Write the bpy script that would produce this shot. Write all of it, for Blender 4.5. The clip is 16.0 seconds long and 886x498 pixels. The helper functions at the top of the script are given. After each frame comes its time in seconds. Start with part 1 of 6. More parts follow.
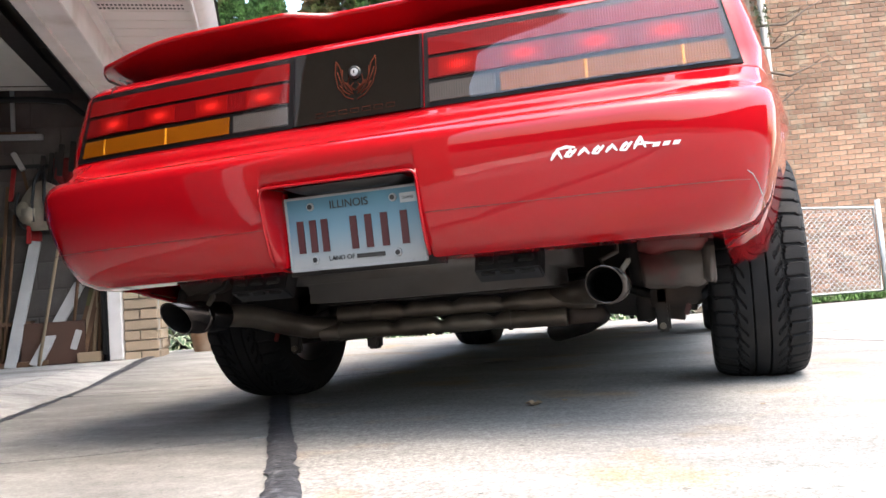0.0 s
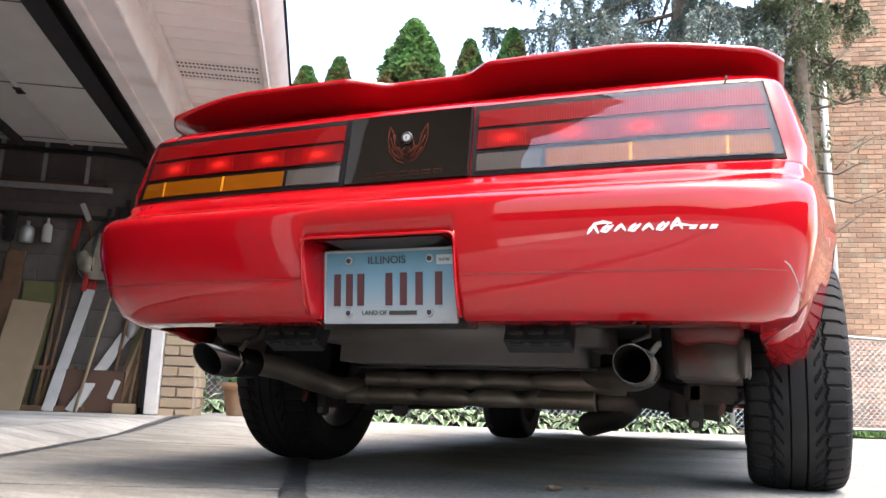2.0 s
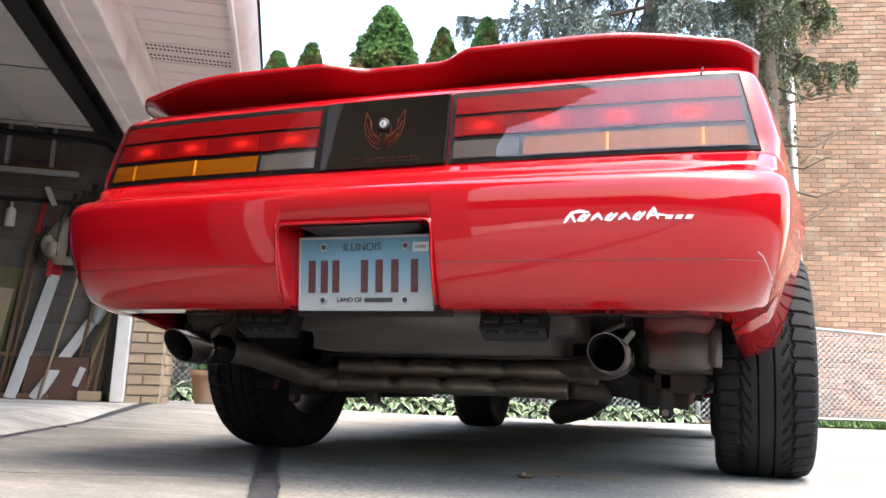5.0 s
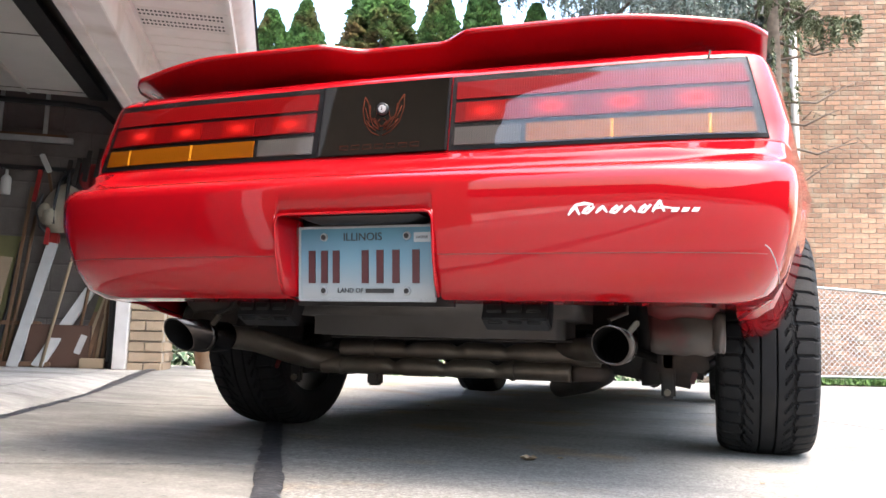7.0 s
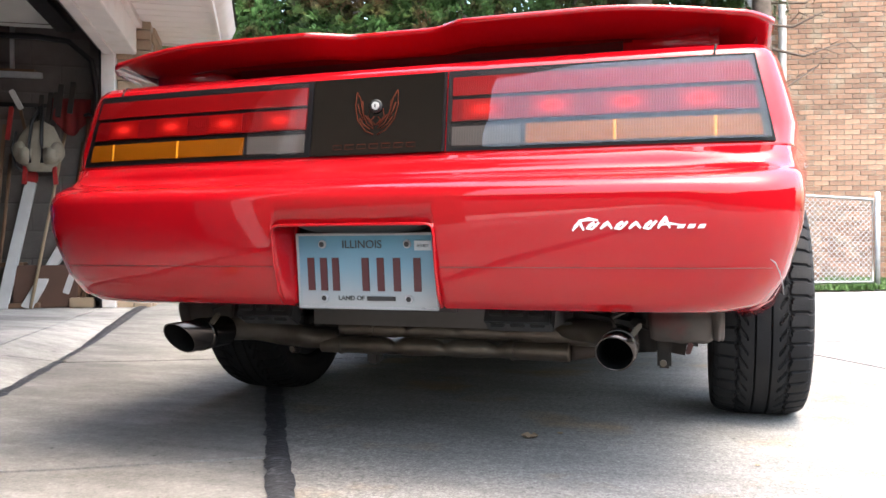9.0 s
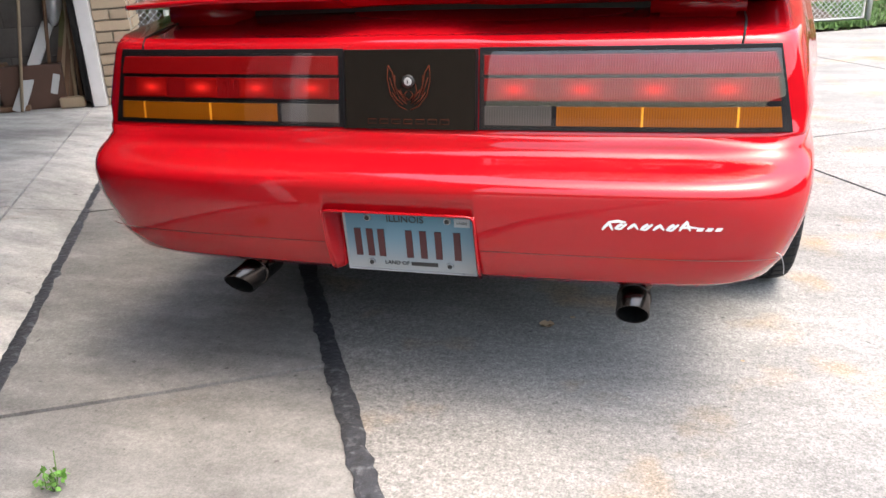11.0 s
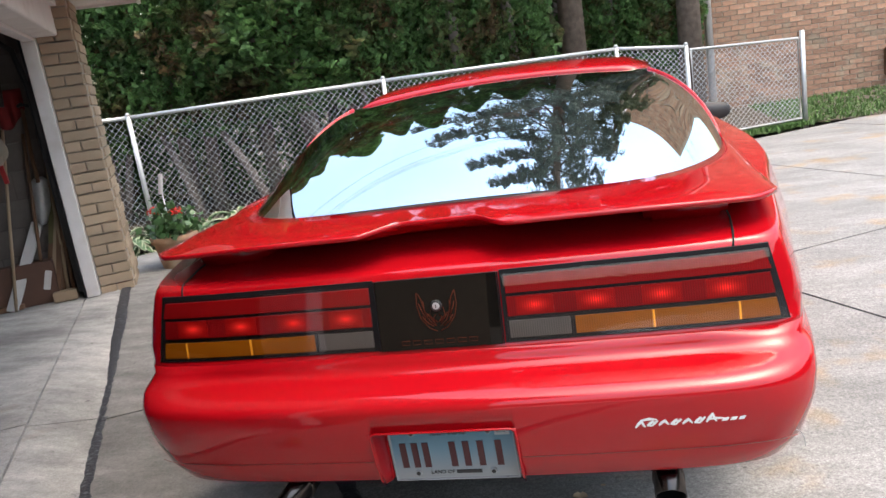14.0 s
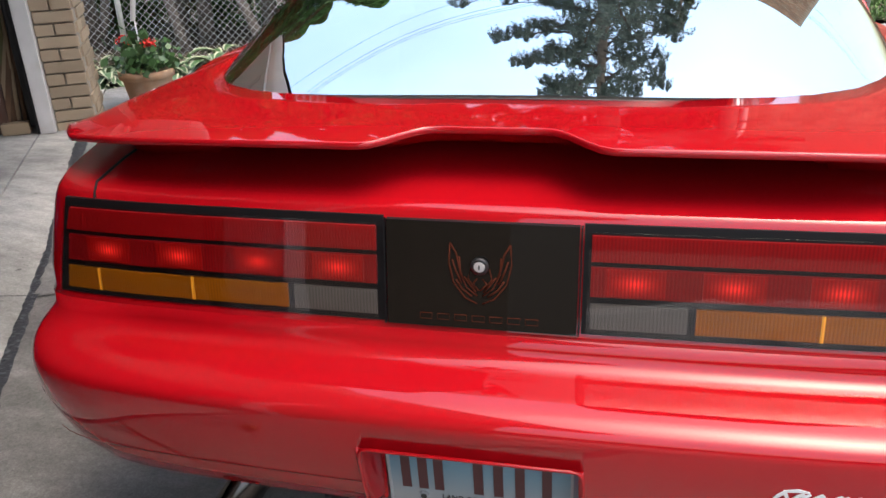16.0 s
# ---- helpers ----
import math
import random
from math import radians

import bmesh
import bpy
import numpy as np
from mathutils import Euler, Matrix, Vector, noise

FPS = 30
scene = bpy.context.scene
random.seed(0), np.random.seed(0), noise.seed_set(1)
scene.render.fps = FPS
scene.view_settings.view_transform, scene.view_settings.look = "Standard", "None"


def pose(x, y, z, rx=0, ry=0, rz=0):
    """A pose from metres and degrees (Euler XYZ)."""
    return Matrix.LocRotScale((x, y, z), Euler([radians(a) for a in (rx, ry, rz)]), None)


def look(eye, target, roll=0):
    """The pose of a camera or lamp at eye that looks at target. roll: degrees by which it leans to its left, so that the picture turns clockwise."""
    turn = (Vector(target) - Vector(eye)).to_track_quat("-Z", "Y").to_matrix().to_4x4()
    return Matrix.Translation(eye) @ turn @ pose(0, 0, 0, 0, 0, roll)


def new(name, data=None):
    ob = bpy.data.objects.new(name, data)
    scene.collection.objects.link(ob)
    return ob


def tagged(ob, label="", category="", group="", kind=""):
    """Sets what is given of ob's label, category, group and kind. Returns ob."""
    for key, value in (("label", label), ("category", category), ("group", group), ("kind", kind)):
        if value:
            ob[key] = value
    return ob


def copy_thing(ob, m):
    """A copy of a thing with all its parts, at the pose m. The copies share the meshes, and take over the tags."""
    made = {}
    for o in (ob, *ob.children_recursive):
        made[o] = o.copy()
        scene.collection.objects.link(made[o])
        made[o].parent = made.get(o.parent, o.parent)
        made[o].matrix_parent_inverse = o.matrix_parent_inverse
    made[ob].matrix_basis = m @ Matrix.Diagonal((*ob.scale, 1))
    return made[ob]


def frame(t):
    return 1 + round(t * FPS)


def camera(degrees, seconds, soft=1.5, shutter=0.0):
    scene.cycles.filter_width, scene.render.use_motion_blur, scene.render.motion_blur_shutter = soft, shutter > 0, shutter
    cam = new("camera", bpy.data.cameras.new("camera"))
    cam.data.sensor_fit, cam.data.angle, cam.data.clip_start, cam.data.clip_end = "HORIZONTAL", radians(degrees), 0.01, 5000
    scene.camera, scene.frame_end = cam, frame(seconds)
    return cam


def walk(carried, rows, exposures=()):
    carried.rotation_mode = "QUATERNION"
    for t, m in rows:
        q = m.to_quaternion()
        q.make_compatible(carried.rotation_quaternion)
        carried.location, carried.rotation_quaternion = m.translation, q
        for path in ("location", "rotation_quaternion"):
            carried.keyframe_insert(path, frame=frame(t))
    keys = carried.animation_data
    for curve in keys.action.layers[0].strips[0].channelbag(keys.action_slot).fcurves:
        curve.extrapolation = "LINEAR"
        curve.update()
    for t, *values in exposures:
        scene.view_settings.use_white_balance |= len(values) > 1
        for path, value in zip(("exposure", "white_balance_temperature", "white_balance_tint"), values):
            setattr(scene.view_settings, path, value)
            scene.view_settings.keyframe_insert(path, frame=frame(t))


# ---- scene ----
cam = camera(58.8, 16.0)
PATH = [
    (0, (0.641, 0.041, 0.26), (0.036, 1.942, 0.405), -4.3),
    (0.5, (0.649, 0.048, 0.213), (-0.033, 1.903, 0.523), -3.5),
    (1, (0.65, 0.048, 0.193), (-0.118, 1.852, 0.584), -1.7),
    (1.5, (0.662, 0.044, 0.191), (-0.13, 1.839, 0.581), 0.3),
    (2, (0.67, 0.038, 0.195), (-0.035, 1.869, 0.582), 1.9),
    (2.5, (0.672, 0.034, 0.195), (0.017, 1.882, 0.594), 2.7),
    (3, (0.667, 0.036, 0.193), (0.033, 1.891, 0.585), 2.8),
    (3.5, (0.67, 0.039, 0.195), (0.039, 1.899, 0.575), 2.4),
    (4, (0.664, 0.039, 0.19), (0.036, 1.901, 0.561), 2.0),
    (6.5, (0.652, 0.042, 0.221), (0.007, 1.904, 0.564), 2.3),
    (7, (0.645, 0.048, 0.263), (0.012, 1.928, 0.514), 1.6),
    (7.5, (0.636, 0.053, 0.301), (0.019, 1.937, 0.561), 0.9),
    (8, (0.64, 0.052, 0.311), (0.026, 1.944, 0.524), 0.0),
    (8.5, (0.619, 0.046, 0.378), (0.013, 1.947, 0.514), -0.2),
    (8.7, (0.616, 0.047, 0.413), (0.01, 1.952, 0.486), -0.1),
    (10.8, (0.51, -0.046, 0.978), (-0.006, 1.785, 0.359), -2.3),
    (11, (0.516, -0.04, 1.032), (-0.002, 1.749, 0.304), -2.6),
    (11.5, (0.513, -0.049, 1.091), (-0.025, 1.756, 0.42), -2.9),
    (12, (0.515, -0.081, 1.155), (-0.058, 1.752, 0.597), -3.4),
    (12.5, (0.53, -0.117, 1.213), (-0.069, 1.717, 0.688), -4.7),
    (13, (0.545, -0.145, 1.257), (-0.099, 1.687, 0.78), -7.1),
    (13.5, (0.5, -0.159, 1.281), (-0.167, 1.69, 0.915), -9.5),
    (14, (0.431, -0.129, 1.294), (-0.018, 1.766, 0.839), -8.7),
    (14.5, (0.401, -0.04, 1.272), (0.056, 1.848, 0.71), -7.4),
    (15, (0.385, 0.155, 1.261), (-0.019, 2.012, 0.639), -6.8),
    (15.5, (0.296, 0.348, 1.239), (-0.172, 2.152, 0.515), -4.2),
    (16, (0.193, 0.505, 1.249), (-0.234, 2.289, 0.452), -2.5),
]
walk(cam, [(t, look(eye, target, roll)) for t, eye, target, roll in PATH],
     exposures=[(0, 0.27), (0.8, 0.42), (4, 0.36), (7, 0.50), (8.7, 0.48), (11, -0.02), (12, -0.02), (13, -0.18), (14.5, -0.58), (16, -0.62)])


# ---- light ----
world = bpy.data.worlds.new("overcast_sky")
scene.world = world
world.use_nodes = True
wn, wl = world.node_tree.nodes, world.node_tree.links
sky = wn.new("ShaderNodeTexSky")
sky.sky_type, sky.sun_disc = "NISHITA", False
SUN_DIR = Vector((0.32, -0.14, 0.94)).normalized()
sky.sun_elevation = math.asin(SUN_DIR.z)
sky.sun_rotation = math.atan2(SUN_DIR.x, SUN_DIR.y)
sky.dust_density, sky.air_density, sky.ozone_density = 5.0, 1.6, 1.0
veil = wn.new("ShaderNodeHueSaturation")
veil.inputs["Saturation"].default_value = 1.0
veil.inputs["Value"].default_value = 2.5
clouds = wn.new("ShaderNodeTexNoise")
clouds.inputs["Scale"].default_value = 2.6
clouds.inputs["Detail"].default_value = 5.0
ramp = wn.new("ShaderNodeMapRange")
ramp.inputs["From Min"].default_value, ramp.inputs["From Max"].default_value = 0.35, 0.7
ramp.inputs["To Min"].default_value, ramp.inputs["To Max"].default_value = 1.0, 1.28
wmix = wn.new("ShaderNodeMixRGB")
wmix.blend_type = "MULTIPLY"
wmix.inputs["Fac"].default_value = 1.0
wl.new(sky.outputs[0], veil.inputs["Color"])
wl.new(clouds.outputs["Fac"], ramp.inputs["Value"])
wl.new(veil.outputs[0], wmix.inputs[1])
wl.new(ramp.outputs[0], wmix.inputs[2])
# an overcast sky is brightest overhead
up = wn.new("ShaderNodeTexCoord")
ups = wn.new("ShaderNodeSeparateXYZ")
upr = wn.new("ShaderNodeMapRange")
upr.inputs["To Min"].default_value, upr.inputs["To Max"].default_value = 1.55, 2.1
upm = wn.new("ShaderNodeMixRGB")
upm.blend_type = "MULTIPLY"
upm.inputs["Fac"].default_value = 1.0
wl.new(up.outputs["Generated"], ups.inputs[0])
wl.new(ups.outputs["Z"], upr.inputs["Value"])
wl.new(wmix.outputs[0], upm.inputs[1])
wl.new(upr.outputs[0], upm.inputs[2])
wl.new(upm.outputs[0], wn["Background"].inputs["Color"])
wn["Background"].inputs["Strength"].default_value = 0.15

sun = new("sun", bpy.data.lights.new("sun", "SUN"))
sun.data.energy, sun.data.angle, sun.data.color = 0.55, radians(50), (1.0, 1.0, 1.0)
sun.matrix_world = look((0, 0, 30), (-SUN_DIR.x, -SUN_DIR.y, 30 - SUN_DIR.z))


# ---- materials ----
def mat(name, color, rough=0.6, metal=0.0, var=0.15, scale=8.0, bump=0.0, bscale=60.0, coat=0.0, coarse=None,
        second=None, second_scale=1.2, second_edge=(0.45, 0.7), island=0.0, spec=None, objrand=0.0):
    """A Principled material with variation at two scales, fine relief and, where asked, stains of a second colour."""
    m = bpy.data.materials.new(name)
    m.use_nodes = True
    n, l = m.node_tree.nodes, m.node_tree.links
    b = n["Principled BSDF"]
    b.inputs["Roughness"].default_value, b.inputs["Metallic"].default_value = rough, metal
    b.inputs["Coat Weight"].default_value = coat
    b.inputs["Coat Roughness"].default_value = 0.03
    if spec is not None:
        b.inputs["Specular IOR Level"].default_value = spec
    tc = n.new("ShaderNodeTexCoord")
    last = None
    if var > 0 or second or island or objrand:
        fine = n.new("ShaderNodeTexNoise")
        fine.inputs["Scale"].default_value, fine.inputs["Detail"].default_value = scale, 6.0
        l.new(tc.outputs["Object"], fine.inputs["Vector"])
        mr = n.new("ShaderNodeMapRange")
        mr.inputs["From Min"].default_value, mr.inputs["From Max"].default_value = 0.25, 0.75
        mr.inputs["To Min"].default_value, mr.inputs["To Max"].default_value = 1 - var, 1 + var
        l.new(fine.outputs["Fac"], mr.inputs["Value"])
        value = mr.outputs[0]
        for amount, node, sock in ((island, "ShaderNodeNewGeometry", "Random Per Island"), (objrand, "ShaderNodeObjectInfo", "Random")):
            if amount:
                g = n.new(node)
                r2 = n.new("ShaderNodeMapRange")
                r2.inputs["To Min"].default_value, r2.inputs["To Max"].default_value = 1 - amount, 1 + amount
                l.new(g.outputs[sock], r2.inputs["Value"])
                mm = n.new("ShaderNodeMath")
                mm.operation = "MULTIPLY"
                l.new(value, mm.inputs[0])
                l.new(r2.outputs[0], mm.inputs[1])
                value = mm.outputs[0]
        mul = n.new("ShaderNodeVectorMath")
        mul.operation = "SCALE"
        mul.inputs[0].default_value = color
        if second:
            big = n.new("ShaderNodeTexNoise")
            big.inputs["Scale"].default_value, big.inputs["Detail"].default_value = second_scale, 7.0
            l.new(tc.outputs["Object"], big.inputs["Vector"])
            er = n.new("ShaderNodeMapRange")
            er.inputs["From Min"].default_value, er.inputs["From Max"].default_value = second_edge
            l.new(big.outputs["Fac"], er.inputs["Value"])
            mx = n.new("ShaderNodeMixRGB")
            mx.inputs[1].default_value, mx.inputs[2].default_value = (*color, 1), (*second, 1)
            l.new(er.outputs[0], mx.inputs["Fac"])
            l.new(mx.outputs[0], mul.inputs[0])
        l.new(value, mul.inputs["Scale"])
        l.new(mul.outputs[0], b.inputs["Base Color"])
        rr = n.new("ShaderNodeMapRange")
        rr.inputs["To Min"].default_value, rr.inputs["To Max"].default_value = max(rough - 0.08, 0.01), min(rough + 0.08, 1)
        if rough > 0.15:
            l.new(fine.outputs["Fac"], rr.inputs["Value"])
            l.new(rr.outputs[0], b.inputs["Roughness"])
    else:
        b.inputs["Base Color"].default_value = (*color, 1)
    if bump:
        bn = n.new("ShaderNodeTexNoise")
        bn.inputs["Scale"].default_value, bn.inputs["Detail"].default_value = bscale, 4.0
        l.new(tc.outputs["Object"], bn.inputs["Vector"])
        bp = n.new("ShaderNodeBump")
        bp.inputs["Strength"].default_value, bp.inputs["Distance"].default_value = bump, 0.004
        l.new(bn.outputs["Fac"], bp.inputs["Height"])
        l.new(bp.outputs[0], b.inputs["Normal"])
    return m


RED = mat("red_car_paint", (0.305, 0.0030, 0.0068), 0.5, 0.0, 0.05, 3.0, coat=1.0, spec=0.0)
RED_UNDER = mat("red_underbody_paint", (0.13, 0.008, 0.008), 0.55, 0.0, 0.3, 14.0, second=(0.06, 0.035, 0.03), second_scale=6)
BLACK_TRIM = mat("black_rubber_trim", (0.012, 0.012, 0.013), 0.45, 0, 0.2, 30)
LAMP_FRAME = mat("black_lamp_frame", (0.005, 0.005, 0.006), 0.55, 0, 0.1, 20, spec=0.2)
BLACK_GAP = mat("black_panel_gap", (0.004, 0.004, 0.004), 0.9, 0, 0)
GREY_TANK = mat("grey_fuel_tank_steel", (0.098, 0.093, 0.089), 0.55, 0.3, 0.25, 6, 0.15, 40, second=(0.064, 0.052, 0.044), second_scale=4)
MUDDY = mat("mud_stained_liner", (0.052, 0.042, 0.036), 0.5, 0, 0.5, 14, 0.3, 40, second=(0.085, 0.022, 0.019), second_scale=11, second_edge=(0.48, 0.62))
DARK_METAL = mat("dark_undercarriage_steel", (0.021, 0.0192, 0.018), 0.7, 0.2, 0.4, 12, 0.4, 50, second=(0.048, 0.03, 0.021), second_scale=5)
PIPE_STEEL = mat("heat_stained_exhaust_steel", (0.125, 0.108, 0.088), 0.42, 0.6, 0.3, 9, 0.15, 60, second=(0.05, 0.032, 0.022), second_scale=5)
TIP_STEEL = mat("dark_polished_steel", (0.075, 0.066, 0.062), 0.22, 1.0, 0.1, 20)
CHROME = mat("chrome", (0.62, 0.62, 0.63), 0.09, 1.0, 0.05, 20)
TIP_INSIDE = mat("sooty_tip_inside", (0.004, 0.004, 0.004), 0.9, 0, 0.2, 20, spec=0.1)
TYRE = mat("tyre_rubber", (0.010, 0.0104, 0.0115), 0.72, 0, 0.3, 25, 0.25, 200, second=(0.018, 0.018, 0.018), second_scale=7, spec=0.22)
PLATE_FRAME = mat("clear_grey_plate_cover", (0.27, 0.28, 0.29), 0.3, 0, 0.1, 20)
STICKER = mat("pale_month_sticker", (0.34, 0.38, 0.40), 0.5, 0, 0.1, 30)
RIM = mat("aluminium_rim", (0.30, 0.30, 0.31), 0.35, 0.9, 0.1, 10)
PLATE_M = mat("plate_metal", (0.55, 0.63, 0.68), 0.45, 0, 0.1, 20)
def concrete(name, color, stain, grit=1.0, rust=(0.57, 0.74), smear=1.0):
    """Weathered concrete: broad mottling, smears, rust-brown stains, pits and sand; grit sets how much aggregate shows."""
    m = bpy.data.materials.new(name)
    m.use_nodes = True
    n, l = m.node_tree.nodes, m.node_tree.links
    b = n["Principled BSDF"]
    b.inputs["Roughness"].default_value = 0.9
    tc = n.new("ShaderNodeTexCoord")

    def layer(scale, lo, hi, f0, f1, detail=5.0, stretch=None):
        t = n.new("ShaderNodeTexNoise")
        t.inputs["Scale"].default_value, t.inputs["Detail"].default_value = scale, detail
        if stretch:
            mp = n.new("ShaderNodeMapping")
            mp.inputs["Rotation"].default_value, mp.inputs["Scale"].default_value = (0, 0, radians(30)), stretch
            l.new(tc.outputs["Object"], mp.inputs["Vector"])
            l.new(mp.outputs[0], t.inputs["Vector"])
        else:
            l.new(tc.outputs["Object"], t.inputs["Vector"])
        r = n.new("ShaderNodeMapRange")
        r.inputs["From Min"].default_value, r.inputs["From Max"].default_value = f0, f1
        r.inputs["To Min"].default_value, r.inputs["To Max"].default_value = lo, hi
        l.new(t.outputs["Fac"], r.inputs["Value"])
        return r.outputs[0], t.outputs["Fac"]

    value = None
    fine_h = None
    for args in ((0.55, 0.82, 1.12, 0.3, 0.7), (1.6, 1 - 0.17 * smear, 1.08, 0.36, 0.62, 7.0, (1, 2, 1)), (4.5, 1 - 0.12 * smear, 1 + 0.09 * smear, 0.3, 0.7, 6.0, (1, 3, 1)), (26.0, 0.92, 1.07, 0.35, 0.65), (190.0, 1 - 0.28 * grit, 1 + 0.24 * grit, 0.32, 0.68, 3.0), (75.0, 1 - 0.17 * grit, 1 + 0.16 * grit, 0.35, 0.65, 3.0), (120.0, 1.0, 1 + 0.35 * grit, 0.66, 0.74, 1.0), (34.0, 1.0, 0.5, 0.69, 0.76, 2.0)):
        v, h = layer(*args)
        if args[0] == 190.0:
            fine_h = h
        if value is None:
            value = v
        else:
            mu = n.new("ShaderNodeMath")
            mu.operation = "MULTIPLY"
            l.new(value, mu.inputs[0])
            l.new(v, mu.inputs[1])
            value = mu.outputs[0]
    st, _ = layer(2.6, 0.0, 0.9, rust[0], rust[1], 8.0)
    mx = n.new("ShaderNodeMixRGB")
    mx.inputs[1].default_value, mx.inputs[2].default_value = (*color, 1), (*stain, 1)
    l.new(st, mx.inputs["Fac"])
    sc2 = n.new("ShaderNodeVectorMath")
    sc2.operation = "SCALE"
    l.new(mx.outputs[0], sc2.inputs[0])
    l.new(value, sc2.inputs["Scale"])
    l.new(sc2.outputs[0], b.inputs["Base Color"])
    bp = n.new("ShaderNodeBump")
    bp.inputs["Strength"].default_value, bp.inputs["Distance"].default_value = 0.35, 0.003
    l.new(fine_h, bp.inputs["Height"])
    l.new(bp.outputs[0], b.inputs["Normal"])
    return m


CONCRETE = concrete("driveway_concrete", (0.216, 0.210, 0.201), (0.27, 0.185, 0.10), 1.15, (0.56, 0.72))
CONCRETE_SMOOTH = concrete("brushed_smooth_concrete", (0.225, 0.219, 0.209), (0.21, 0.162, 0.115), 0.55, (0.66, 0.85), 1.7)
CONCRETE_PALE = concrete("pale_worn_floor_concrete", (0.46, 0.445, 0.415), (0.37, 0.29, 0.20), 0.5, (0.64, 0.85), 1.9)
ASPHALT = mat("dark_unseen_asphalt", (0.05, 0.05, 0.052), 0.9, 0, 0.3, 60, 0.5, 150)
TAR = mat("tar_crack_filler", (0.034, 0.036, 0.042), 0.5, 0, 0.5, 40, 0.9, 70, second=(0.105, 0.11, 0.12), second_scale=42, second_edge=(0.55, 0.68))
SOIL = mat("dark_soil", (0.06, 0.045, 0.03), 0.95, 0, 0.4, 30, 0.8, 60)
WHITE_PAINT = mat("white_painted_wood", (0.607, 0.582, 0.566), 0.55, 0, 0.08, 6, 0.1, 40, second=(0.476, 0.435, 0.402), second_scale=5, second_edge=(0.55, 0.8))
SOFFIT_M = mat("white_vinyl_soffit", (0.607, 0.574, 0.558), 0.5, 0, 0.05, 5)
DOOR_PANEL = mat("raised_door_panel_paint", (0.434, 0.434, 0.406), 0.6, 0, 0.08, 4)
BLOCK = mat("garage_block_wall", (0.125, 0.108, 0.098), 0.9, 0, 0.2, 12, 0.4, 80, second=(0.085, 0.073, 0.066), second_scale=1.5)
TAN_BRICK = mat("tan_brick", (0.338, 0.259, 0.18), 0.85, 0, 0.15, 40, 0.5, 120, objrand=0.14)
# tan brick with shade put into its colour, to dim the front wall's reflection
SHADED_BRICK = mat("shade_darkened_tan_brick", (0.17, 0.125, 0.09), 0.9, 0, 0.2, 20, 0.4, 90)
MORTAR = mat("grey_mortar", (0.31, 0.272, 0.225), 0.95, 0, 0.15, 60, 0.4, 120)
RED_BRICK = mat("brown_red_brick", (0.335, 0.195, 0.128), 0.88, 0, 0.25, 24, 0.5, 80, island=0.3, objrand=0.3, second=(0.36, 0.275, 0.195), second_scale=5, second_edge=(0.5, 0.68))
# for the added unseen walls, dark so that reflections of them stay dim
UNSEEN_DARK = mat("dark_unseen_wall", (0.05, 0.036, 0.027), 0.9, 0, 0.3, 6)
GALV = mat("galvanised_steel", (0.52, 0.535, 0.54), 0.42, 0.6, 0.12, 25)
TRUNK_GREY = mat("grey_brown_trunk", (0.16, 0.135, 0.12), 0.95, 0, 0.3, 14, 0.8, 30)
BARK = mat("bark", (0.13, 0.10, 0.08), 0.95, 0, 0.4, 14, 0.9, 30)
ARBOR = mat("arborvitae_green", (0.085, 0.170, 0.056), 0.6, 0, 0.5, 7, island=0.5, second=(0.105, 0.075, 0.036), second_scale=1.6, second_edge=(0.5, 0.62))
ab_n, ab_l = ARBOR.node_tree.nodes, ARBOR.node_tree.links
ab_t = ab_n.new("ShaderNodeBsdfTranslucent")
ab_m = ab_n.new("ShaderNodeMixShader")
ab_m.inputs[0].default_value = 0.45
ab_l.new(ab_n["Principled BSDF"].inputs["Base Color"].links[0].from_socket, ab_t.inputs["Color"])
ab_l.new(ab_n["Principled BSDF"].outputs[0], ab_m.inputs[1])
ab_l.new(ab_t.outputs[0], ab_m.inputs[2])
ab_l.new(ab_m.outputs[0], ab_n["Material Output"].inputs["Surface"])
SPRUCE = mat("blue_spruce_needles", (0.125, 0.16, 0.14), 0.6, 0, 0.4, 5, island=0.3)
SPRUCE_DULL = mat("dull_green_spruce_needles", (0.10, 0.12, 0.06), 0.6, 0, 0.4, 5, island=0.3)
WOOD_PALE = mat("pale_plywood", (0.322, 0.238, 0.154), 0.7, 0, 0.12, 5, 0.15, 50)
WOOD_BROWN = mat("brown_wood", (0.15, 0.0825, 0.045), 0.75, 0, 0.25, 8, 0.2, 50)
WHITE_BOARD = mat("white_painted_board", (0.48, 0.472, 0.456), 0.6, 0, 0.1, 8)
CARDBOARD = mat("cardboard", (0.095, 0.050, 0.034), 0.85, 0, 0.1, 8)
OLIVE = mat("olive_board", (0.13, 0.12, 0.05), 0.8, 0, 0.15, 8)
CANVAS = mat("beige_canvas", (0.288, 0.248, 0.192), 0.9, 0, 0.2, 14, 0.5, 90)
DARK_PLASTIC = mat("dark_plastic", (0.02, 0.02, 0.022), 0.5, 0, 0.2, 20)
RED_CLOTH = mat("dark_red_cloth", (0.16, 0.012, 0.012), 0.95, 0, 0.25, 14, 0.4, 120)
RED_PLASTIC = mat("red_plastic", (0.35, 0.02, 0.02), 0.5, 0, 0.15, 20)
TERRACOTTA = mat("terracotta", (0.315, 0.188, 0.112), 0.85, 0, 0.12, 14, 0.3, 80, second=(0.375, 0.285, 0.21), second_scale=5)
HOSTA = mat("hosta_green", (0.042, 0.098, 0.0315), 0.45, 0, 0.2, 14, island=0.2)
HOSTA_EDGE = mat("hosta_cream_margin", (0.336, 0.364, 0.252), 0.5, 0, 0.12, 14)
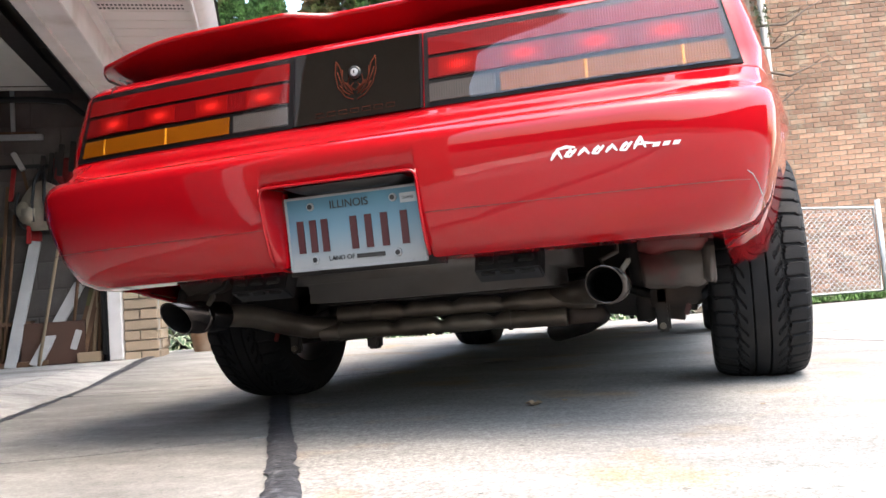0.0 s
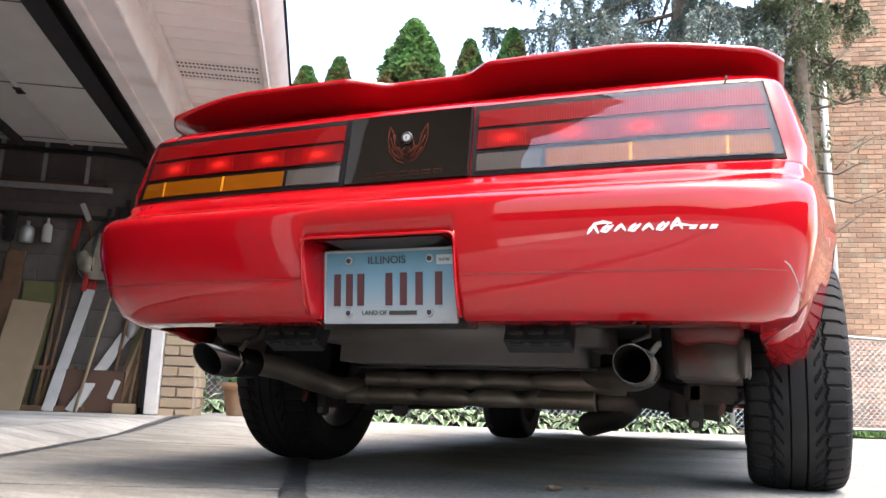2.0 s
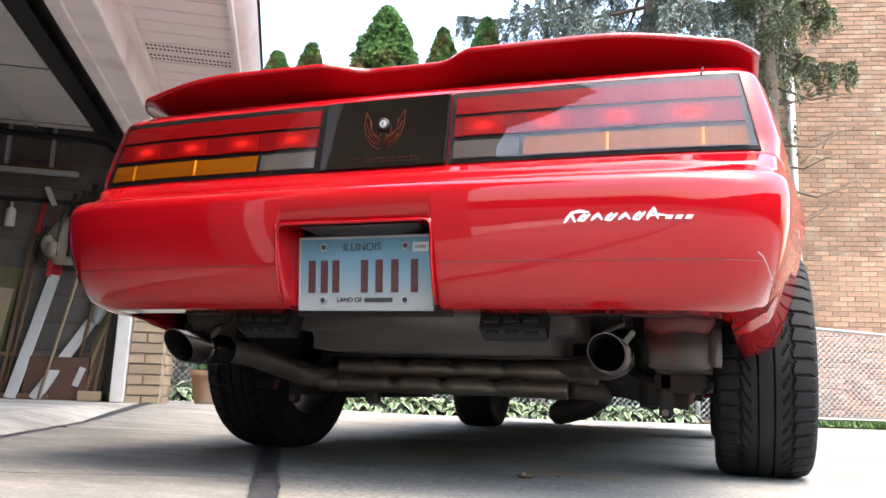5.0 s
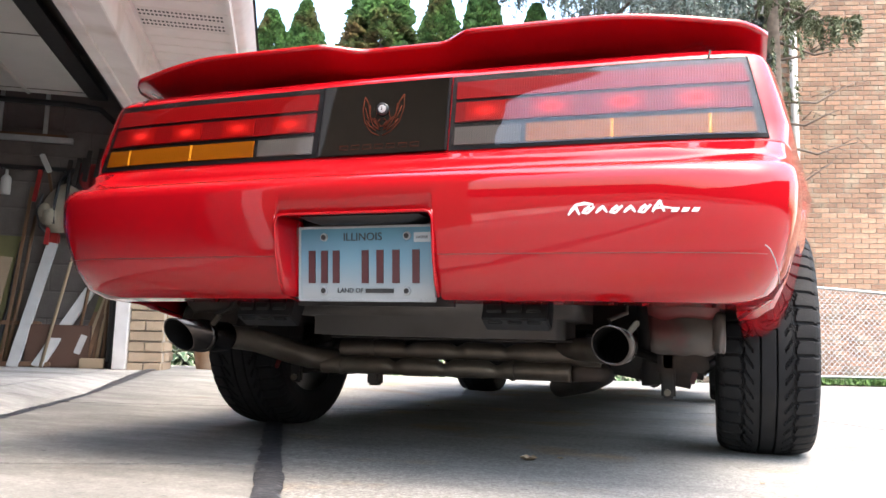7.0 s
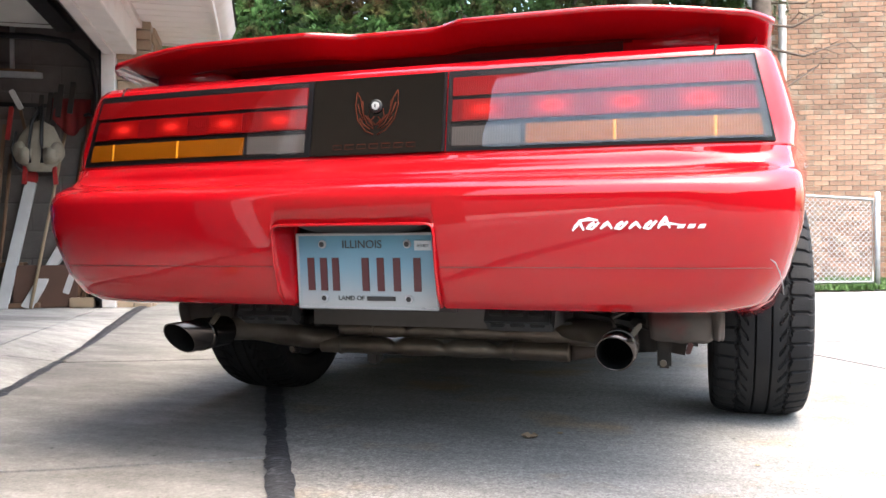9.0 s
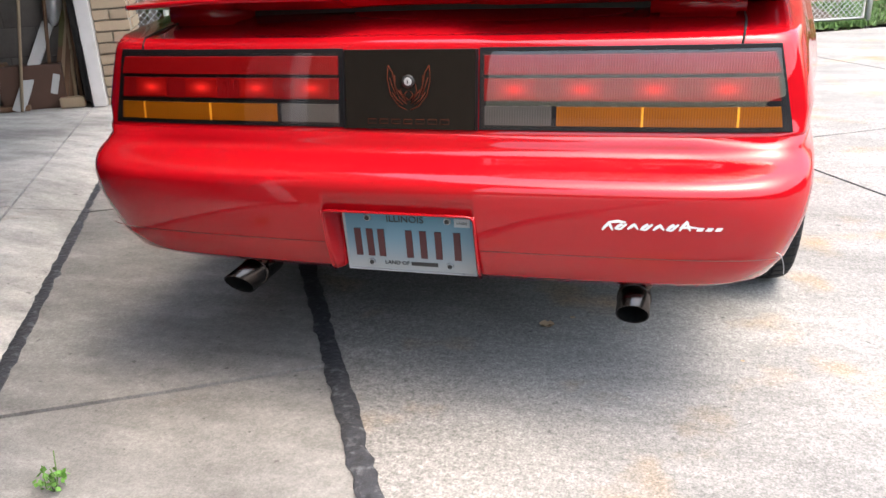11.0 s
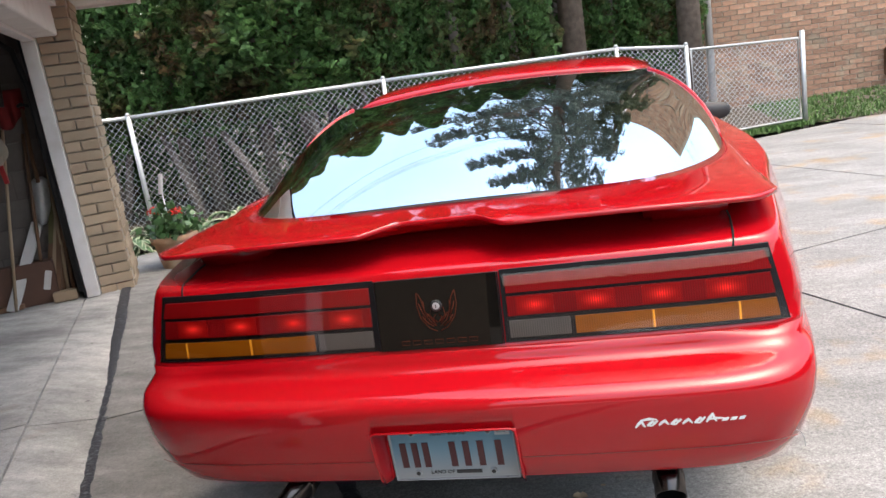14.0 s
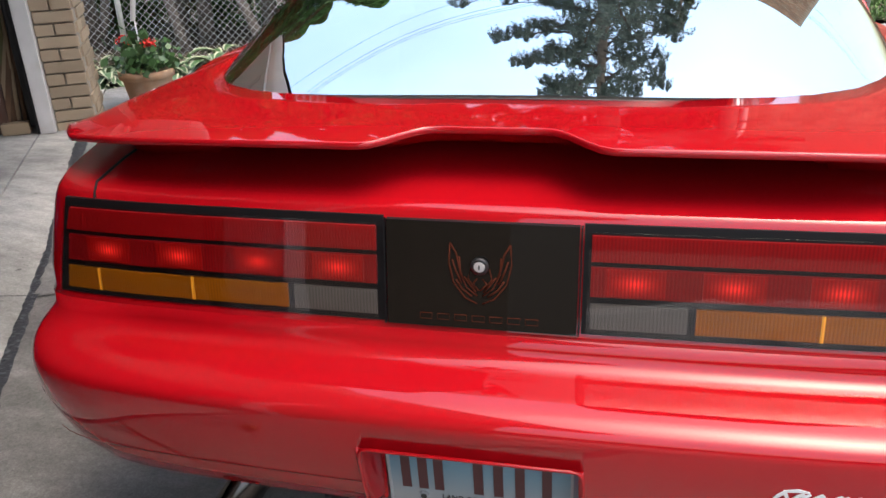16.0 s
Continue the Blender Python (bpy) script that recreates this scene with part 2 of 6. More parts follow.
FLOWER = mat("red_petals", (0.60, 0.02, 0.015), 0.6, 0, 0.2, 30)
WEED_GREEN = mat("bright_weed_green", (0.09, 0.22, 0.03), 0.5, 0, 0.2, 40, island=0.25)
GRASS = mat("grass_blades", (0.070, 0.135, 0.030), 0.7, 0, 0.2, 20, island=0.4)
BLUE_PAINT = mat("dark_blue_car_paint", (0.012, 0.018, 0.11), 0.3, 0.2, 0.05, 4, coat=1.0)
INTERIOR = mat("dark_grey_upholstery", (0.035, 0.033, 0.033), 0.85, 0, 0.2, 30)
LETTER_DARK = mat("dark_red_plate_paint", (0.055, 0.012, 0.014), 0.5, 0, 0)
LETTER_BLACK = mat("black_print", (0.02, 0.02, 0.02), 0.5, 0, 0)
LETTER_GOLD = mat("dull_orange_print", (0.055, 0.015, 0.009), 0.7, 0, 0, spec=0.0)
DECAL = mat("silver_white_decal", (0.68, 0.672, 0.672), 0.35, 0, 0.05, 20)


def glassy(name, color, alpha_mix, rough=0.02, tint=(1, 1, 1), both_faces=False):
    """Thin clear glass: straight-through tinted transmission under a real gloss."""
    m = bpy.data.materials.new(name)
    m.use_nodes = True
    n, l = m.node_tree.nodes, m.node_tree.links
    out = n["Material Output"]
    gl = n.new("ShaderNodeBsdfGlossy")
    gl.inputs["Roughness"].default_value = rough
    gl.inputs["Color"].default_value = (*color, 1)
    tr = n.new("ShaderNodeBsdfTransparent")
    tr.inputs["Color"].default_value = (*tint, 1)
    fr = n.new("ShaderNodeFresnel")
    fr.inputs["IOR"].default_value = alpha_mix
    mx = n.new("ShaderNodeMixShader")
    if both_faces:
        # inner and outer face of the pane together: 2R / (1 + R)
        up, dn, dv = (n.new("ShaderNodeMath") for _ in range(3))
        up.operation, dn.operation, dv.operation = "MULTIPLY", "ADD", "DIVIDE"
        up.inputs[1].default_value, dn.inputs[1].default_value = 2.0, 1.0
        l.new(fr.outputs[0], up.inputs[0])
        l.new(fr.outputs[0], dn.inputs[0])
        l.new(up.outputs[0], dv.inputs[0])
        l.new(dn.outputs[0], dv.inputs[1])
        l.new(dv.outputs[0], mx.inputs[0])
    else:
        l.new(fr.outputs[0], mx.inputs[0])
    l.new(tr.outputs[0], mx.inputs[1])
    l.new(gl.outputs[0], mx.inputs[2])
    l.new(mx.outputs[0], out.inputs["Surface"])
    n.remove(n["Principled BSDF"])
    return m


GLASS = glassy("car_glass", (0.95, 1.0, 0.985), 12.0, 0.0, (0.17, 0.24, 0.225), True)
LENS_COVER = glassy("clear_lens_cover", (1, 1, 1), 1.58, 0.004, (0.93, 0.91, 0.91))


def lens(name, color, rib=400.0):
    m = mat(name, color, 0.35, 0, 0.1, 12, spec=0.15)
    n, l = m.node_tree.nodes, m.node_tree.links
    w = n.new("ShaderNodeTexWave")
    w.inputs["Scale"].default_value = rib
    tc = n.new("ShaderNodeTexCoord")
    bp = n.new("ShaderNodeBump")
    bp.inputs["Strength"].default_value, bp.inputs["Distance"].default_value = 0.14, 0.002
    l.new(tc.outputs["Object"], w.inputs["Vector"])
    l.new(w.outputs["Fac"], bp.inputs["Height"])
    l.new(bp.outputs[0], n["Principled BSDF"].inputs["Normal"])
    # the ribs' play of light is put into the colour as fine upright lines
    pb = n["Principled BSDF"].inputs["Base Color"]
    src = pb.links[0].from_socket
    rr = n.new("ShaderNodeMapRange")
    rr.inputs["To Min"].default_value, rr.inputs["To Max"].default_value = 0.80, 1.12
    sc = n.new("ShaderNodeVectorMath")
    sc.operation = "SCALE"
    l.new(w.outputs["Fac"], rr.inputs["Value"])
    l.new(src, sc.inputs[0])
    l.new(rr.outputs[0], sc.inputs["Scale"])
    l.new(sc.outputs[0], pb)
    return m


LENS_RED = lens("red_lamp_lens", (0.235, 0.0035, 0.005), 60)
LENS_RED_DARK = lens("dark_red_lamp_lens", (0.185, 0.003, 0.0045), 60)
LENS_AMBER = lens("amber_lamp_lens", (0.24, 0.078, 0.003), 60)
AMBER_BRIGHT = lens("bright_amber_lens", (0.85, 0.40, 0.03), 60)
LENS_CLEAR = lens("clear_reverse_lens", (0.085, 0.08, 0.075), 60)
BULB = lens("lit_bulb_glow", (0.27, 0.004, 0.004), 60)
bn_, bl_ = BULB.node_tree.nodes, BULB.node_tree.links
tc_ = bn_.new("ShaderNodeTexCoord")
mp_ = bn_.new("ShaderNodeMapping")
mp_.inputs["Location"].default_value, mp_.inputs["Scale"].default_value = (-1, 0, -1), (2, 0, 2)
gr_ = bn_.new("ShaderNodeTexGradient")
gr_.gradient_type = "QUADRATIC_SPHERE"
sc_ = bn_.new("ShaderNodeMath")
sc_.operation = "MULTIPLY"
sc_.inputs[1].default_value = 1.1
bl_.new(tc_.outputs["Generated"], mp_.inputs["Vector"])
bl_.new(mp_.outputs[0], gr_.inputs["Vector"])
bl_.new(gr_.outputs["Fac"], sc_.inputs[0])
rib_ = bn_.new("ShaderNodeMath")
rib_.operation = "MULTIPLY"
ribr_ = bn_.new("ShaderNodeMapRange")
ribr_.inputs["To Min"].default_value, ribr_.inputs["To Max"].default_value = 0.45, 1.5
bl_.new(next(nd for nd in bn_ if nd.bl_idname == "ShaderNodeTexWave").outputs["Fac"], ribr_.inputs["Value"])
bl_.new(sc_.outputs[0], rib_.inputs[0])
bl_.new(ribr_.outputs[0], rib_.inputs[1])
bl_.new(rib_.outputs[0], bn_["Principled BSDF"].inputs["Emission Strength"])
bn_["Principled BSDF"].inputs["Emission Color"].default_value = (1.0, 0.03, 0.02, 1)


# ---- mesh helpers ----
def mesh_ob(name, verts, faces, material, smooth=False, parent=None, label="", slots=None, face_mats=None):
    me = bpy.data.meshes.new(name)
    me.from_pydata([tuple(v) for v in verts], [], [tuple(f) for f in faces])
    for m in (slots or [material]):
        me.materials.append(m)
    if face_mats is not None:
        me.polygons.foreach_set("material_index", face_mats)
    if smooth:
        me.polygons.foreach_set("use_smooth", [True] * len(me.polygons))
    me.update()
    ob = new(name, me)
    if parent:
        ob.parent = parent
    if label:
        tagged(ob, label)
    return ob


def part(name, bm, material, parent=None, label="", smooth=False, bevel=0.0):
    """Links a bmesh as one mesh object under a thing or a part."""
    if bevel:
        bmesh.ops.bevel(bm, geom=bm.edges[:], offset=bevel, segments=2, affect="EDGES", clamp_overlap=True)
    bmesh.ops.recalc_face_normals(bm, faces=bm.faces)
    me = bpy.data.meshes.new(name)
    bm.to_mesh(me)
    bm.free()
    me.materials.append(material)
    if smooth:
        me.polygons.foreach_set("use_smooth", [True] * len(me.polygons))
    ob = new(name, me)
    if parent:
        ob.parent = parent
    if label:
        tagged(ob, label)
    return ob


def empty(name, label, category, loc=(0, 0, 0), group="", kind=""):
    e = new(name)
    e.empty_display_size = 0.1
    e.location = loc
    return tagged(e, label, category, group, kind)


def box(bm, c, s, m=None):
    """Adds a box of size s at c (turned by the matrix m)."""
    k = Matrix.Translation(c) @ (m.to_4x4() if m else Matrix()) @ Matrix.Diagonal((*s, 1))
    bmesh.ops.create_cube(bm, size=1, matrix=k)
    return bm


def B():
    return bmesh.new()


def rod(bm, p, q, r, seg=10, r2=None):
    """A capped cylinder or cone from p to q."""
    p, q = Vector(p), Vector(q)
    d = q - p
    k = Matrix.Translation((p + q) / 2) @ d.to_track_quat("Z", "Y").to_matrix().to_4x4()
    bmesh.ops.create_cone(bm, cap_ends=True, segments=seg, radius1=r, radius2=r if r2 is None else r2, depth=d.length, matrix=k)
    return bm


def tube_data(path, r, seg=8, closed=False):
    """Vertices and faces of a tube along a path; r is a number or one radius for each point."""
    path = [Vector(p) for p in path]
    n = len(path)
    rs = r if isinstance(r, (list, tuple)) else [r] * n
    vs, fs = [], []
    up = Vector((0.01, 0.02, 1))
    for i, p in enumerate(path):
        d = (path[min(i + 1, n - 1)] - path[max(i - 1, 0)]).normalized()
        a = d.cross(up)
        if a.length < 0.05:
            a = d.cross(Vector((1, 0, 0)))
        a.normalize()
        b = d.cross(a)
        for k in range(seg):
            w = 2 * math.pi * k / seg
            vs.append(p + (a * math.cos(w) + b * math.sin(w)) * rs[i])
    for i in range(n - 1):
        for k in range(seg):
            k2 = (k + 1) % seg
            fs.append((i * seg + k, i * seg + k2, (i + 1) * seg + k2, (i + 1) * seg + k))
    fs.append(tuple(range(seg))[::-1])
    fs.append(tuple((n - 1) * seg + k for k in range(seg)))
    return vs, fs


def tube(name, path, r, material, parent=None, label="", seg=8):
    vs, fs = tube_data(path, r, seg)
    return mesh_ob(name, vs, fs, material, True, parent, label)


def lathe(profile, seg=48):
    """Vertices and faces of a profile of (radius, height) turned round z."""
    vs, fs = [], []
    for r, z in profile:
        for k in range(seg):
            w = 2 * math.pi * k / seg
            vs.append((r * math.cos(w), r * math.sin(w), z))
    for i in range(len(profile) - 1):
        for k in range(seg):
            k2 = (k + 1) % seg
            fs.append((i * seg + k, i * seg + k2, (i + 1) * seg + k2, (i + 1) * seg + k))
    return vs, fs


def grid_data(fn, us, ws):
    """A sheet of points fn(u, w) with its quads."""
    vs = [fn(p, q) for q in ws for p in us]
    n = len(us)
    fs = [(j * n + i, j * n + i + 1, (j + 1) * n + i + 1, (j + 1) * n + i) for j in range(len(ws) - 1) for i in range(n - 1)]
    return vs, fs


def curve_at(x, xs, ys):
    return float(np.interp(x, xs, ys))


def smooth_at(x, xs, ys):
    """A smooth line (Catmull-Rom) through the given places."""
    n = len(xs)
    if x <= xs[0]:
        return ys[0]
    if x >= xs[-1]:
        return ys[-1]
    i = max(k for k in range(n - 1) if xs[k] <= x)
    h = xs[i + 1] - xs[i]
    t = (x - xs[i]) / h

    def slope(k):
        if k == 0:
            return (ys[1] - ys[0]) / (xs[1] - xs[0])
        if k == n - 1:
            return (ys[-1] - ys[-2]) / (xs[-1] - xs[-2])
        return (ys[k + 1] - ys[k - 1]) / (xs[k + 1] - xs[k - 1])
    m0, m1 = slope(i) * h, slope(i + 1) * h
    return (2 * t**3 - 3 * t**2 + 1) * ys[i] + (t**3 - 2 * t**2 + t) * m0 + (-2 * t**3 + 3 * t**2) * ys[i + 1] + (t**3 - t**2) * m1


def step(a, b, x):
    t = min(max((x - a) / (b - a), 0), 1)
    return t * t * (3 - 2 * t)


# The garage's own axes: a out of its front, b along its front, from the pier's outer corner.
GO, GU, GV = Vector((-3.15, 4.96, 0)), Vector((0.866, 0.5, 0)), Vector((-0.5, 0.866, 0))
GROT = Matrix((( 0.866, -0.5, 0), (0.5, 0.866, 0), (0, 0, 1)))


def G(a, b, z=0.0):
    return GO + GU * a + GV * b + Vector((0, 0, z))


def ab(x, y):
    d = Vector((x, y, 0)) - GO
    return d.dot(GU), d.dot(GV)


def lift(x, y):
    """The driveway's height: level round the car, rising to the garage's pier."""
    a, b = ab(x, y)
    return 0.055 * step(-2.4, -0.2, b) * (1 - step(0.1, 2.4, a))


FLOOR = 0.055


# ---- ground and driveway ----
bm = B()
ground = mesh_ob("ground", *grid_data(lambda p, q: (p, q, -0.06), np.linspace(-1500, 1500, 13), np.linspace(-1500, 1500, 13)), SOIL)
tagged(ground, "dark soil under and round the driveway", "ground", kind="structure")

driveway = empty("driveway", "pale grey concrete driveway of cast slabs with tar-filled joints", "driveway", kind="structure")


def slab(name, a0, a1, b0, b1, gap=0.008, parent=driveway, hump=True, material=None):
    """A concrete slab in the garage's axes that follows the driveway's rise."""
    na, nb = max(2, int((a1 - a0) / 0.3) + 1), max(2, int((b1 - b0) / 0.3) + 1)
    aa = np.linspace(a0 + gap, a1 - gap, min(na, 14))
    bb = np.linspace(b0 + gap, b1 - gap, min(nb, 14))

    def top(p, q):
        v = G(p, q)
        edge = 0.004 if (p in (aa[0], aa[-1]) or q in (bb[0], bb[-1])) else 0.0
        v.z = lift(v.x, v.y) if hump else FLOOR
        if hump and p < 0:
            # the strip before the door ramps up to the garage floor
            v.z += (FLOOR - v.z) * min(1.0, -p / 0.34)
        v.z -= edge
        return v
    vs, fs = grid_data(top, aa, bb)
    n, m = len(aa), len(bb)
    rim = [i for i in range(n)] + [j * n + n - 1 for j in range(1, m)] + [(m - 1) * n + i for i in range(n - 2, -1, -1)] + [j * n for j in range(m - 2, 0, -1)]
    base = len(vs)
    vs += [Vector((vs[i].x, vs[i].y, -0.08)) for i in rim]
    k = len(rim)
    fs += [(rim[i], base + i, base + (i + 1) % k, rim[(i + 1) % k]) for i in range(k)]
    return mesh_ob(name, vs, fs, material or CONCRETE, False, parent)


slab("slab", -0.34, -0.05, -9.0, -2.60, 0.004, material=CONCRETE_PALE)
slab("slab", -0.34, -0.05, -2.60, 1.17, 0.004, material=CONCRETE_PALE)
for b0, b1 in ((-16, -10), (-10, -4.3), (-4.3, -2.62), (-2.62, 1.17)):
    if b0 > -12:
        slab("slab", -0.05, 0.82, b0, b1, 0.009, material=CONCRETE_SMOOTH)
# unseen dark ground, added so the lamp covers don't mirror bright concrete
apron = empty("asphalt_apron", "dark asphalt apron added out of view behind the camera", "asphalt", kind="structure")
for a0, a1 in ((0.82, 3.15), (3.15, 5.4), (5.4, 7.45), (7.45, 10.5), (10.5, 14)):
    for b0, b1 in ((-16, -9), (-9, -2.73), (-2.73, 0.95 if a0 > 5 else 1.17)):
        if b0 > -12:
            slab("slab", a0, a1, b0, b1)
        else:
            slab("asphalt", a0, a1, b0, b1, 0.0, apron, True, ASPHALT)

garage_floor = empty("garage_floor", "worn grey concrete garage floor", "floor", kind="structure")
slab("slab", -6.4, -0.34, -5.85, -2.57, 0.006, garage_floor, False, CONCRETE_PALE)
slab("slab", -6.4, -0.34, -2.57, 0.1, 0.006, garage_floor, False, CONCRETE_PALE)


def seam(name, pts, width, seed):
    """A ragged, slightly raised strip of tar along a line."""
    rnd = random.Random(seed)
    vs, fs = [], []
    n = 260
    p, q = Vector(pts[0]), Vector(pts[1])
    side = (q - p).normalized().cross(Vector((0, 0, 1)))
    for i in range(n + 1):
        c = p.lerp(q, i / n)
        wob = noise.noise(c * 1.6 + Vector((seed, 0, 0))) * 0.009
        wl_, wr_ = width * (0.5 + 0.16 * noise.noise(c * 26 + Vector((3, seed, 0))) + rnd.uniform(-0.07, 0.07)), width * (0.5 + 0.16 * noise.noise(c * 26 + Vector((9, seed, 4))) + rnd.uniform(-0.07, 0.07))
        for s, h in ((-wl_, 0.001), (-wl_ * 0.6, 0.005), (wr_ * 0.6, 0.005), (wr_, 0.001)):
            v = c + side * (s + wob)
            v.z = lift(v.x, v.y) + h + rnd.uniform(0, 0.0015)
            vs.append(v)
    for i in range(n):
        for k in range(3):
            fs.append((i * 4 + k, i * 4 + k + 1, i * 4 + k + 5, i * 4 + k + 4))
    return tagged(mesh_ob(name, vs, fs, TAR, True), "black tar filler smeared along a concrete joint", "tar seam", "tar seams")


seam("tar_seam", (G(-0.05, -9.5), G(-0.06, 0.35)), 0.068, 3)
seam("tar_seam", (G(0.82, -9.5), G(0.82, -3.0)), 0.054, 7)
seam("tar_seam", (G(-0.09, -2.61), G(-0.02, -2.62)), 0.06, 9)

# planting bed in front of the fence, and the lawn beyond
bed = tagged(mesh_ob("planting_bed", *grid_data(lambda p, q: G(p, q, 0.0 + 0.05 * noise.noise(Vector((p * 2, q * 2, 0)))), np.linspace(-1.2, 16, 60), np.linspace(1.18, 5.5, 18)), SOIL, True), "dark soil bed along the driveway's edge", "planting bed", kind="structure")

# ---- garage ----
garage = empty("garage", "garage with tan brick pier, white header and eave, door raised", "garage", kind="structure")


def gbox(name, a0, a1, b0, b1, z0, z1, material, parent=garage, label="", bevel=0.0):
    b = B()
    box(b, G((a0 + a1) / 2, (b0 + b1) / 2, (z0 + z1) / 2), (a1 - a0, b1 - b0, z1 - z0), GROT)
    return part(name, b, material, parent, label, bevel=bevel)


HEAD, SOF = 1.86, 2.10
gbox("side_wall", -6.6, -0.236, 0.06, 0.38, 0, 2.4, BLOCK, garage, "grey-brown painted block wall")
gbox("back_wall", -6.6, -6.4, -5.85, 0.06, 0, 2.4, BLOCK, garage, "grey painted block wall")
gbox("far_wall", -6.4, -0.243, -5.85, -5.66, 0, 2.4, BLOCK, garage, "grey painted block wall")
gbox("far_jamb_trim", -0.325, 0.006, -4.96, -4.88, FLOOR, HEAD, WHITE_PAINT, garage, "white painted door jamb", 0.004)
# only reflected; its brick colour is darkened to stand for shade
gbox("front_wall", -0.24, 0.0, -5.95, -4.963, 0, 2.1, SHADED_BRICK, garage, "front wall of tan brick, shaded in its colour")
gbox("ceiling", -6.6, -0.1, -5.85, 0.26, 2.40, 2.46, BLOCK, garage)
gbox("pier_core", -0.232, -0.008, -0.132, 0.40, 0, SOF, MORTAR, garage, "mortar between the tan bricks")
gbox("jamb_trim", -0.325, -0.238, -0.225, -0.10, FLOOR, HEAD, WHITE_PAINT, garage, "white painted door jamb", 0.004)
gbox("weather_strip", -0.345, -0.329, -0.20, -0.15, FLOOR, HEAD, BLACK_TRIM, garage)
gbox("header_board", -0.30, -0.10, -4.96, -0.133, HEAD, SOF - 0.003, WHITE_PAINT, garage, "white painted header board", 0.005)
gbox("header_trim", -0.31, -0.24, -4.96, -0.133, HEAD - 0.022, HEAD - 0.001, WHITE_PAINT, garage, "", 0.003)
gbox("header_lip", -0.105, -0.06, -4.96, -0.133, SOF - 0.05, SOF - 0.004, WHITE_PAINT, garage, "", 0.003)
gbox("header_inside", -0.36, -0.315, -4.96, -0.133, HEAD + 0.03, 2.4, BLACK_TRIM, garage)
gbox("attic_front", -0.30, -0.12, -5.85, 0.40, SOF + 0.03, 2.46, MORTAR, garage)
# soffit slats, vents, fascia and gutter
VENTS = (30, 31)
k = 0
bb = -5.930
while bb < 0.40:
    vent = k in VENTS
    b = B()
    if vent:
        box(b, G(0.17, bb + 0.070, SOF + 0.008), (0.54, 0.134, 0.016), GROT)
        vp = part("vent_strip", b, SOFFIT_M, garage, "white slotted soffit vent", bevel=0.003)
        b = B()
        for j in range(22):
            for w_ in (0.045, 0.095):
                box(b, G(-0.07 + j * 0.0225, bb + w_, SOF + 0.001), (0.013, 0.020, 0.006), GROT)
        part("slots", b, BLACK_TRIM, vp)
    else:
        box(b, G(0.17, bb + 0.070, SOF + 0.008), (0.54, 0.134, 0.016), GROT)
        part("soffit_slat", b, SOFFIT_M, garage, bevel=0.003)
    bb += 0.140
    k += 1
gbox("soffit_back", -0.10, 0.44, -5.85, 0.42, SOF + 0.03, SOF + 0.05, DARK_METAL, garage)
gbox("fascia", 0.44, 0.465, -5.85, 0.45, SOF - 0.03, SOF + 0.16, WHITE_PAINT, garage, "white fascia board")
gbox("eave_end", -0.12, 0.44, -5.97, -5.95, SOF - 0.02, SOF + 0.2, WHITE_PAINT, garage, "white eave end board")
gbox("eave_end", -0.12, 0.44, 0.43, 0.45, SOF - 0.02, SOF + 0.2, WHITE_PAINT, garage, "white eave end board")
vs, fs = grid_data(lambda p, q: G(0.467 + 0.10 * p ** 0.5, q, SOF + 0.02 + 0.12 * p), np.linspace(0, 1, 8), np.linspace(-5.95, 0.47, 4))
mesh_ob("gutter", vs, fs, WHITE_PAINT, True, garage, "white metal gutter")
vs, fs = grid_data(lambda p, q: G(0.58 - p * 4.5, q, SOF + 0.17 + p * 1.6), np.linspace(0, 1, 3), np.linspace(-5.85, 0.5, 3))
mesh_ob("roof", vs, fs, DARK_METAL, False, garage, "grey shingle roof")
# pier bricks
brick_me = None
brk = B()
box(brk, (0, 0, 0), (1, 1, 1))
bmesh.ops.bevel(brk, geom=brk.edges[:], offset=0.03, segments=1, affect="EDGES")
brick_me = bpy.data.meshes.new("brick")
brk.to_mesh(brick_me)
brk.free()
brick_me.materials.append(TAN_BRICK)


def brick(parent, c, s, rot):
    ob = new("brick", brick_me)
    ob.matrix_world = Matrix.Translation(c) @ rot.to_4x4() @ Matrix.Diagonal((*s, 1))
    ob.parent = parent
    return ob


course = 0.0745
for r in range(28):
    z = 0.03 + r * course + course / 2
    if z > SOF:
        break
    # face towards the opening
    if r % 2:
        brick(garage, G(-0.117, -0.135, z), (0.226, 0.05, 0.064), GROT)
    else:
        brick(garage, G(-0.182, -0.135, z), (0.105, 0.05, 0.064), GROT)
        brick(garage, G(-0.064, -0.135, z), (0.112, 0.05, 0.064), GROT)
    # face towards the driveway
    for j in range(3):
        off = -0.10 + j * 0.215 + (0.1 if r % 2 else 0.0)
        if off < 0.25:
            brick(garage, G(-0.02, off + 0.1, z), (0.05, 0.205, 0.064), GROT)

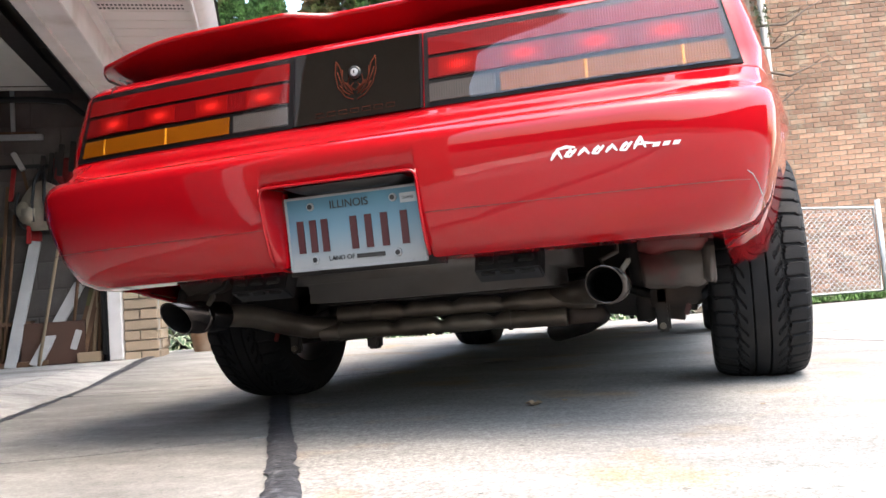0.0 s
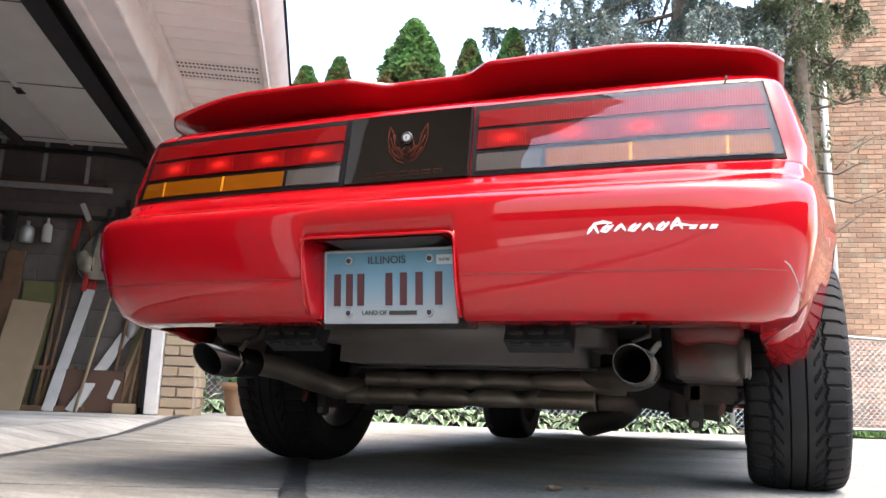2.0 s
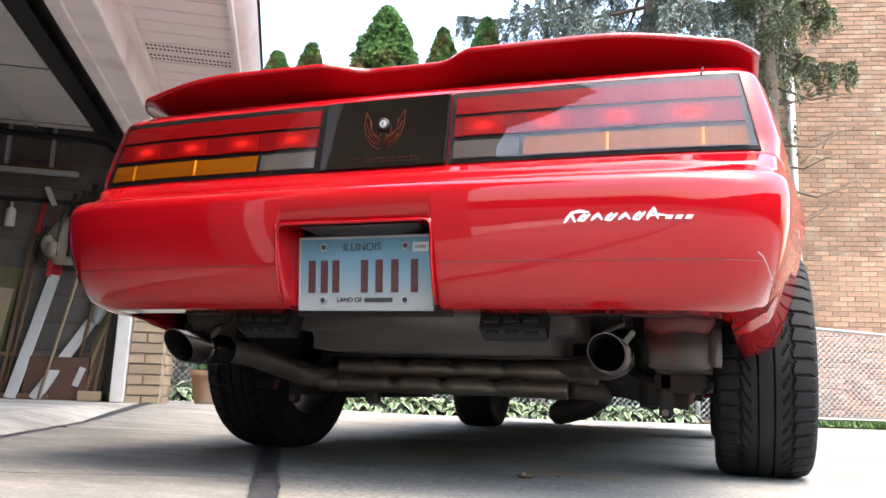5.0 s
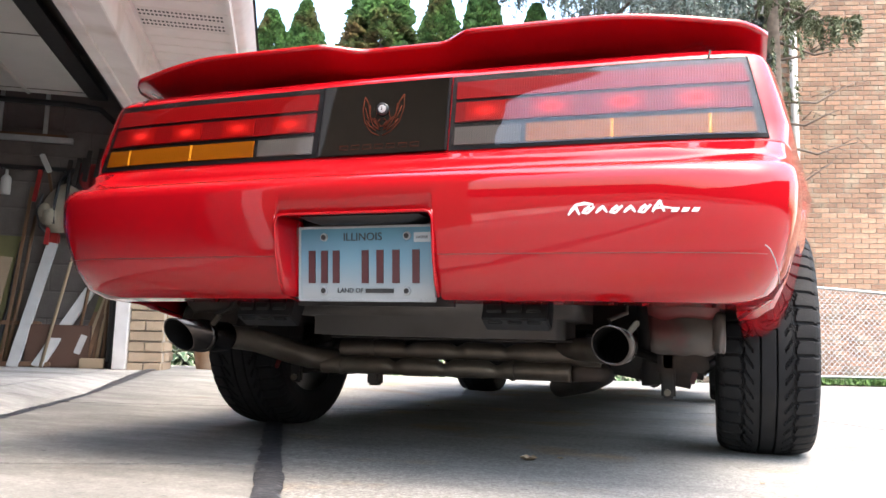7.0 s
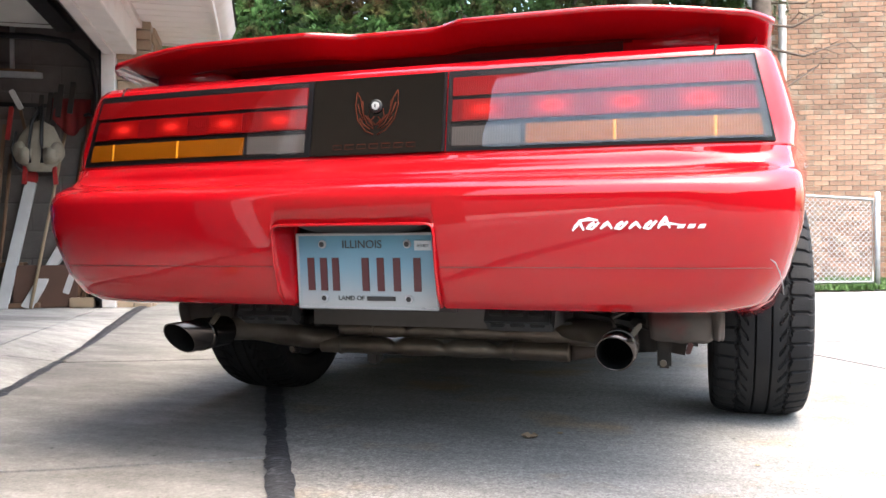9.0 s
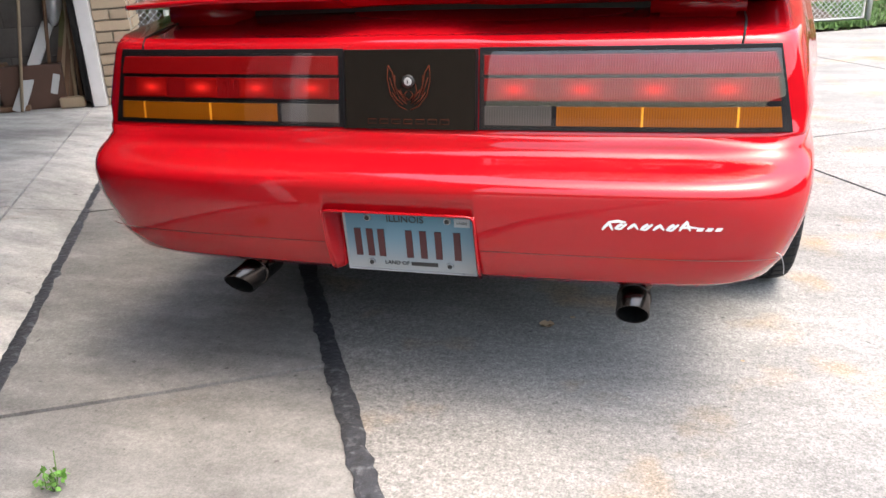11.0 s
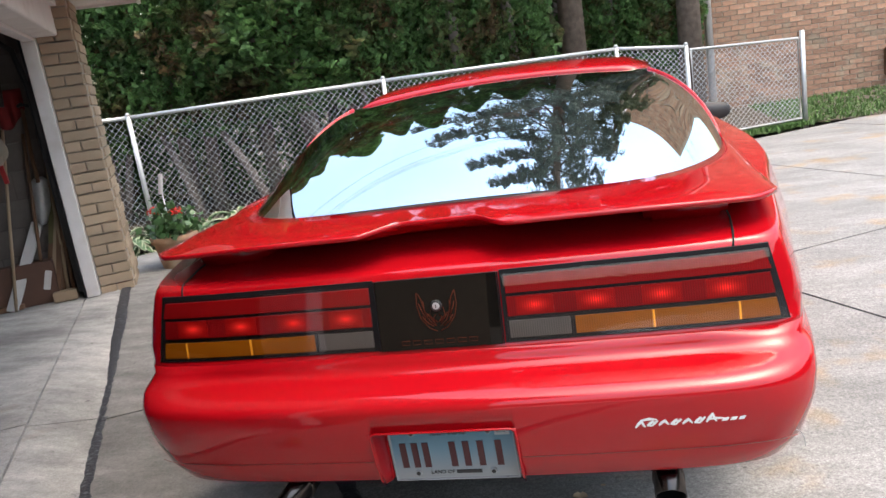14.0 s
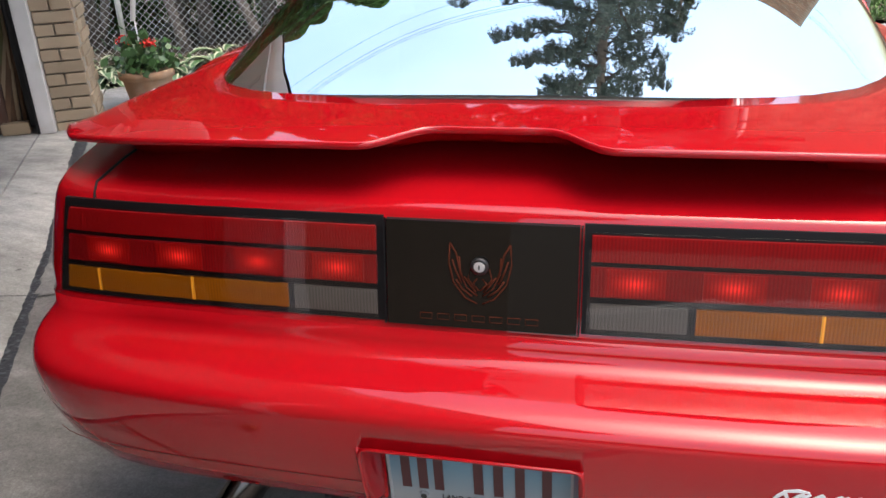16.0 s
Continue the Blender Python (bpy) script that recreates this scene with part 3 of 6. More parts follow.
# raised overhead door with its tracks
odoor = empty("overhead_door", "raised white sectional garage door under the ceiling", "garage door", kind="")
for j in range(6):
    a0 = -0.62 - j * 0.41
    b = B()
    box(b, G(a0 - 0.204, -2.37, 2.02), (0.404, 4.34, 0.035), GROT)
    p = part("door_panel", b, DOOR_PANEL, odoor, bevel=0.004)
    for c in range(4):
        b = B()
        box(b, G(a0 - 0.204, -0.31 - c * 1.07, 2.0005), (0.404, 0.008, 0.004), GROT)
        part("stile_seam", b, BLOCK, p)
    if j:
        tube("joint_rib", [G(a0 + 0.002, -0.22, 2.0), G(a0 + 0.002, -4.5, 2.0)], 0.016, DOOR_PANEL, p, "", 8)
        for c in range(1, 4):
            b = B()
            box(b, G(a0, -0.24 - c * 1.05, 1.985), (0.05, 0.10, 0.006), GROT)
            box(b, G(a0, -0.24 - c * 1.05, 1.978), (0.03, 0.03, 0.022), GROT)
            part("hinge", b, DARK_METAL, p, bevel=0.002)
gbox("strut", -1.41, -1.35, -4.5, -0.2, 1.955, 2.0, DARK_METAL, odoor, "dark steel stiffening strut", 0.006)
for side, bpos in (("track", -0.16), ("track", -4.85)):
    t = tube("track", [G(-0.36, bpos, 0.1), G(-0.36, bpos, 1.55), G(-0.40, bpos, 1.80), G(-0.55, bpos, 1.93), G(-0.75, bpos, 1.95), G(-3.0, bpos, 1.97)], 0.022, BLACK_TRIM, odoor, "dark steel door track", 6)
gbox("torsion_bar", -0.42, -0.39, -4.5, -0.2, 2.16, 2.19, DARK_METAL, odoor)
gbox("bottom_seal", -0.62, -0.50, -4.5, -0.2, 1.985, 2.02, BLACK_TRIM, odoor, "black rubber bottom seal")


# ---- the red car ----
car = empty("sports_car", "glossy red two-door sports coupe with wraparound rear spoiler", "car", (0, 2.0, 0))
CAR_IN = Matrix.Translation((0, -2.0, 0))


def cpart(ob, parent=None):
    """Hangs a mesh made in world places under the car, or under a part of it."""
    ob.parent = parent or car
    ob.matrix_parent_inverse = Matrix() if parent else CAR_IN
    return ob


# heights at the tail (as fractions of the flank), and the tail's line at each
QZ = [0.351, 0.357, 0.375, 0.42, 0.48, 0.517, 0.565, 0.578, 0.588, 0.598, 0.605, 0.611, 0.618, 0.634, 0.655, 0.662, 0.70, 0.76, 0.82, 0.835, 0.848]
QY = [1.520, 1.478, 1.452, 1.428, 1.410, 1.402, 1.395, 1.3965, 1.404, 1.425, 1.455, 1.490, 1.517, 1.5255, 1.5265, 1.535, 1.541, 1.551, 1.560, 1.566, 1.580]
# towards the corners the ledge under the lamps runs out
QYC = [1.520, 1.478, 1.452, 1.428, 1.410, 1.402, 1.402, 1.407, 1.413, 1.421, 1.430, 1.440, 1.453, 1.490, 1.5265] + QY[15:]
QW = [0.86, 0.90, 0.935, 0.965, 0.985, 0.995, 1.0, 1.0, 1.0, 1.0, 1.0, 1.0, 1.0, 1.0, 1.0, 1.0, 0.993, 0.975, 0.955, 0.948, 0.938]
# half plan of the flank: place across, and place forward of the tail's line
CX = [0.0, 0.20, 0.40, 0.56, 0.65, 0.71, 0.755, 0.79, 0.805, 0.82, 0.838, 0.862, 0.893, 0.922, 0.930, 0.910, 0.90, 0.912, 0.90, 0.87, 0.80, 0.62, 0.35, 0.0]
CY = [0.0, 0.001, 0.006, 0.014, 0.024, 0.038, 0.062, 0.102, 0.152, 0.25, 0.42, 0.62, 0.82, 1.0, 1.3, 1.8, 2.4, 3.2, 3.7, 4.2, 4.55, 4.82, 4.93, 4.95]
# the lamp band is squarer at its corners
CYB = [0.0, 0.001, 0.005, 0.010, 0.016, 0.022, 0.030, 0.052, 0.09, 0.16, 0.29, 0.49, 0.69, 0.88, 1.18] + CY[15:]
TOPY = [1.4, 1.6, 2.0, 2.4, 3.0, 3.8, 4.3, 5.0, 5.8, 6.4]
TOPZ = [0.848, 0.850, 0.885, 0.905, 0.91, 0.905, 0.89, 0.82, 0.72, 0.62]
N_SIDE = 150
arc = np.concatenate([[0], np.cumsum(np.hypot(np.diff(CX), np.diff(CY)))])
# denser round the tail
us = np.concatenate([np.linspace(0, 1.15, 60)[:-1], np.linspace(1.15, 2.75, 56)[:-1], np.linspace(2.75, arc[-1], N_SIDE - 60)])
us = np.array(sorted(list(us) + [0.1640, 0.1670]))
N_SIDE = len(us)
side_yb = [smooth_at(s, list(arc), CYB) for s in us]
side_x = [smooth_at(s, list(arc), CX) for s in us]
side_y = [smooth_at(s, list(arc), CY) for s in us]
AXLE_R, AXLE_F, WHEEL_R, WHEEL_Z, ARCH_R = 2.48, 5.045, 0.314, 0.311, 0.350


def flank(i, j, sgn):
    x, dy = side_x[i], side_y[i] + (side_yb[i] - side_y[i]) * step(0.62, 0.655, QZ[j])
    w, z = QW[j], QZ[j]
    r = QY[j] + (QYC[j] - QY[j]) * step(0.55, 0.84, x)
    y = r + dy * (4.95 - (r - 1.40)) / 4.95
    # the lamp band keeps its full width behind, drawn in along the sides
    z = 0.335 + (z - 0.335) * (smooth_at(y, TOPY, TOPZ) - 0.335) / (0.848 - 0.335)
    if y > 1.75:
        z -= 0.045 * step(1.62, 2.05, y) * (1 - step(2.55, 2.80, y)) * (1 - step(0.36, 0.46, QZ[j]))
        z = z if QZ[j] > 0.36 else z + (0.20 - z) * step(2.80, 2.95, y) * (1 - (z - 0.335) / 0.05)
    edge = step(0.45, 0.80, x)
    # the groove above the bumper pinches the corner in before it runs out along the flank
    w -= 0.014 * step(0.60, 0.64, QZ[j]) * (1 - step(0.655, 0.72, QZ[j])) * (1 - step(1.70, 2.10, y))
    # over a wheel the rows below the waist close up on to the arch
    ay = AXLE_R if y < 3.8 else AXLE_F
    if j < 14 and x > 0.6 and abs(y - ay) < ARCH_R:
        grow = (smooth_at(y, TOPY, TOPZ) - 0.335) / (0.848 - 0.335)
        top, arch = 0.335 + (QZ[14] - 0.335) * grow, WHEEL_Z + math.sqrt(ARCH_R**2 - (y - ay)**2)
        z = arch + (top - arch) * (QZ[j] - QZ[0]) / (QZ[14] - QZ[0])
        w = curve_at(0.335 + (z - 0.335) / grow, QZ, QW)
    return Vector((sgn * x * (1 + (w - 1) * edge), y, z))


def flank_mesh(j0, j1, name, material):
    vs, fs = [], []
    full = [(i, -1) for i in range(N_SIDE - 1, 0, -1)] + [(i, 1) for i in range(N_SIDE - 1)]
    for j in range(j0, j1 + 1):
        for i, s in full:
            vs.append(flank(i, j, s))
    n = len(full)
    for j in range(j1 - j0):
        for k in range(n):
            q = (j * n + k, j * n + (k + 1) % n, (j + 1) * n + (k + 1) % n, (j + 1) * n + k)
            c = sum((vs[t] for t in q), Vector()) / 4
            # the plate's recess is open
            if j0 == 0 and c.y < 1.6 and -0.1652 < c.x < 0.1652 and 0.30 < c.z < 0.517:
                continue
            fs.append(q)
    ob = mesh_ob(name, vs, fs, material, True)
    sol = ob.modifiers.new("thickness", "SOLIDIFY")
    sol.thickness, sol.offset = 0.006, -1
    return cpart(ob)


bumper = flank_mesh(0, 14, "bumper_and_flank", RED)
band = flank_mesh(14, 20, "tail_panel", RED)
# the top between the flanks
LAST = len(QZ) - 1
edge_pts = [flank(i, LAST, 1) for i in range(N_SIDE)]
i_c = next(i for i in range(N_SIDE) if side_x[i] > 0.66)
cols = list(np.linspace(-1, 1, 41))
rows_ = [[Vector((s_ * edge_pts[i_c - 1].x, float(np.interp(abs(s_) * edge_pts[i_c - 1].x, [p.x for p in edge_pts[:i_c]], [p.y for p in edge_pts[:i_c]])), 0)) for s_ in cols]]
prev = rows_[0][20].y
for i in range(i_c, N_SIDE - 1):
    e_ = edge_pts[i]
    if e_.y > 6.2:
        break
    # rows start along the tail's curve and straighten out forward
    k_ = step(0.0, 0.35, e_.y - edge_pts[i_c].y)
    rows_.append([Vector((s_ * e_.x, e_.y - (e_.y - max(rows_[0][20].y + (e_.y - edge_pts[i_c - 1].y), 0)) * (1 - abs(s_)) * (1 - k_), 0)) for s_ in cols])
vs, fs = [], []
for row in rows_:
    for s_, v in zip(cols, row):
        d_ = max(v.y - 1.585, 0)
        v.z = smooth_at(v.y, TOPY, TOPZ) + (0.035 * (1 - s_ * s_) + 0.008 * (1 - abs(s_) ** 9)) * step(0.0, 0.5, d_)
        vs.append(v)
for j in range(len(rows_) - 1):
    for i in range(40):
        fs.append((j * 41 + i, j * 41 + i + 1, (j + 1) * 41 + i + 1, (j + 1) * 41 + i))
hole = [f for f in fs if not (1.90 < sum(vs[t].y for t in f) / 4 < 4.35 and abs(sum(vs[t].x for t in f) / 4) < 0.68)]
deck = cpart(mesh_ob("deck", vs, hole, RED, True))
GX = [0.0, 0.30, 0.50, 0.58, 0.64, 0.69, 0.725, 0.75, 0.765, 0.772]
GY = [1.832, 1.842, 1.895, 1.955, 2.04, 2.15, 2.26, 2.38, 2.50, 2.60]
garc = list(np.concatenate([[0], np.cumsum(np.hypot(np.diff(GX), np.diff(GY)))]))

# rear spoiler: a broad wing that wraps forward along the glass
def spoiler_pt(s, t, under):
    """s across (-1..1), t from the trailing edge (0) forward (1)."""
    ax = abs(s) * 0.80
    back = 1.570 + 0.072 * (1 - step(0.085, 0.185, ax)) + 0.065 * step(0.40, 0.80, ax) ** 1.4
    front = curve_at(ax, GX + [0.785, 0.80], GY + [2.66, 2.68])
    corner = 0.07 * max(0, (ax - 0.72) / 0.08) ** 2 * (1 - t)
    y = back + corner + (front - back - corner) * t
    x = math.copysign(min(ax, 0.80), s) * (1 - 0.035 * (1 - t) * step(0.6, 0.8, ax))
    z_front = curve_at(ax, [0, 0.5, 0.64, 0.77, 0.80], [0.943, 0.941, 0.938, 0.930, 0.912])
    z_edge = 0.936 + 0.008 * (1 - step(0.09, 0.19, ax)) - 0.016 * step(0.42, 0.8, ax)
    z = z_edge + (z_front - z_edge) * (1 - (1 - min(t / 0.38, 1.0)) ** 2)
    thick = 0.010 + 0.03 * min(t * 3, 1) * (1 - step(0.74, 0.80, ax) * 0.7)
    if under:
        z -= thick
    return Vector((x, y, z))


ss = list(np.linspace(-1, 1, 97))
ts = [0, 0.015, 0.04, 0.08, 0.12, 0.16, 0.2, 0.25, 0.3, 0.35, 0.4, 0.5, 0.65, 0.8, 1.0]
v1, f1 = grid_data(lambda p, q: spoiler_pt(p, q, False), ss, ts)
v2, f2 = grid_data(lambda p, q: spoiler_pt(p, q, True), ss, ts)
off = len(v1)
n, m = len(ss), len(ts)
fs = f1 + [tuple(off + k for k in f[::-1]) for f in f2]
rim = list(range(n)) + [j * n + n - 1 for j in range(1, m)] + [(m - 1) * n + i for i in range(n - 2, -1, -1)] + [j * n for j in range(m - 2, 0, -1)]
fs += [(rim[(i + 1) % len(rim)], rim[i], off + rim[i], off + rim[(i + 1) % len(rim)]) for i in range(len(rim))]
spoiler = cpart(mesh_ob("spoiler", v1 + v2, fs, RED, True))
for s in (-1, 1):
    b = B()
    box(b, (s * 0.575, 1.82, 0.892), (0.19, 0.22, 0.075))
    cpart(part("stanchion", b, RED, bevel=0.02, smooth=True))
b = B()
box(b, (0.0, 1.81, 0.889), (0.955, 0.02, 0.03))
cpart(part("hatch_seal", b, BLACK_TRIM, bevel=0.004))

# lamps


def tail_y(x, z, proud=0.0):
    """The tail's line in the lamp band."""
    ax = abs(x)
    return smooth_at(z, QZ, QY) + smooth_at(ax, CX[:8], CYB[:8]) - proud


# black gaps between the hatch lid and the quarter panels
for s in (-1, 1):
    pts = [(s * 0.655, tail_y(0.655, 0.829), 0.829), (s * 0.657, tail_y(0.657, 0.838), 0.838), (s * 0.659, 1.598, 0.851), (s * 0.663, 1.64, 0.856), (s * 0.668, 1.7, 0.863), (s * 0.672, 1.85, 0.875)]
    cpart(tube("lid_gap", pts, 0.0022, BLACK_GAP, seg=6))


def on_tail(name, x0, x1, z0, z1, proud, material, parent=None, label="", slant=0.0, thick=0.008, n=16, bow=0.0):
    """A curved plate that lies on the tail; slant leans its outer end inward at the top."""
    def pt(p, q):
        z = z0 + (z1 - z0) * q
        xa, xb = x0, x1
        if slant:
            lean_ = slant * q
            if abs(x1) > abs(x0):
                xb = x1 - math.copysign(lean_, x1)
            else:
                xa = x0 - math.copysign(lean_, x0)
        x = xa + (xb - xa) * p
        return Vector((x, tail_y(x, z, proud) - bow * 4 * q * (1 - q), z))
    nz_ = 11 if bow else 5
    us_, ws_ = list(np.linspace(0, 1, n)), list(np.linspace(0, 1, nz_))
    v1, f1 = grid_data(pt, us_, ws_)
    if x1 < x0:
        f1 = [f[::-1] for f in f1]
    if not thick:
        return cpart(mesh_ob(name, v1, f1, material, True, label=label), parent)
    off_ = len(v1)
    v2 = [v + Vector((0, thick, 0)) for v in v1]
    nn, mm_ = n, 5
    rim_ = list(range(nn)) + [j * nn + nn - 1 for j in range(1, mm_)] + [(mm_ - 1) * nn + i for i in range(nn - 2, -1, -1)] + [j * nn for j in range(mm_ - 2, 0, -1)]
    fs_ = f1 + [tuple(off_ + k for k in f[::-1]) for f in f1] + [(rim_[(i + 1) % len(rim_)], rim_[i], off_ + rim_[i], off_ + rim_[(i + 1) % len(rim_)]) for i in range(len(rim_))]
    return cpart(mesh_ob(name, v1 + v2, fs_, material, False, label=label), parent)


for s in (-1, 1):
    # the tail stands a little to the right of the plate's middle
    far = 0.760 if s > 0 else 0.747
    lamp = on_tail("tail_lamp", s * 0.150, s * far, 0.664, 0.828, 0.003, LAMP_FRAME, None, "wide red and amber tail lamp in a black frame", 0.034)
    on_tail("upper_lens", s * 0.161, s * (far - 0.032), 0.7755, 0.8130, 0.007, LENS_RED, lamp, "red ribbed lens", 0.012)
    on_tail("stop_lens", s * 0.161, s * (far - 0.028), 0.7235, 0.7675, 0.007, LENS_RED_DARK, lamp, "red ribbed lens", 0.008)
    on_tail("signal_lens", s * 0.310, s * (far - 0.021), 0.6745, 0.7125, 0.007, LENS_AMBER, lamp, "amber ribbed lens", 0.006)
    on_tail("reverse_lens", s * 0.162, s * 0.299, 0.6745, 0.7125, 0.007, LENS_CLEAR, lamp, "grey clear lens")
    for bx in (0.224, 0.358, 0.499, 0.633):
        on_tail("bulb_glow", s * (bx - 0.042), s * (bx + 0.042), 0.726, 0.766, 0.0082, BULB, lamp, "glowing bulb behind red lens", 0, 0.001, 8)
    for dx in (0.478, 0.657):
        on_tail("divider", s * (dx - 0.0025), s * (dx + 0.0025), 0.6745, 0.7125, 0.0085, AMBER_BRIGHT, lamp)
    cov = on_tail("clear_cover", s * 0.157, s * (far - 0.006), 0.6685, 0.8215, 0.014, LENS_COVER, lamp, "glossy clear outer cover", 0.032, 0, 24, 0.0025)
    cov.visible_shadow = False
    on_tail("joint_strip", s * 0.1455, s * 0.1480, 0.664, 0.826, 0.012, LAMP_FRAME, lamp, "thin dark joint strip")
panel = on_tail("centre_panel", -0.143, 0.143, 0.6645, 0.8255, 0.0105, DARK_PLASTIC, None, "dark smoked centre panel", 0.0, 0)
on_tail("panel_body", -0.1435, 0.1435, 0.664, 0.826, 0.0098, LAMP_FRAME, panel)
panel.data.materials[0] = mat("smoked_panel", (0.0045, 0.0038, 0.0030), 0.25, 0, 0.1, 10, coat=1.0, spec=0.0)
b = B()
rod(b, (0, 1.532, 0.763), (0, 1.542, 0.763), 0.0085, 20)
lk = cpart(part("lock", b, GALV, bevel=0.002), panel)
rv_, rf_ = lathe([(0.0088, -0.001), (0.0135, -0.001), (0.0135, 0.004), (0.0088, 0.004)], 24)
cpart(mesh_ob("lock_ring", [(x, 1.535 + z, 0.763 + y) for x, y, z in rv_], rf_, BLACK_TRIM, True), panel)
b = B()
box(b, (0, 1.5315, 0.763), (0.002, 0.001, 0.007))
cpart(part("key_slot", b, BLACK_GAP), panel)


def bars(name, x0, x1, z0, z1, count, material, parent, surf, fill=0.65, lean=0.0, label=""):
    """Plain upright bars that stand for lettering, each a piece of its own."""
    w = (x1 - x0) / count
    for k_ in range(count):
        xa = x0 + w * k_
        xb = xa + w * fill
        vs_ = []
        for (x, z) in ((xa, z0), (xb, z0), (xb + lean, z1), (xa + lean, z1)):
            for d in (0, 0.0015):
                vs_.append(Vector((x, surf(x, z) + d, z)))
        fs_ = [(0, 2, 4, 6), (1, 7, 5, 3), (0, 1, 3, 2), (2, 3, 5, 4), (4, 5, 7, 6), (6, 7, 1, 0)]
        cpart(mesh_ob(name, vs_, fs_, material, False, label=label), parent)


for k in range(7):
    x0_, x1_ = -0.092 + 0.0268 * k, -0.092 + 0.0268 * k + 0.0185
    ring_ = [(x0_, 0.6755), (x1_, 0.6755), (x1_, 0.6845), (x0_, 0.6845), (x0_, 0.6755)]
    cpart(tube("maker_mark", [(x, tail_y(x, z, 0.0108), z) for x, z in ring_], 0.0010, LETTER_GOLD, seg=4, label="dull orange outline of faded lettering"), panel)
for s in (-1, 1):
    for k, (pts, r_) in enumerate((([(0.045, 0.795), (0.047, 0.765), (0.040, 0.735), (0.022, 0.712), (0.004, 0.704)], 0.0014), ([(0.031, 0.775), (0.030, 0.750), (0.020, 0.728), (0.004, 0.716)], 0.0014), ([(0.014, 0.758), (0.018, 0.742), (0.008, 0.728)], 0.0013), ([(0.045, 0.795), (0.036, 0.780), (0.031, 0.757), (0.026, 0.742)], 0.0016), ([(0.042, 0.770), (0.036, 0.752), (0.028, 0.735)], 0.0016), ([(0.036, 0.740), (0.027, 0.726), (0.012, 0.715)], 0.0018), ([(0.024, 0.745), (0.016, 0.734), (0.006, 0.722)], 0.0018), ([(0.004, 0.742), (0.010, 0.735), (0.005, 0.728), (0.001, 0.724)], 0.0016))):
        cpart(tube("emblem_feather", [(s * x, tail_y(x, z, 0.0105), z) for x, z in pts], r_, LETTER_GOLD, seg=5), panel)

# model script on the bumper, as plain slanted strokes
def bump_y(x, z):
    return smooth_at(z, QZ, QY) + smooth_at(abs(x), CX[:8], CY[:8])


def ribbon(pts, w, name, label):
    """A flat brush stroke laid on the bumper."""
    vs_, fs_ = [], []
    for i_, (x, z) in enumerate(pts):
        x0, z0 = pts[max(i_ - 1, 0)]
        x1, z1 = pts[min(i_ + 1, len(pts) - 1)]
        L_ = math.hypot(x1 - x0, z1 - z0)
        nx, nz = -(z1 - z0) / L_, (x1 - x0) / L_
        ww = w[i_] if isinstance(w, list) else w
        for q in (-0.5, 0.5):
            px_, pz_ = x + nx * ww * q, z + nz * ww * q
            vs_.append(Vector((px_, bump_y(px_, pz_) - 0.0012, pz_)))
    n_ = len(pts)
    fs_ = [(2 * i_, 2 * i_ + 1, 2 * i_ + 3, 2 * i_ + 2) for i_ in range(n_ - 1)]
    ob = mesh_ob(name, vs_, fs_, DECAL, label=label)
    so_ = ob.modifiers.new("thickness", "SOLIDIFY")
    so_.thickness, so_.offset = 0.001, 0
    return cpart(ob)


for k in range(7):
    x = 0.420 + 0.0238 * k
    h = (0.017, 0.0115, 0.012, 0.012, 0.0115, 0.013, 0.020)[k]
    z = 0.5045 + (-0.003 if k == 0 else 0)
    lab = "silver-white slanted stroke of a model script"
    ribbon([(x - 0.003, z), (x + 0.003, z + h * 0.5), (x + 0.011, z + h)], [0.003, 0.0062, 0.0050], "script_stroke", lab)
    if k % 2:
        ribbon([(x + 0.008, z + 0.0012), (x + 0.013, z + h * 0.55), (x + 0.019, z + h)], [0.003, 0.0052, 0.0036], "script_stroke", lab)
        ribbon([(x - 0.001, z + 0.001), (x + 0.005, z), (x + 0.010, z + 0.0012)], [0.003, 0.0042, 0.003], "script_stroke", lab)
    else:
        ribbon([(x + 0.010, z + h - 0.001), (x + 0.0125, z + h * 0.5), (x + 0.0165, z + 0.0005)], [0.004, 0.0052, 0.003], "script_stroke", lab)
ribbon([(0.428, 0.5185), (0.446, 0.5215), (0.461, 0.5190)], [0.004, 0.0060, 0.003], "script_stroke", "silver-white slanted stroke of a model script")
ribbon([(0.560, 0.5105), (0.580, 0.5125), (0.596, 0.5105)], [0.003, 0.0042, 0.002], "script_stroke", "silver-white slanted stroke of a model script")
bars("script_stroke", 0.590, 0.640, 0.5045, 0.5115, 3, DECAL, None, lambda x, z: bump_y(x, z) - 0.002, 0.66, 0.004)
for k in range(2):
    cpart(tube("bumper_crease", [(x, bump_y(x, 0.437) + 0.0003, 0.437) for x in (np.linspace(-0.745, -0.17, 26) if k else np.linspace(0.17, 0.745, 26))], 0.0008, RED_UNDER, seg=5))

# clear film that peels from the bumper's corner
cpart(tube("peeling_film", [(x, bump_y(x, z) - 0.0012, z) for x, z in ((0.741, 0.452), (0.749, 0.446), (0.757, 0.430), (0.763, 0.410), (0.766, 0.390))], 0.0009, PLATE_FRAME, seg=6, label="pale curled edge of peeling clear film"))

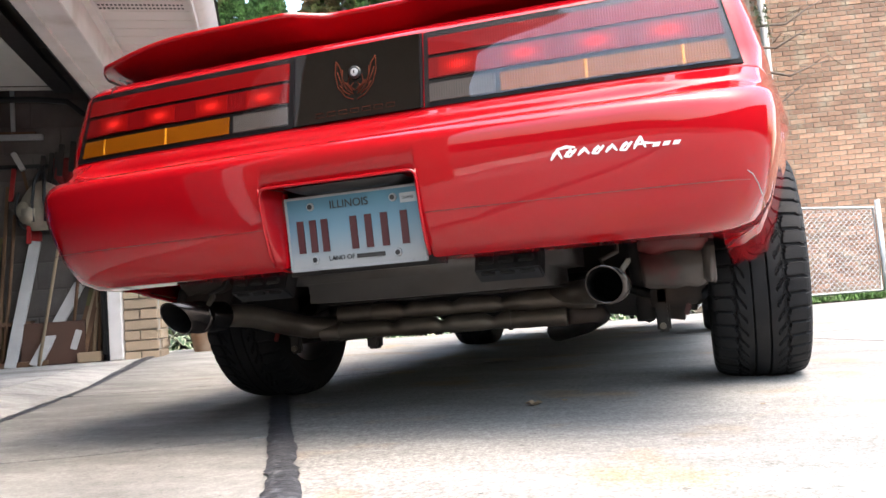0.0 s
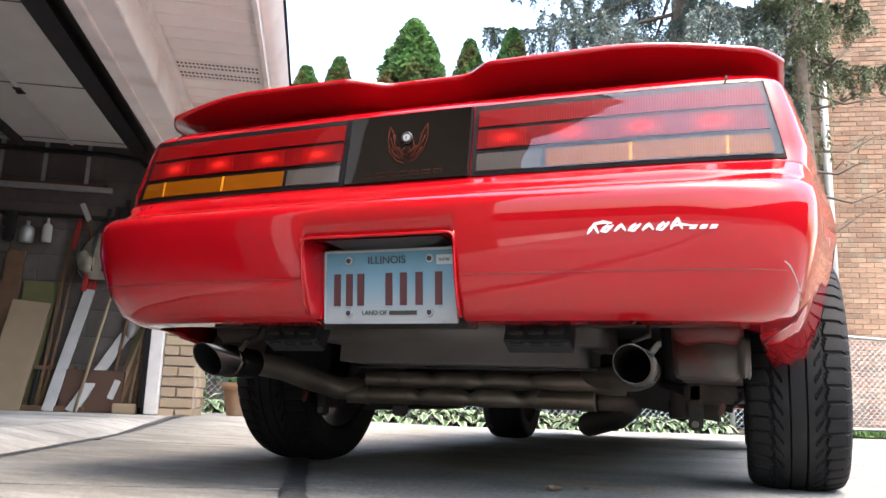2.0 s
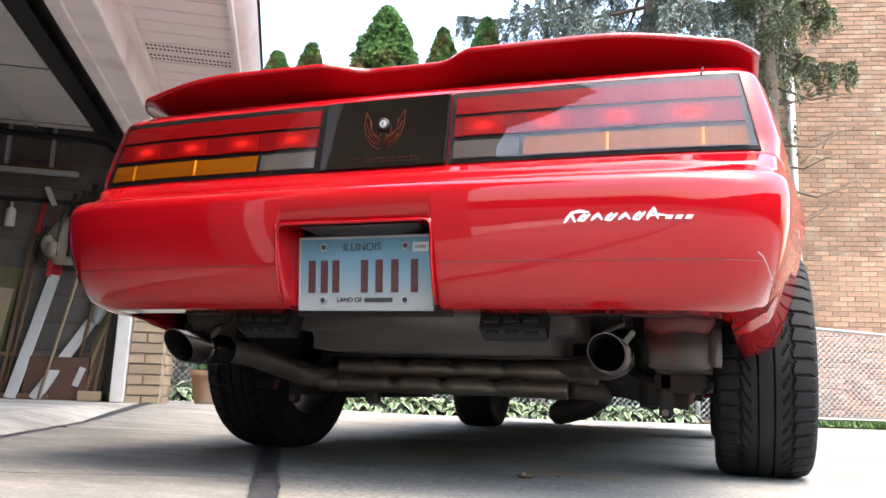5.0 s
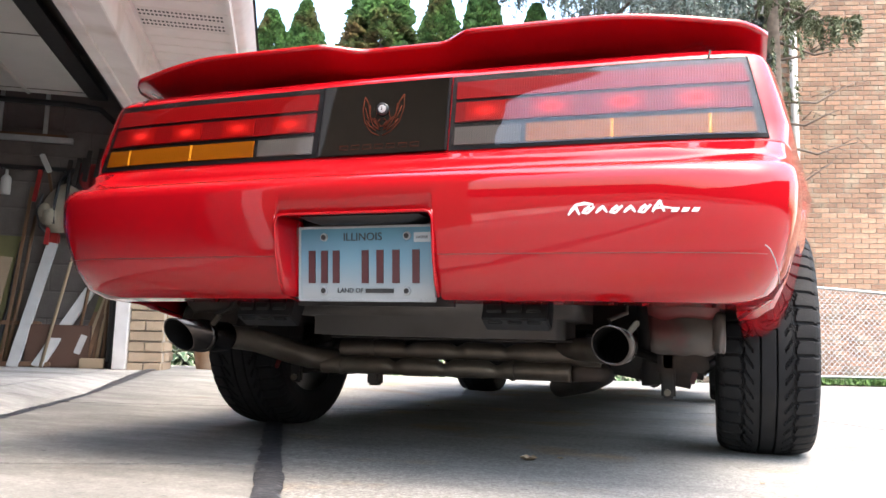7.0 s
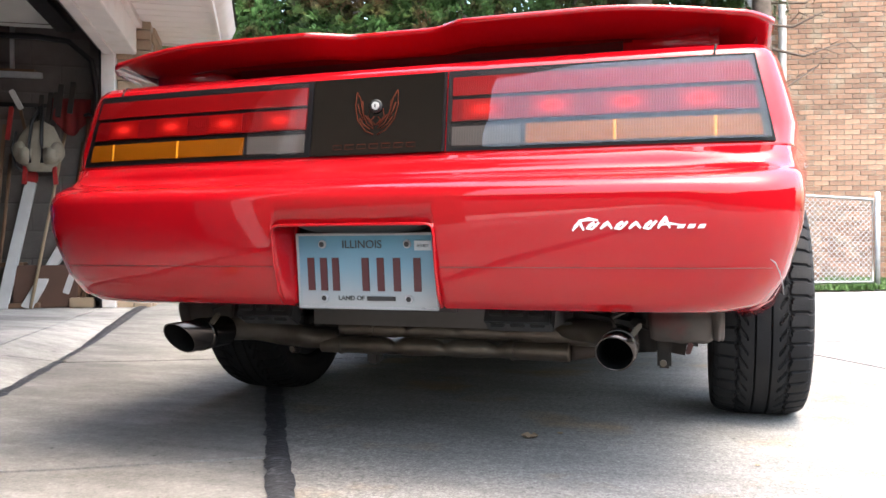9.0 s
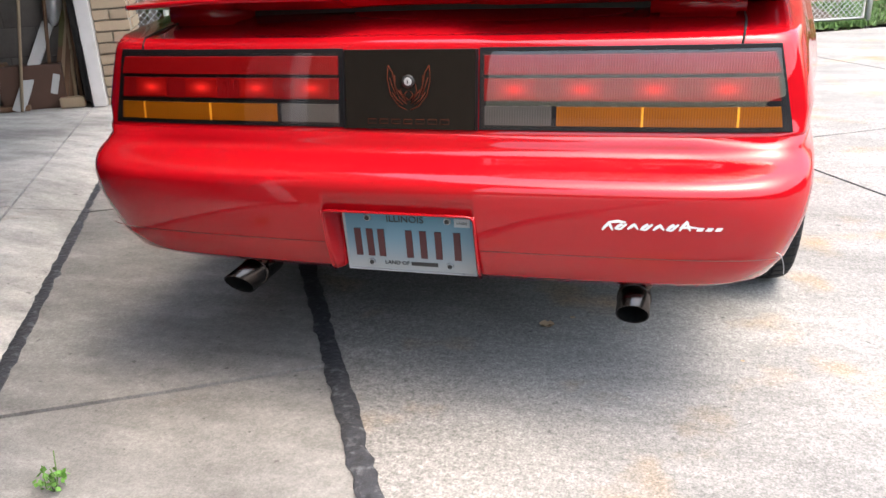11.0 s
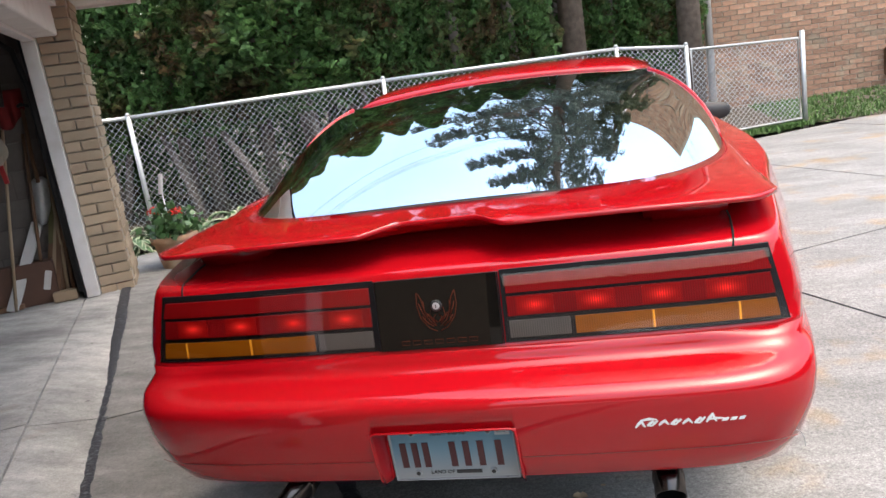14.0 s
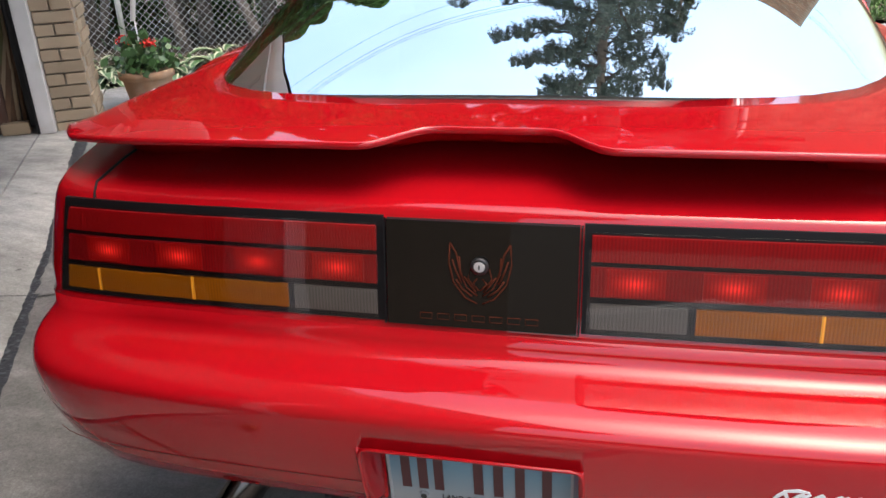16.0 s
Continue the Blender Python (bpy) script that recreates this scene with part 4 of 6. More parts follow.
# number plate in its recess
b = B()
box(b, (0, 1.535, 0.44), (0.345, 0.012, 0.19))
cpart(part("plate_recess", b, BLACK_TRIM))
for s in (-1, 1):
    # a side wall that narrows inward, then a flange beside the plate
    v, f = grid_data(lambda p, q: Vector((s * (0.1665 - 0.014 * p - 0.004 * math.sin(math.pi * p)), 1.4015 + 0.009 * (1 - q) + 0.078 * p + 0.05 * (1 - q) ** 2 * (1 - p), 0.360 + 0.158 * q)), list(np.linspace(0, 1, 7)), list(np.linspace(0, 1, 9)))
    wall_ = mesh_ob("recess_side", v, f, RED, True)
    wm_ = wall_.modifiers.new("thickness", "SOLIDIFY")
    wm_.thickness = 0.004
    cpart(wall_)
    b = B()
    box(b, (s * 0.1535, 1.486, 0.439), (0.006, 0.02, 0.155))
    cpart(part("recess_flange", b, RED, bevel=0.002))
v, f = grid_data(lambda p, q: Vector((0.1665 * p, 1.4015 + 0.135 * q, 0.518 + 0.003 * q)), list(np.linspace(-1, 1, 9)), list(np.linspace(0, 1, 5)))
cpart(mesh_ob("recess_top", v, f, RED, True))
# rolled lip round the opening, with rounded upper corners
lip = [(-0.1655, 1.452, 0.364), (-0.1655, 1.432, 0.385), (-0.1655, 1.4135, 0.44), (-0.1655, 1.4045, 0.495), (-0.1640, 1.4025, 0.508), (-0.1590, 1.4015, 0.5150), (-0.150, 1.4010, 0.5172)]
lip += [(-x, y, z) for x, y, z in lip[::-1]]
cpart(tube("recess_lip", lip, 0.0030, RED, seg=8))
# lamp housing that hangs over the plate, bowed at its lower edge
v, f = grid_data(lambda p, q: Vector((0.128 * p, 1.432 + 0.075 * q, 0.5165 - 0.013 * (1 - p ** 6) * min(1, q * 6))), list(np.linspace(-1, 1, 21)), list(np.linspace(0, 1, 7)))
cpart(mesh_ob("plate_lamp_housing", v, f, BLACK_TRIM, True))
TILT_P = Matrix.Rotation(radians(6), 3, "X")
PC = Vector((0.001, 1.480, 0.427))
b = B()
box(b, PC, (0.292, 0.002, 0.146), TILT_P)
plate = cpart(part("number_plate", b, PLATE_M, None, "blue and white number plate in a thin clear frame", bevel=0.0006))
pm = PLATE_M.node_tree
pn, pl = pm.nodes, pm.links
tcn = pn.new("ShaderNodeTexCoord")
sep = pn.new("ShaderNodeSeparateXYZ")
cr = pn.new("ShaderNodeValToRGB")
mpr = pn.new("ShaderNodeMapRange")
mpr.inputs["From Min"].default_value, mpr.inputs["From Max"].default_value = 0.354, 0.500
pl.new(tcn.outputs["Object"], sep.inputs[0])
pl.new(sep.outputs["Z"], mpr.inputs["Value"])
pl.new(mpr.outputs[0], cr.inputs["Fac"])
cr.color_ramp.elements[0].position, cr.color_ramp.elements[0].color = 0.08, (0.25, 0.262, 0.265, 1)
cr.color_ramp.elements[1].position, cr.color_ramp.elements[1].color = 1.0, (0.05, 0.165, 0.24, 1)
e3 = cr.color_ramp.elements.new(0.55)
e3.color = (0.12, 0.215, 0.275, 1)
pl.new(cr.outputs[0], pn["Principled BSDF"].inputs["Base Color"])


def pl_pt(x, z, d=0.003):
    return PC + TILT_P @ Vector((x, -d, z))


def plate_bar(x, z, w, h, material, name="plate_character"):
    b_ = B()
    box(b_, pl_pt(x, z), (w, 0.002, h), TILT_P)
    return cpart(part(name, b_, material), plate)


for k, x in enumerate((-0.118, -0.090, -0.064, 0.0, 0.032, 0.066, 0.108)):
    plate_bar(x, -0.006, 0.015, 0.066, LETTER_DARK)
plate_bar(0.031, -0.054, 0.060, 0.0085, LETTER_BLACK, "slogan_bar")
plate_bar(0.121, 0.051, 0.034, 0.019, STICKER, "month_sticker")
plate_bar(0.121, 0.051, 0.024, 0.006, LETTER_BLACK, "sticker_bar")


def words(text, x, z, size, material):
    c = bpy.data.curves.new("plate_words", "FONT")
    c.body, c.size, c.align_x, c.align_y, c.extrude = text, size, "CENTER", "CENTER", 0.0006
    ob = new("plate_words", c)
    dg = bpy.context.evaluated_depsgraph_get()
    me = bpy.data.meshes.new_from_object(ob.evaluated_get(dg))
    bpy.data.objects.remove(ob)
    o = new("plate_words", me)
    o.data.materials.append(material)
    o.matrix_basis = Matrix.Translation(pl_pt(x, z)) @ (TILT_P @ Matrix.Rotation(radians(90), 3, "X")).to_4x4()
    return cpart(o, plate)


words("ILLINOIS", -0.006, 0.053, 0.0225, LETTER_BLACK)
words("LAND OF", -0.0325, -0.054, 0.0135, LETTER_BLACK)
fr_pts = [(-0.1465, -0.0735), (0.1465, -0.0735), (0.1465, 0.0735), (-0.1465, 0.0735)]
for (x0, z0), (x1, z1) in zip(fr_pts, fr_pts[1:] + fr_pts[:1]):
    b = B()
    cx, cz = (x0 + x1) / 2, (z0 + z1) / 2
    box(b, pl_pt(cx, cz, 0.001), (abs(x1 - x0) + 0.005 if x0 != x1 else 0.005, 0.006, abs(z1 - z0) + 0.005 if z0 != z1 else 0.005), TILT_P)
    cpart(part("frame_bar", b, PLATE_FRAME, bevel=0.0015), plate)
for x in (-0.091, 0.089):
    for z in (-0.054, 0.054):
        b = B()
        rod(b, pl_pt(x, z, 0.001), pl_pt(x, z, 0.006), 0.0088, 18, 0.0075)
        bo = cpart(part("bolt", b, PLATE_FRAME, bevel=0.001), plate)
        b = B()
        rod(b, pl_pt(x, z, 0.004), pl_pt(x, z, 0.0072), 0.0052, 12)
        cpart(part("bolt_head", b, BLACK_TRIM), plate)

# hatch glass, roof and side windows
def glass_low(s):
    """The glass's lower edge in plan, from the middle (0) to its front corner (1)."""
    k_ = abs(s) * garc[-1]
    return math.copysign(smooth_at(k_, garc, GX), s), smooth_at(k_, garc, GY), 0.950 - 0.022 * (smooth_at(k_, garc, GX) / 0.7) ** 2


def hatch_pt(s, t):
    x0, y0, z0 = glass_low(s)
    # the upper edge runs straight across, so the lower edge's corner is drawn up along the pillar
    s1 = math.copysign(min(abs(s) * garc[-1] / 0.95, 1.0) ** 0.9, s) if s else 0.0
    up = max(abs(s) * garc[-1] - 0.62, 0) / (garc[-1] - 0.62)
    x1, y1 = 0.575 * s1, 2.985 - 0.035 * s1 * s1
    z1 = 1.200 - 0.036 * s1 * s1
    x, y, z = x0 + (x1 - x0) * t, y0 + (y1 - y0) * t, z0 + (z1 - z0) * t
    bow = 4 * t * (1 - t)
    return Vector((x + math.copysign(0.035 * bow * abs(s) ** 3, x), y, z + bow * (0.038 - 0.014 * (x / 0.7) ** 2)))


vs, fs = grid_data(hatch_pt, list(np.linspace(-1, 1, 61)), list(np.linspace(0, 1, 30)))
hatch = cpart(mesh_ob("hatch_glass", vs, fs, GLASS, True, label="large curved rear hatch glass reflecting the sky"))
hatch.visible_shadow = False
rim_pts = [hatch_pt(s, 0) for s in np.linspace(-1, 1, 50)] + [hatch_pt(1, t) for t in np.linspace(0.03, 1, 14)] + [hatch_pt(s, 1) for s in np.linspace(1, -1, 20)] + [hatch_pt(-1, t) for t in np.linspace(1, 0.0, 14)]
rim_r = [0.003] * 50 + [0.008] * 48
cpart(tube("hatch_gasket", [p + Vector((0, 0, -0.007)) for p in rim_pts], rim_r, BLACK_TRIM, seg=6), hatch)


def roof_z(x, y):
    c = smooth_at(y, [2.95, 3.1, 3.45, 3.8], [1.203, 1.226, 1.236, 1.215])
    return c - 0.036 * (abs(x) / 0.57) ** 2 - 0.022 * step(0.50, 0.60, abs(x))


vs, fs = grid_data(lambda s, y: Vector((s * 0.592, y - 0.03 * s * s * (1 if y < 3 else 0.3), roof_z(s * 0.592, y))), list(np.linspace(-1, 1, 41)), list(np.linspace(2.965, 3.80, 16)))
roof = mesh_ob("roof", vs, fs, RED, True)
sm = roof.modifiers.new("thickness", "SOLIDIFY")
sm.thickness, sm.offset = 0.02, -1
cpart(roof)
# windscreen
vs, fs = grid_data(lambda s, t: Vector((s * (0.575 + 0.10 * t), 3.80 + 0.62 * t - 0.09 * s * s, 1.205 - 0.275 * t - 0.028 * abs(s) ** 2.4 * (1 - t))), list(np.linspace(-1, 1, 17)), list(np.linspace(0, 1, 10)))
ws = cpart(mesh_ob("windscreen", vs, fs, GLASS, True))
ws.visible_shadow = False
for s in (-1, 1):
    # red pillar in front of the wrapped glass
    vs, fs = grid_data(lambda p, t: hatch_pt(s, t) + Vector((s * 0.012 * p, 0.075 * p, -0.012 * p)), [-0.15, 0.2, 0.6, 1.0], list(np.linspace(0, 1, 18)))
    pil = mesh_ob("rear_pillar", vs, fs, RED, True)
    pmod = pil.modifiers.new("thickness", "SOLIDIFY")
    pmod.thickness, pmod.offset = 0.012, 0
    cpart(pil)
    vs, fs = grid_data(lambda y, t: Vector((s * (0.80 - 0.205 * t - 0.02 * t * t), y + (0.0 if y < 3.5 else 0.35 * (1 - t)), 0.91 + (roof_z(0.57, min(y, 3.8)) - 0.02 - 0.91) * t)), list(np.linspace(2.98, 3.85, 8)), list(np.linspace(0, 1, 8)))
    cpart(mesh_ob("side_window", vs, fs, GLASS, True))
    cpart(tube("roof_rail", [Vector((s * 0.570, y, roof_z(0.57, y) - 0.016)) for y in np.linspace(3.04, 3.8, 8)] + [Vector((s * 0.665, 4.33, 0.93))], 0.014, RED, seg=8))
    # mirror: a tapered shell, flat behind and rounded forward
    def shell(p, q):
        w_ = 2 * math.pi * p
        c_, n_ = math.cos(w_), math.sin(w_)
        g_ = math.sqrt(max(0.0, 1 - q ** 3))
        return Vector((s * (0.925 + 0.098 * math.copysign(abs(c_) ** 0.6, c_) * g_), 4.16 + 0.085 * q, 0.852 + (0.047 - 0.008 * c_) * math.copysign(abs(n_) ** 0.6, n_) * g_))
    vs, fs = grid_data(shell, list(np.linspace(0, 1, 33)), [0, 0.2, 0.45, 0.7, 0.88, 0.97, 1.0])
    fs.append(tuple(range(32))[::-1])
    mi = cpart(mesh_ob("door_mirror", vs, fs, DARK_PLASTIC, True, label="glossy black door mirror"))
    b = B()
    box(b, (s * 0.862, 4.19, 0.842), (0.09, 0.045, 0.034))
    cpart(part("mirror_foot", b, DARK_PLASTIC, bevel=0.008), mi)
# cabin
b = B()
box(b, (0, 2.35, 0.78), (1.2, 0.9, 0.04))
cpart(part("cargo_floor", b, INTERIOR, bevel=0.01))
b = B()
box(b, (0, 4.13, 0.85), (1.24, 0.40, 0.20))
cpart(part("dashboard", b, INTERIOR, bevel=0.04))
for s in (-1, 1):
    vs, fs = grid_data(lambda p, q: Vector((s * (0.745 + 0.0 * p), 1.95 + 2.3 * p, 0.45 + 0.47 * q)), [0, 0.3, 0.6, 1.0], [0, 0.5, 1.0])
    tr_ = mesh_ob("side_trim", vs, fs, INTERIOR)
    tm = tr_.modifiers.new("thickness", "SOLIDIFY")
    tm.thickness = 0.02
    cpart(tr_)
for s in (-1, 1):
    b = B()
    box(b, (s * 0.33, 3.15, 0.72), (0.46, 0.16, 0.50), Matrix.Rotation(radians(-14), 3, "X"))
    seat = cpart(part("seat", b, INTERIOR, None, "dark bucket seat", bevel=0.05))
    b = B()
    box(b, (s * 0.33, 3.07, 1.01), (0.24, 0.09, 0.13), Matrix.Rotation(radians(-14), 3, "X"))
    cpart(part("headrest", b, INTERIOR, bevel=0.035), seat)
b = B()
cpart(tube("steering_wheel", [Vector((-0.33 + 0.17 * math.cos(w), 3.86 + 0.06 * math.sin(w), 0.90 + 0.16 * math.sin(w))) for w in np.linspace(0, 2 * math.pi, 32)], 0.013, DARK_PLASTIC, seg=6))
b = B()
box(b, (0, 3.95, 0.37), (1.60, 1.95, 0.24))
cpart(part("floor_pan", b, DARK_METAL))

b = B()
box(b, (0, 2.30, 0.458), (1.40, 1.36, 0.016))
cpart(part("boot_floor", b, DARK_METAL))

# wheels
def tyre_mesh():
    """A worn sports tyre: three round grooves, slanted cuts and notched shoulders."""
    R, nx, nt = WHEEL_R, 69, 576
    prof = [(0.200, -0.100), (0.210, -0.112), (0.240, -0.121), (0.268, -0.1235), (0.286, -0.121), (0.297, -0.115)]
    vs_, fs_ = [], []
    cols = [(r, x) for r, x in prof] + [(None, x) for x in np.linspace(-0.109, 0.109, nx)] + [(r, -x) for r, x in prof[::-1]]
    for i in range(nt):
        w = 2 * math.pi * i / nt
        for r, x in cols:
            rr = r
            if r is None:
                ax = abs(x)
                rr = R - 0.012 * (ax / 0.109) ** 4
                ph = i / nt * 48
                # wavy shoulder groove and two straight grooves beside the middle rib
                if abs(ax - 0.062 - 0.0022 * math.sin(2 * math.pi * ph)) < 0.0032 or abs(ax - 0.019) < 0.0026:
                    rr -= 0.009
                elif ax > 0.066 and (ph + 6 * (ax - 0.066) * (1 - ax / 0.105)) % 1 < 0.17:
                    rr -= 0.0065
                elif 0.036 < ax < 0.058 and (ph + (ax - 0.036) * 38 + 0.3) % 1 < 0.24:
                    rr -= 0.006
            elif r > 0.28 and (i / nt * 48) % 1 < 0.17:
                rr -= 0.004
            vs_.append((x, rr * math.cos(w), rr * math.sin(w)))
    nc = len(cols)
    for i in range(nt):
        for k_ in range(nc - 1):
            i2 = (i + 1) % nt
            fs_.append((i * nc + k_, i * nc + k_ + 1, i2 * nc + k_ + 1, i2 * nc + k_))
    me = bpy.data.meshes.new("tyre")
    me.from_pydata(vs_, [], fs_)
    me.materials.append(TYRE)
    me.update()
    return me


tyre_me = tyre_mesh()
rv, rf = lathe([(0.205, -0.105), (0.212, -0.10), (0.196, -0.085), (0.19, 0.06), (0.20, 0.09), (0.21, 0.105)], 48)
for xw, yw in ((-0.735, AXLE_R), (0.791, AXLE_R), (-0.740, AXLE_F), (0.780, AXLE_F)):
    wheel = new("wheel", None)
    wheel.location = (xw, yw, WHEEL_Z)
    cpart(wheel)
    ty = new("tyre", tyre_me)
    ty.parent = wheel
    r_ = mesh_ob("rim", [(z, x, y) for x, y, z in rv], rf, RIM, True, wheel)
    b = B()
    rod(b, (-0.03, 0, 0), (0.03, 0, 0), 0.15, 28)
    for k in range(5):
        w = 2 * math.pi * k / 5
        box(b, (math.copysign(0.07, xw), 0.10 * math.cos(w), 0.10 * math.sin(w)), (0.03, 0.05, 0.19), Matrix.Rotation(w, 3, "X"))
    part("spokes_and_disc", b, DARK_METAL, wheel)

# underside
b = B()
box(b, (0.035, 1.93, 0.369), (0.665, 0.43, 0.158))
cpart(part("fuel_tank", b, GREY_TANK, None, "dull grey steel fuel tank", bevel=0.045, smooth=True))
for x in (-0.28, 0.285):
    v = B()
    box(v, (x, 1.60, 0.338), (0.135, 0.05, 0.056), Matrix.Rotation(radians(-25), 3, "X"))
    gr = cpart(part("tank_guard", v, BLACK_TRIM, bevel=0.003))
    for k in range(3):
        for r_ in range(2):
            v = B()
            box(v, (x - 0.040 + 0.040 * k, 1.575 - 0.009 * r_, 0.322 + 0.022 * r_), (0.030, 0.010, 0.014), Matrix.Rotation(radians(-25), 3, "X"))
            cpart(part("guard_slot", v, BLACK_GAP, bevel=0.002), gr)
for s in (-1, 1):
    b = B()
    box(b, (s * 0.405, 1.67, 0.374), (0.43, 0.20, 0.008))
    cpart(part("bumper_closing_plate", b, DARK_METAL))
b = B()
box(b, (0, 1.60, 0.402), (1.30, 0.10, 0.03))
cpart(part("bumper_beam", b, DARK_METAL))
for s in (-1, 1):
    zj, tx = (0.226, 0.452) if s < 0 else (0.266, 0.479)
    cpart(tube("tail_pipe", [(s * tx, 1.675, 0.277), (s * tx, 1.72, 0.277), (s * (tx - 0.012), 1.80, 0.272), (s * (tx - 0.045), 1.90, (zj + 0.27) / 2), (s * 0.375, 1.98, zj + 0.004), (s * 0.30, 2.0, zj)], [0.027, 0.028, 0.03, 0.031, 0.03, 0.027], PIPE_STEEL, seg=16))
    # slash-cut tip
    vs, fs = [], []
    for k, (r, y0, y1) in enumerate(((0.0355, 1.480, 1.68), (0.0328, 1.480, 1.68))):
        for end in (0, 1):
            for c in range(28):
                w = 2 * math.pi * c / 28
                z = r * math.sin(w)
                y = (y0 + 0.030 * (1 - z / 0.0355)) if end == 0 else y1
                vs.append((s * tx + r * math.cos(w), y, 0.277 + z))
    for c in range(28):
        c2 = (c + 1) % 28
        fs += [(c, c2, 28 + c2, 28 + c), (56 + c2, 56 + c, 84 + c, 84 + c2), (c2, c, 56 + c, 56 + c2)]
    tip = cpart(mesh_ob("exhaust_tip", vs, fs, CHROME, True, label="polished slash-cut exhaust tip", slots=[TIP_STEEL, TIP_INSIDE], face_mats=[0, 1, 0] * 28))
    b = B()
    rod(b, (s * tx, 1.655, 0.277), (s * tx, 1.67, 0.277), 0.0325, 28)
    cpart(part("tip_bore", b, TIP_INSIDE), tip)
    # clamp band, its bolt and a bent hanger rod
    b = B()
    v, f = lathe([(0.0356, -0.009), (0.0375, -0.009), (0.0375, 0.009), (0.0356, 0.009)], 28)
    band_ = cpart(mesh_ob("clamp_band", [(s * tx + x, 1.594 + z, 0.277 + y) for x, y, z in v], f, TIP_STEEL, True))
    b = B()
    box(b, (s * tx + 0.033, 1.594, 0.312), (0.010, 0.014, 0.034), Matrix.Rotation(radians(38), 3, "Y"))
    cpart(part("clamp_bolt", b, PIPE_STEEL, bevel=0.003), band_)
    cpart(tube("pipe_hanger", [(s * tx - 0.01, 1.66, 0.305), (s * tx - 0.02, 1.665, 0.33), (s * tx + 0.012, 1.68, 0.345), (s * tx + 0.01, 1.70, 0.375)], 0.0055, DARK_METAL, seg=8))
rs_ = np.random.RandomState(12)
for k, (z, x0, x1) in enumerate(((0.2575, -0.29, 0.40), (0.2135, -0.34, 0.33))):
    xs_ = np.linspace(x0, x1, 150)
    # crimped dents along both sides, as on a hand-formed crossover pipe
    dent, wob = [], []
    for x in xs_:
        on = step(-0.20, -0.16, x) * (1 - step(0.16, 0.20, x))
        dent.append(on * max(0.0, math.sin((x + 0.028 * k) * 46)) ** 2)
        wob.append(0.002 * noise.noise(Vector((x * 14, k * 5, 0))))
    thick_ = [0.0235 - 0.0075 * d + w_ for d, w_ in zip(dent, wob)]
    if not k:
        thick_ = [t_ + 0.006 * step(0.19, 0.26, x) for t_, x in zip(thick_, xs_)]
    cpart(tube("muffler_pipe", [(x, 2.0 - 0.012 * k, z - 0.005 * d) for x, d in zip(xs_, dent)], thick_, PIPE_STEEL, seg=18, label="dented transverse exhaust pipe"))
    for x in ((x0 + 0.05, x1 - 0.15) if k else (x0 + 0.09, x1 - 0.17)):
        b = B()
        rod(b, (x, 2.0 - 0.012 * k, z), (x + 0.012, 2.0 - 0.012 * k, z), 0.0265, 18)
        cpart(part("pipe_collar", b, PIPE_STEEL, bevel=0.002))
# thin heat-shield lip over the pipes
cpart(tube("shield_lip", [(x, 1.95, 0.288 + 0.004 * noise.noise(Vector((x * 9, 0, 0)))) for x in np.linspace(-0.30, 0.34, 24)], 0.004, DARK_METAL, seg=6))
b = B()
box(b, (-0.205, 2.03, 0.178), (0.034, 0.04, 0.036))
cpart(part("drain_plug", b, DARK_METAL, bevel=0.006))
cpart(tube("rear_axle", [(-0.66, AXLE_R, 0.30), (-0.2, AXLE_R, 0.30), (-0.12, AXLE_R, 0.30), (0.12, AXLE_R, 0.30), (0.2, AXLE_R, 0.30), (0.70, AXLE_R, 0.30)], [0.035, 0.035, 0.11, 0.11, 0.035, 0.035], DARK_METAL, seg=14))
cpart(tube("drive_shaft", [(0, 2.5, 0.30), (0, 4.4, 0.32)], 0.04, DARK_METAL))
cpart(tube("front_pipe", [(0.33, 2.0, 0.2135), (0.385, 2.08, 0.215), (0.37, 2.35, 0.20), (0.27, 2.75, 0.165), (0.13, 3.0, 0.140), (0.10, 3.25, 0.145), (0.06, 4.3, 0.2)], [0.022, 0.024, 0.026, 0.034, 0.044, 0.044, 0.03], DARK_METAL, seg=12, label="dark sooty exhaust pipe under the floor"))
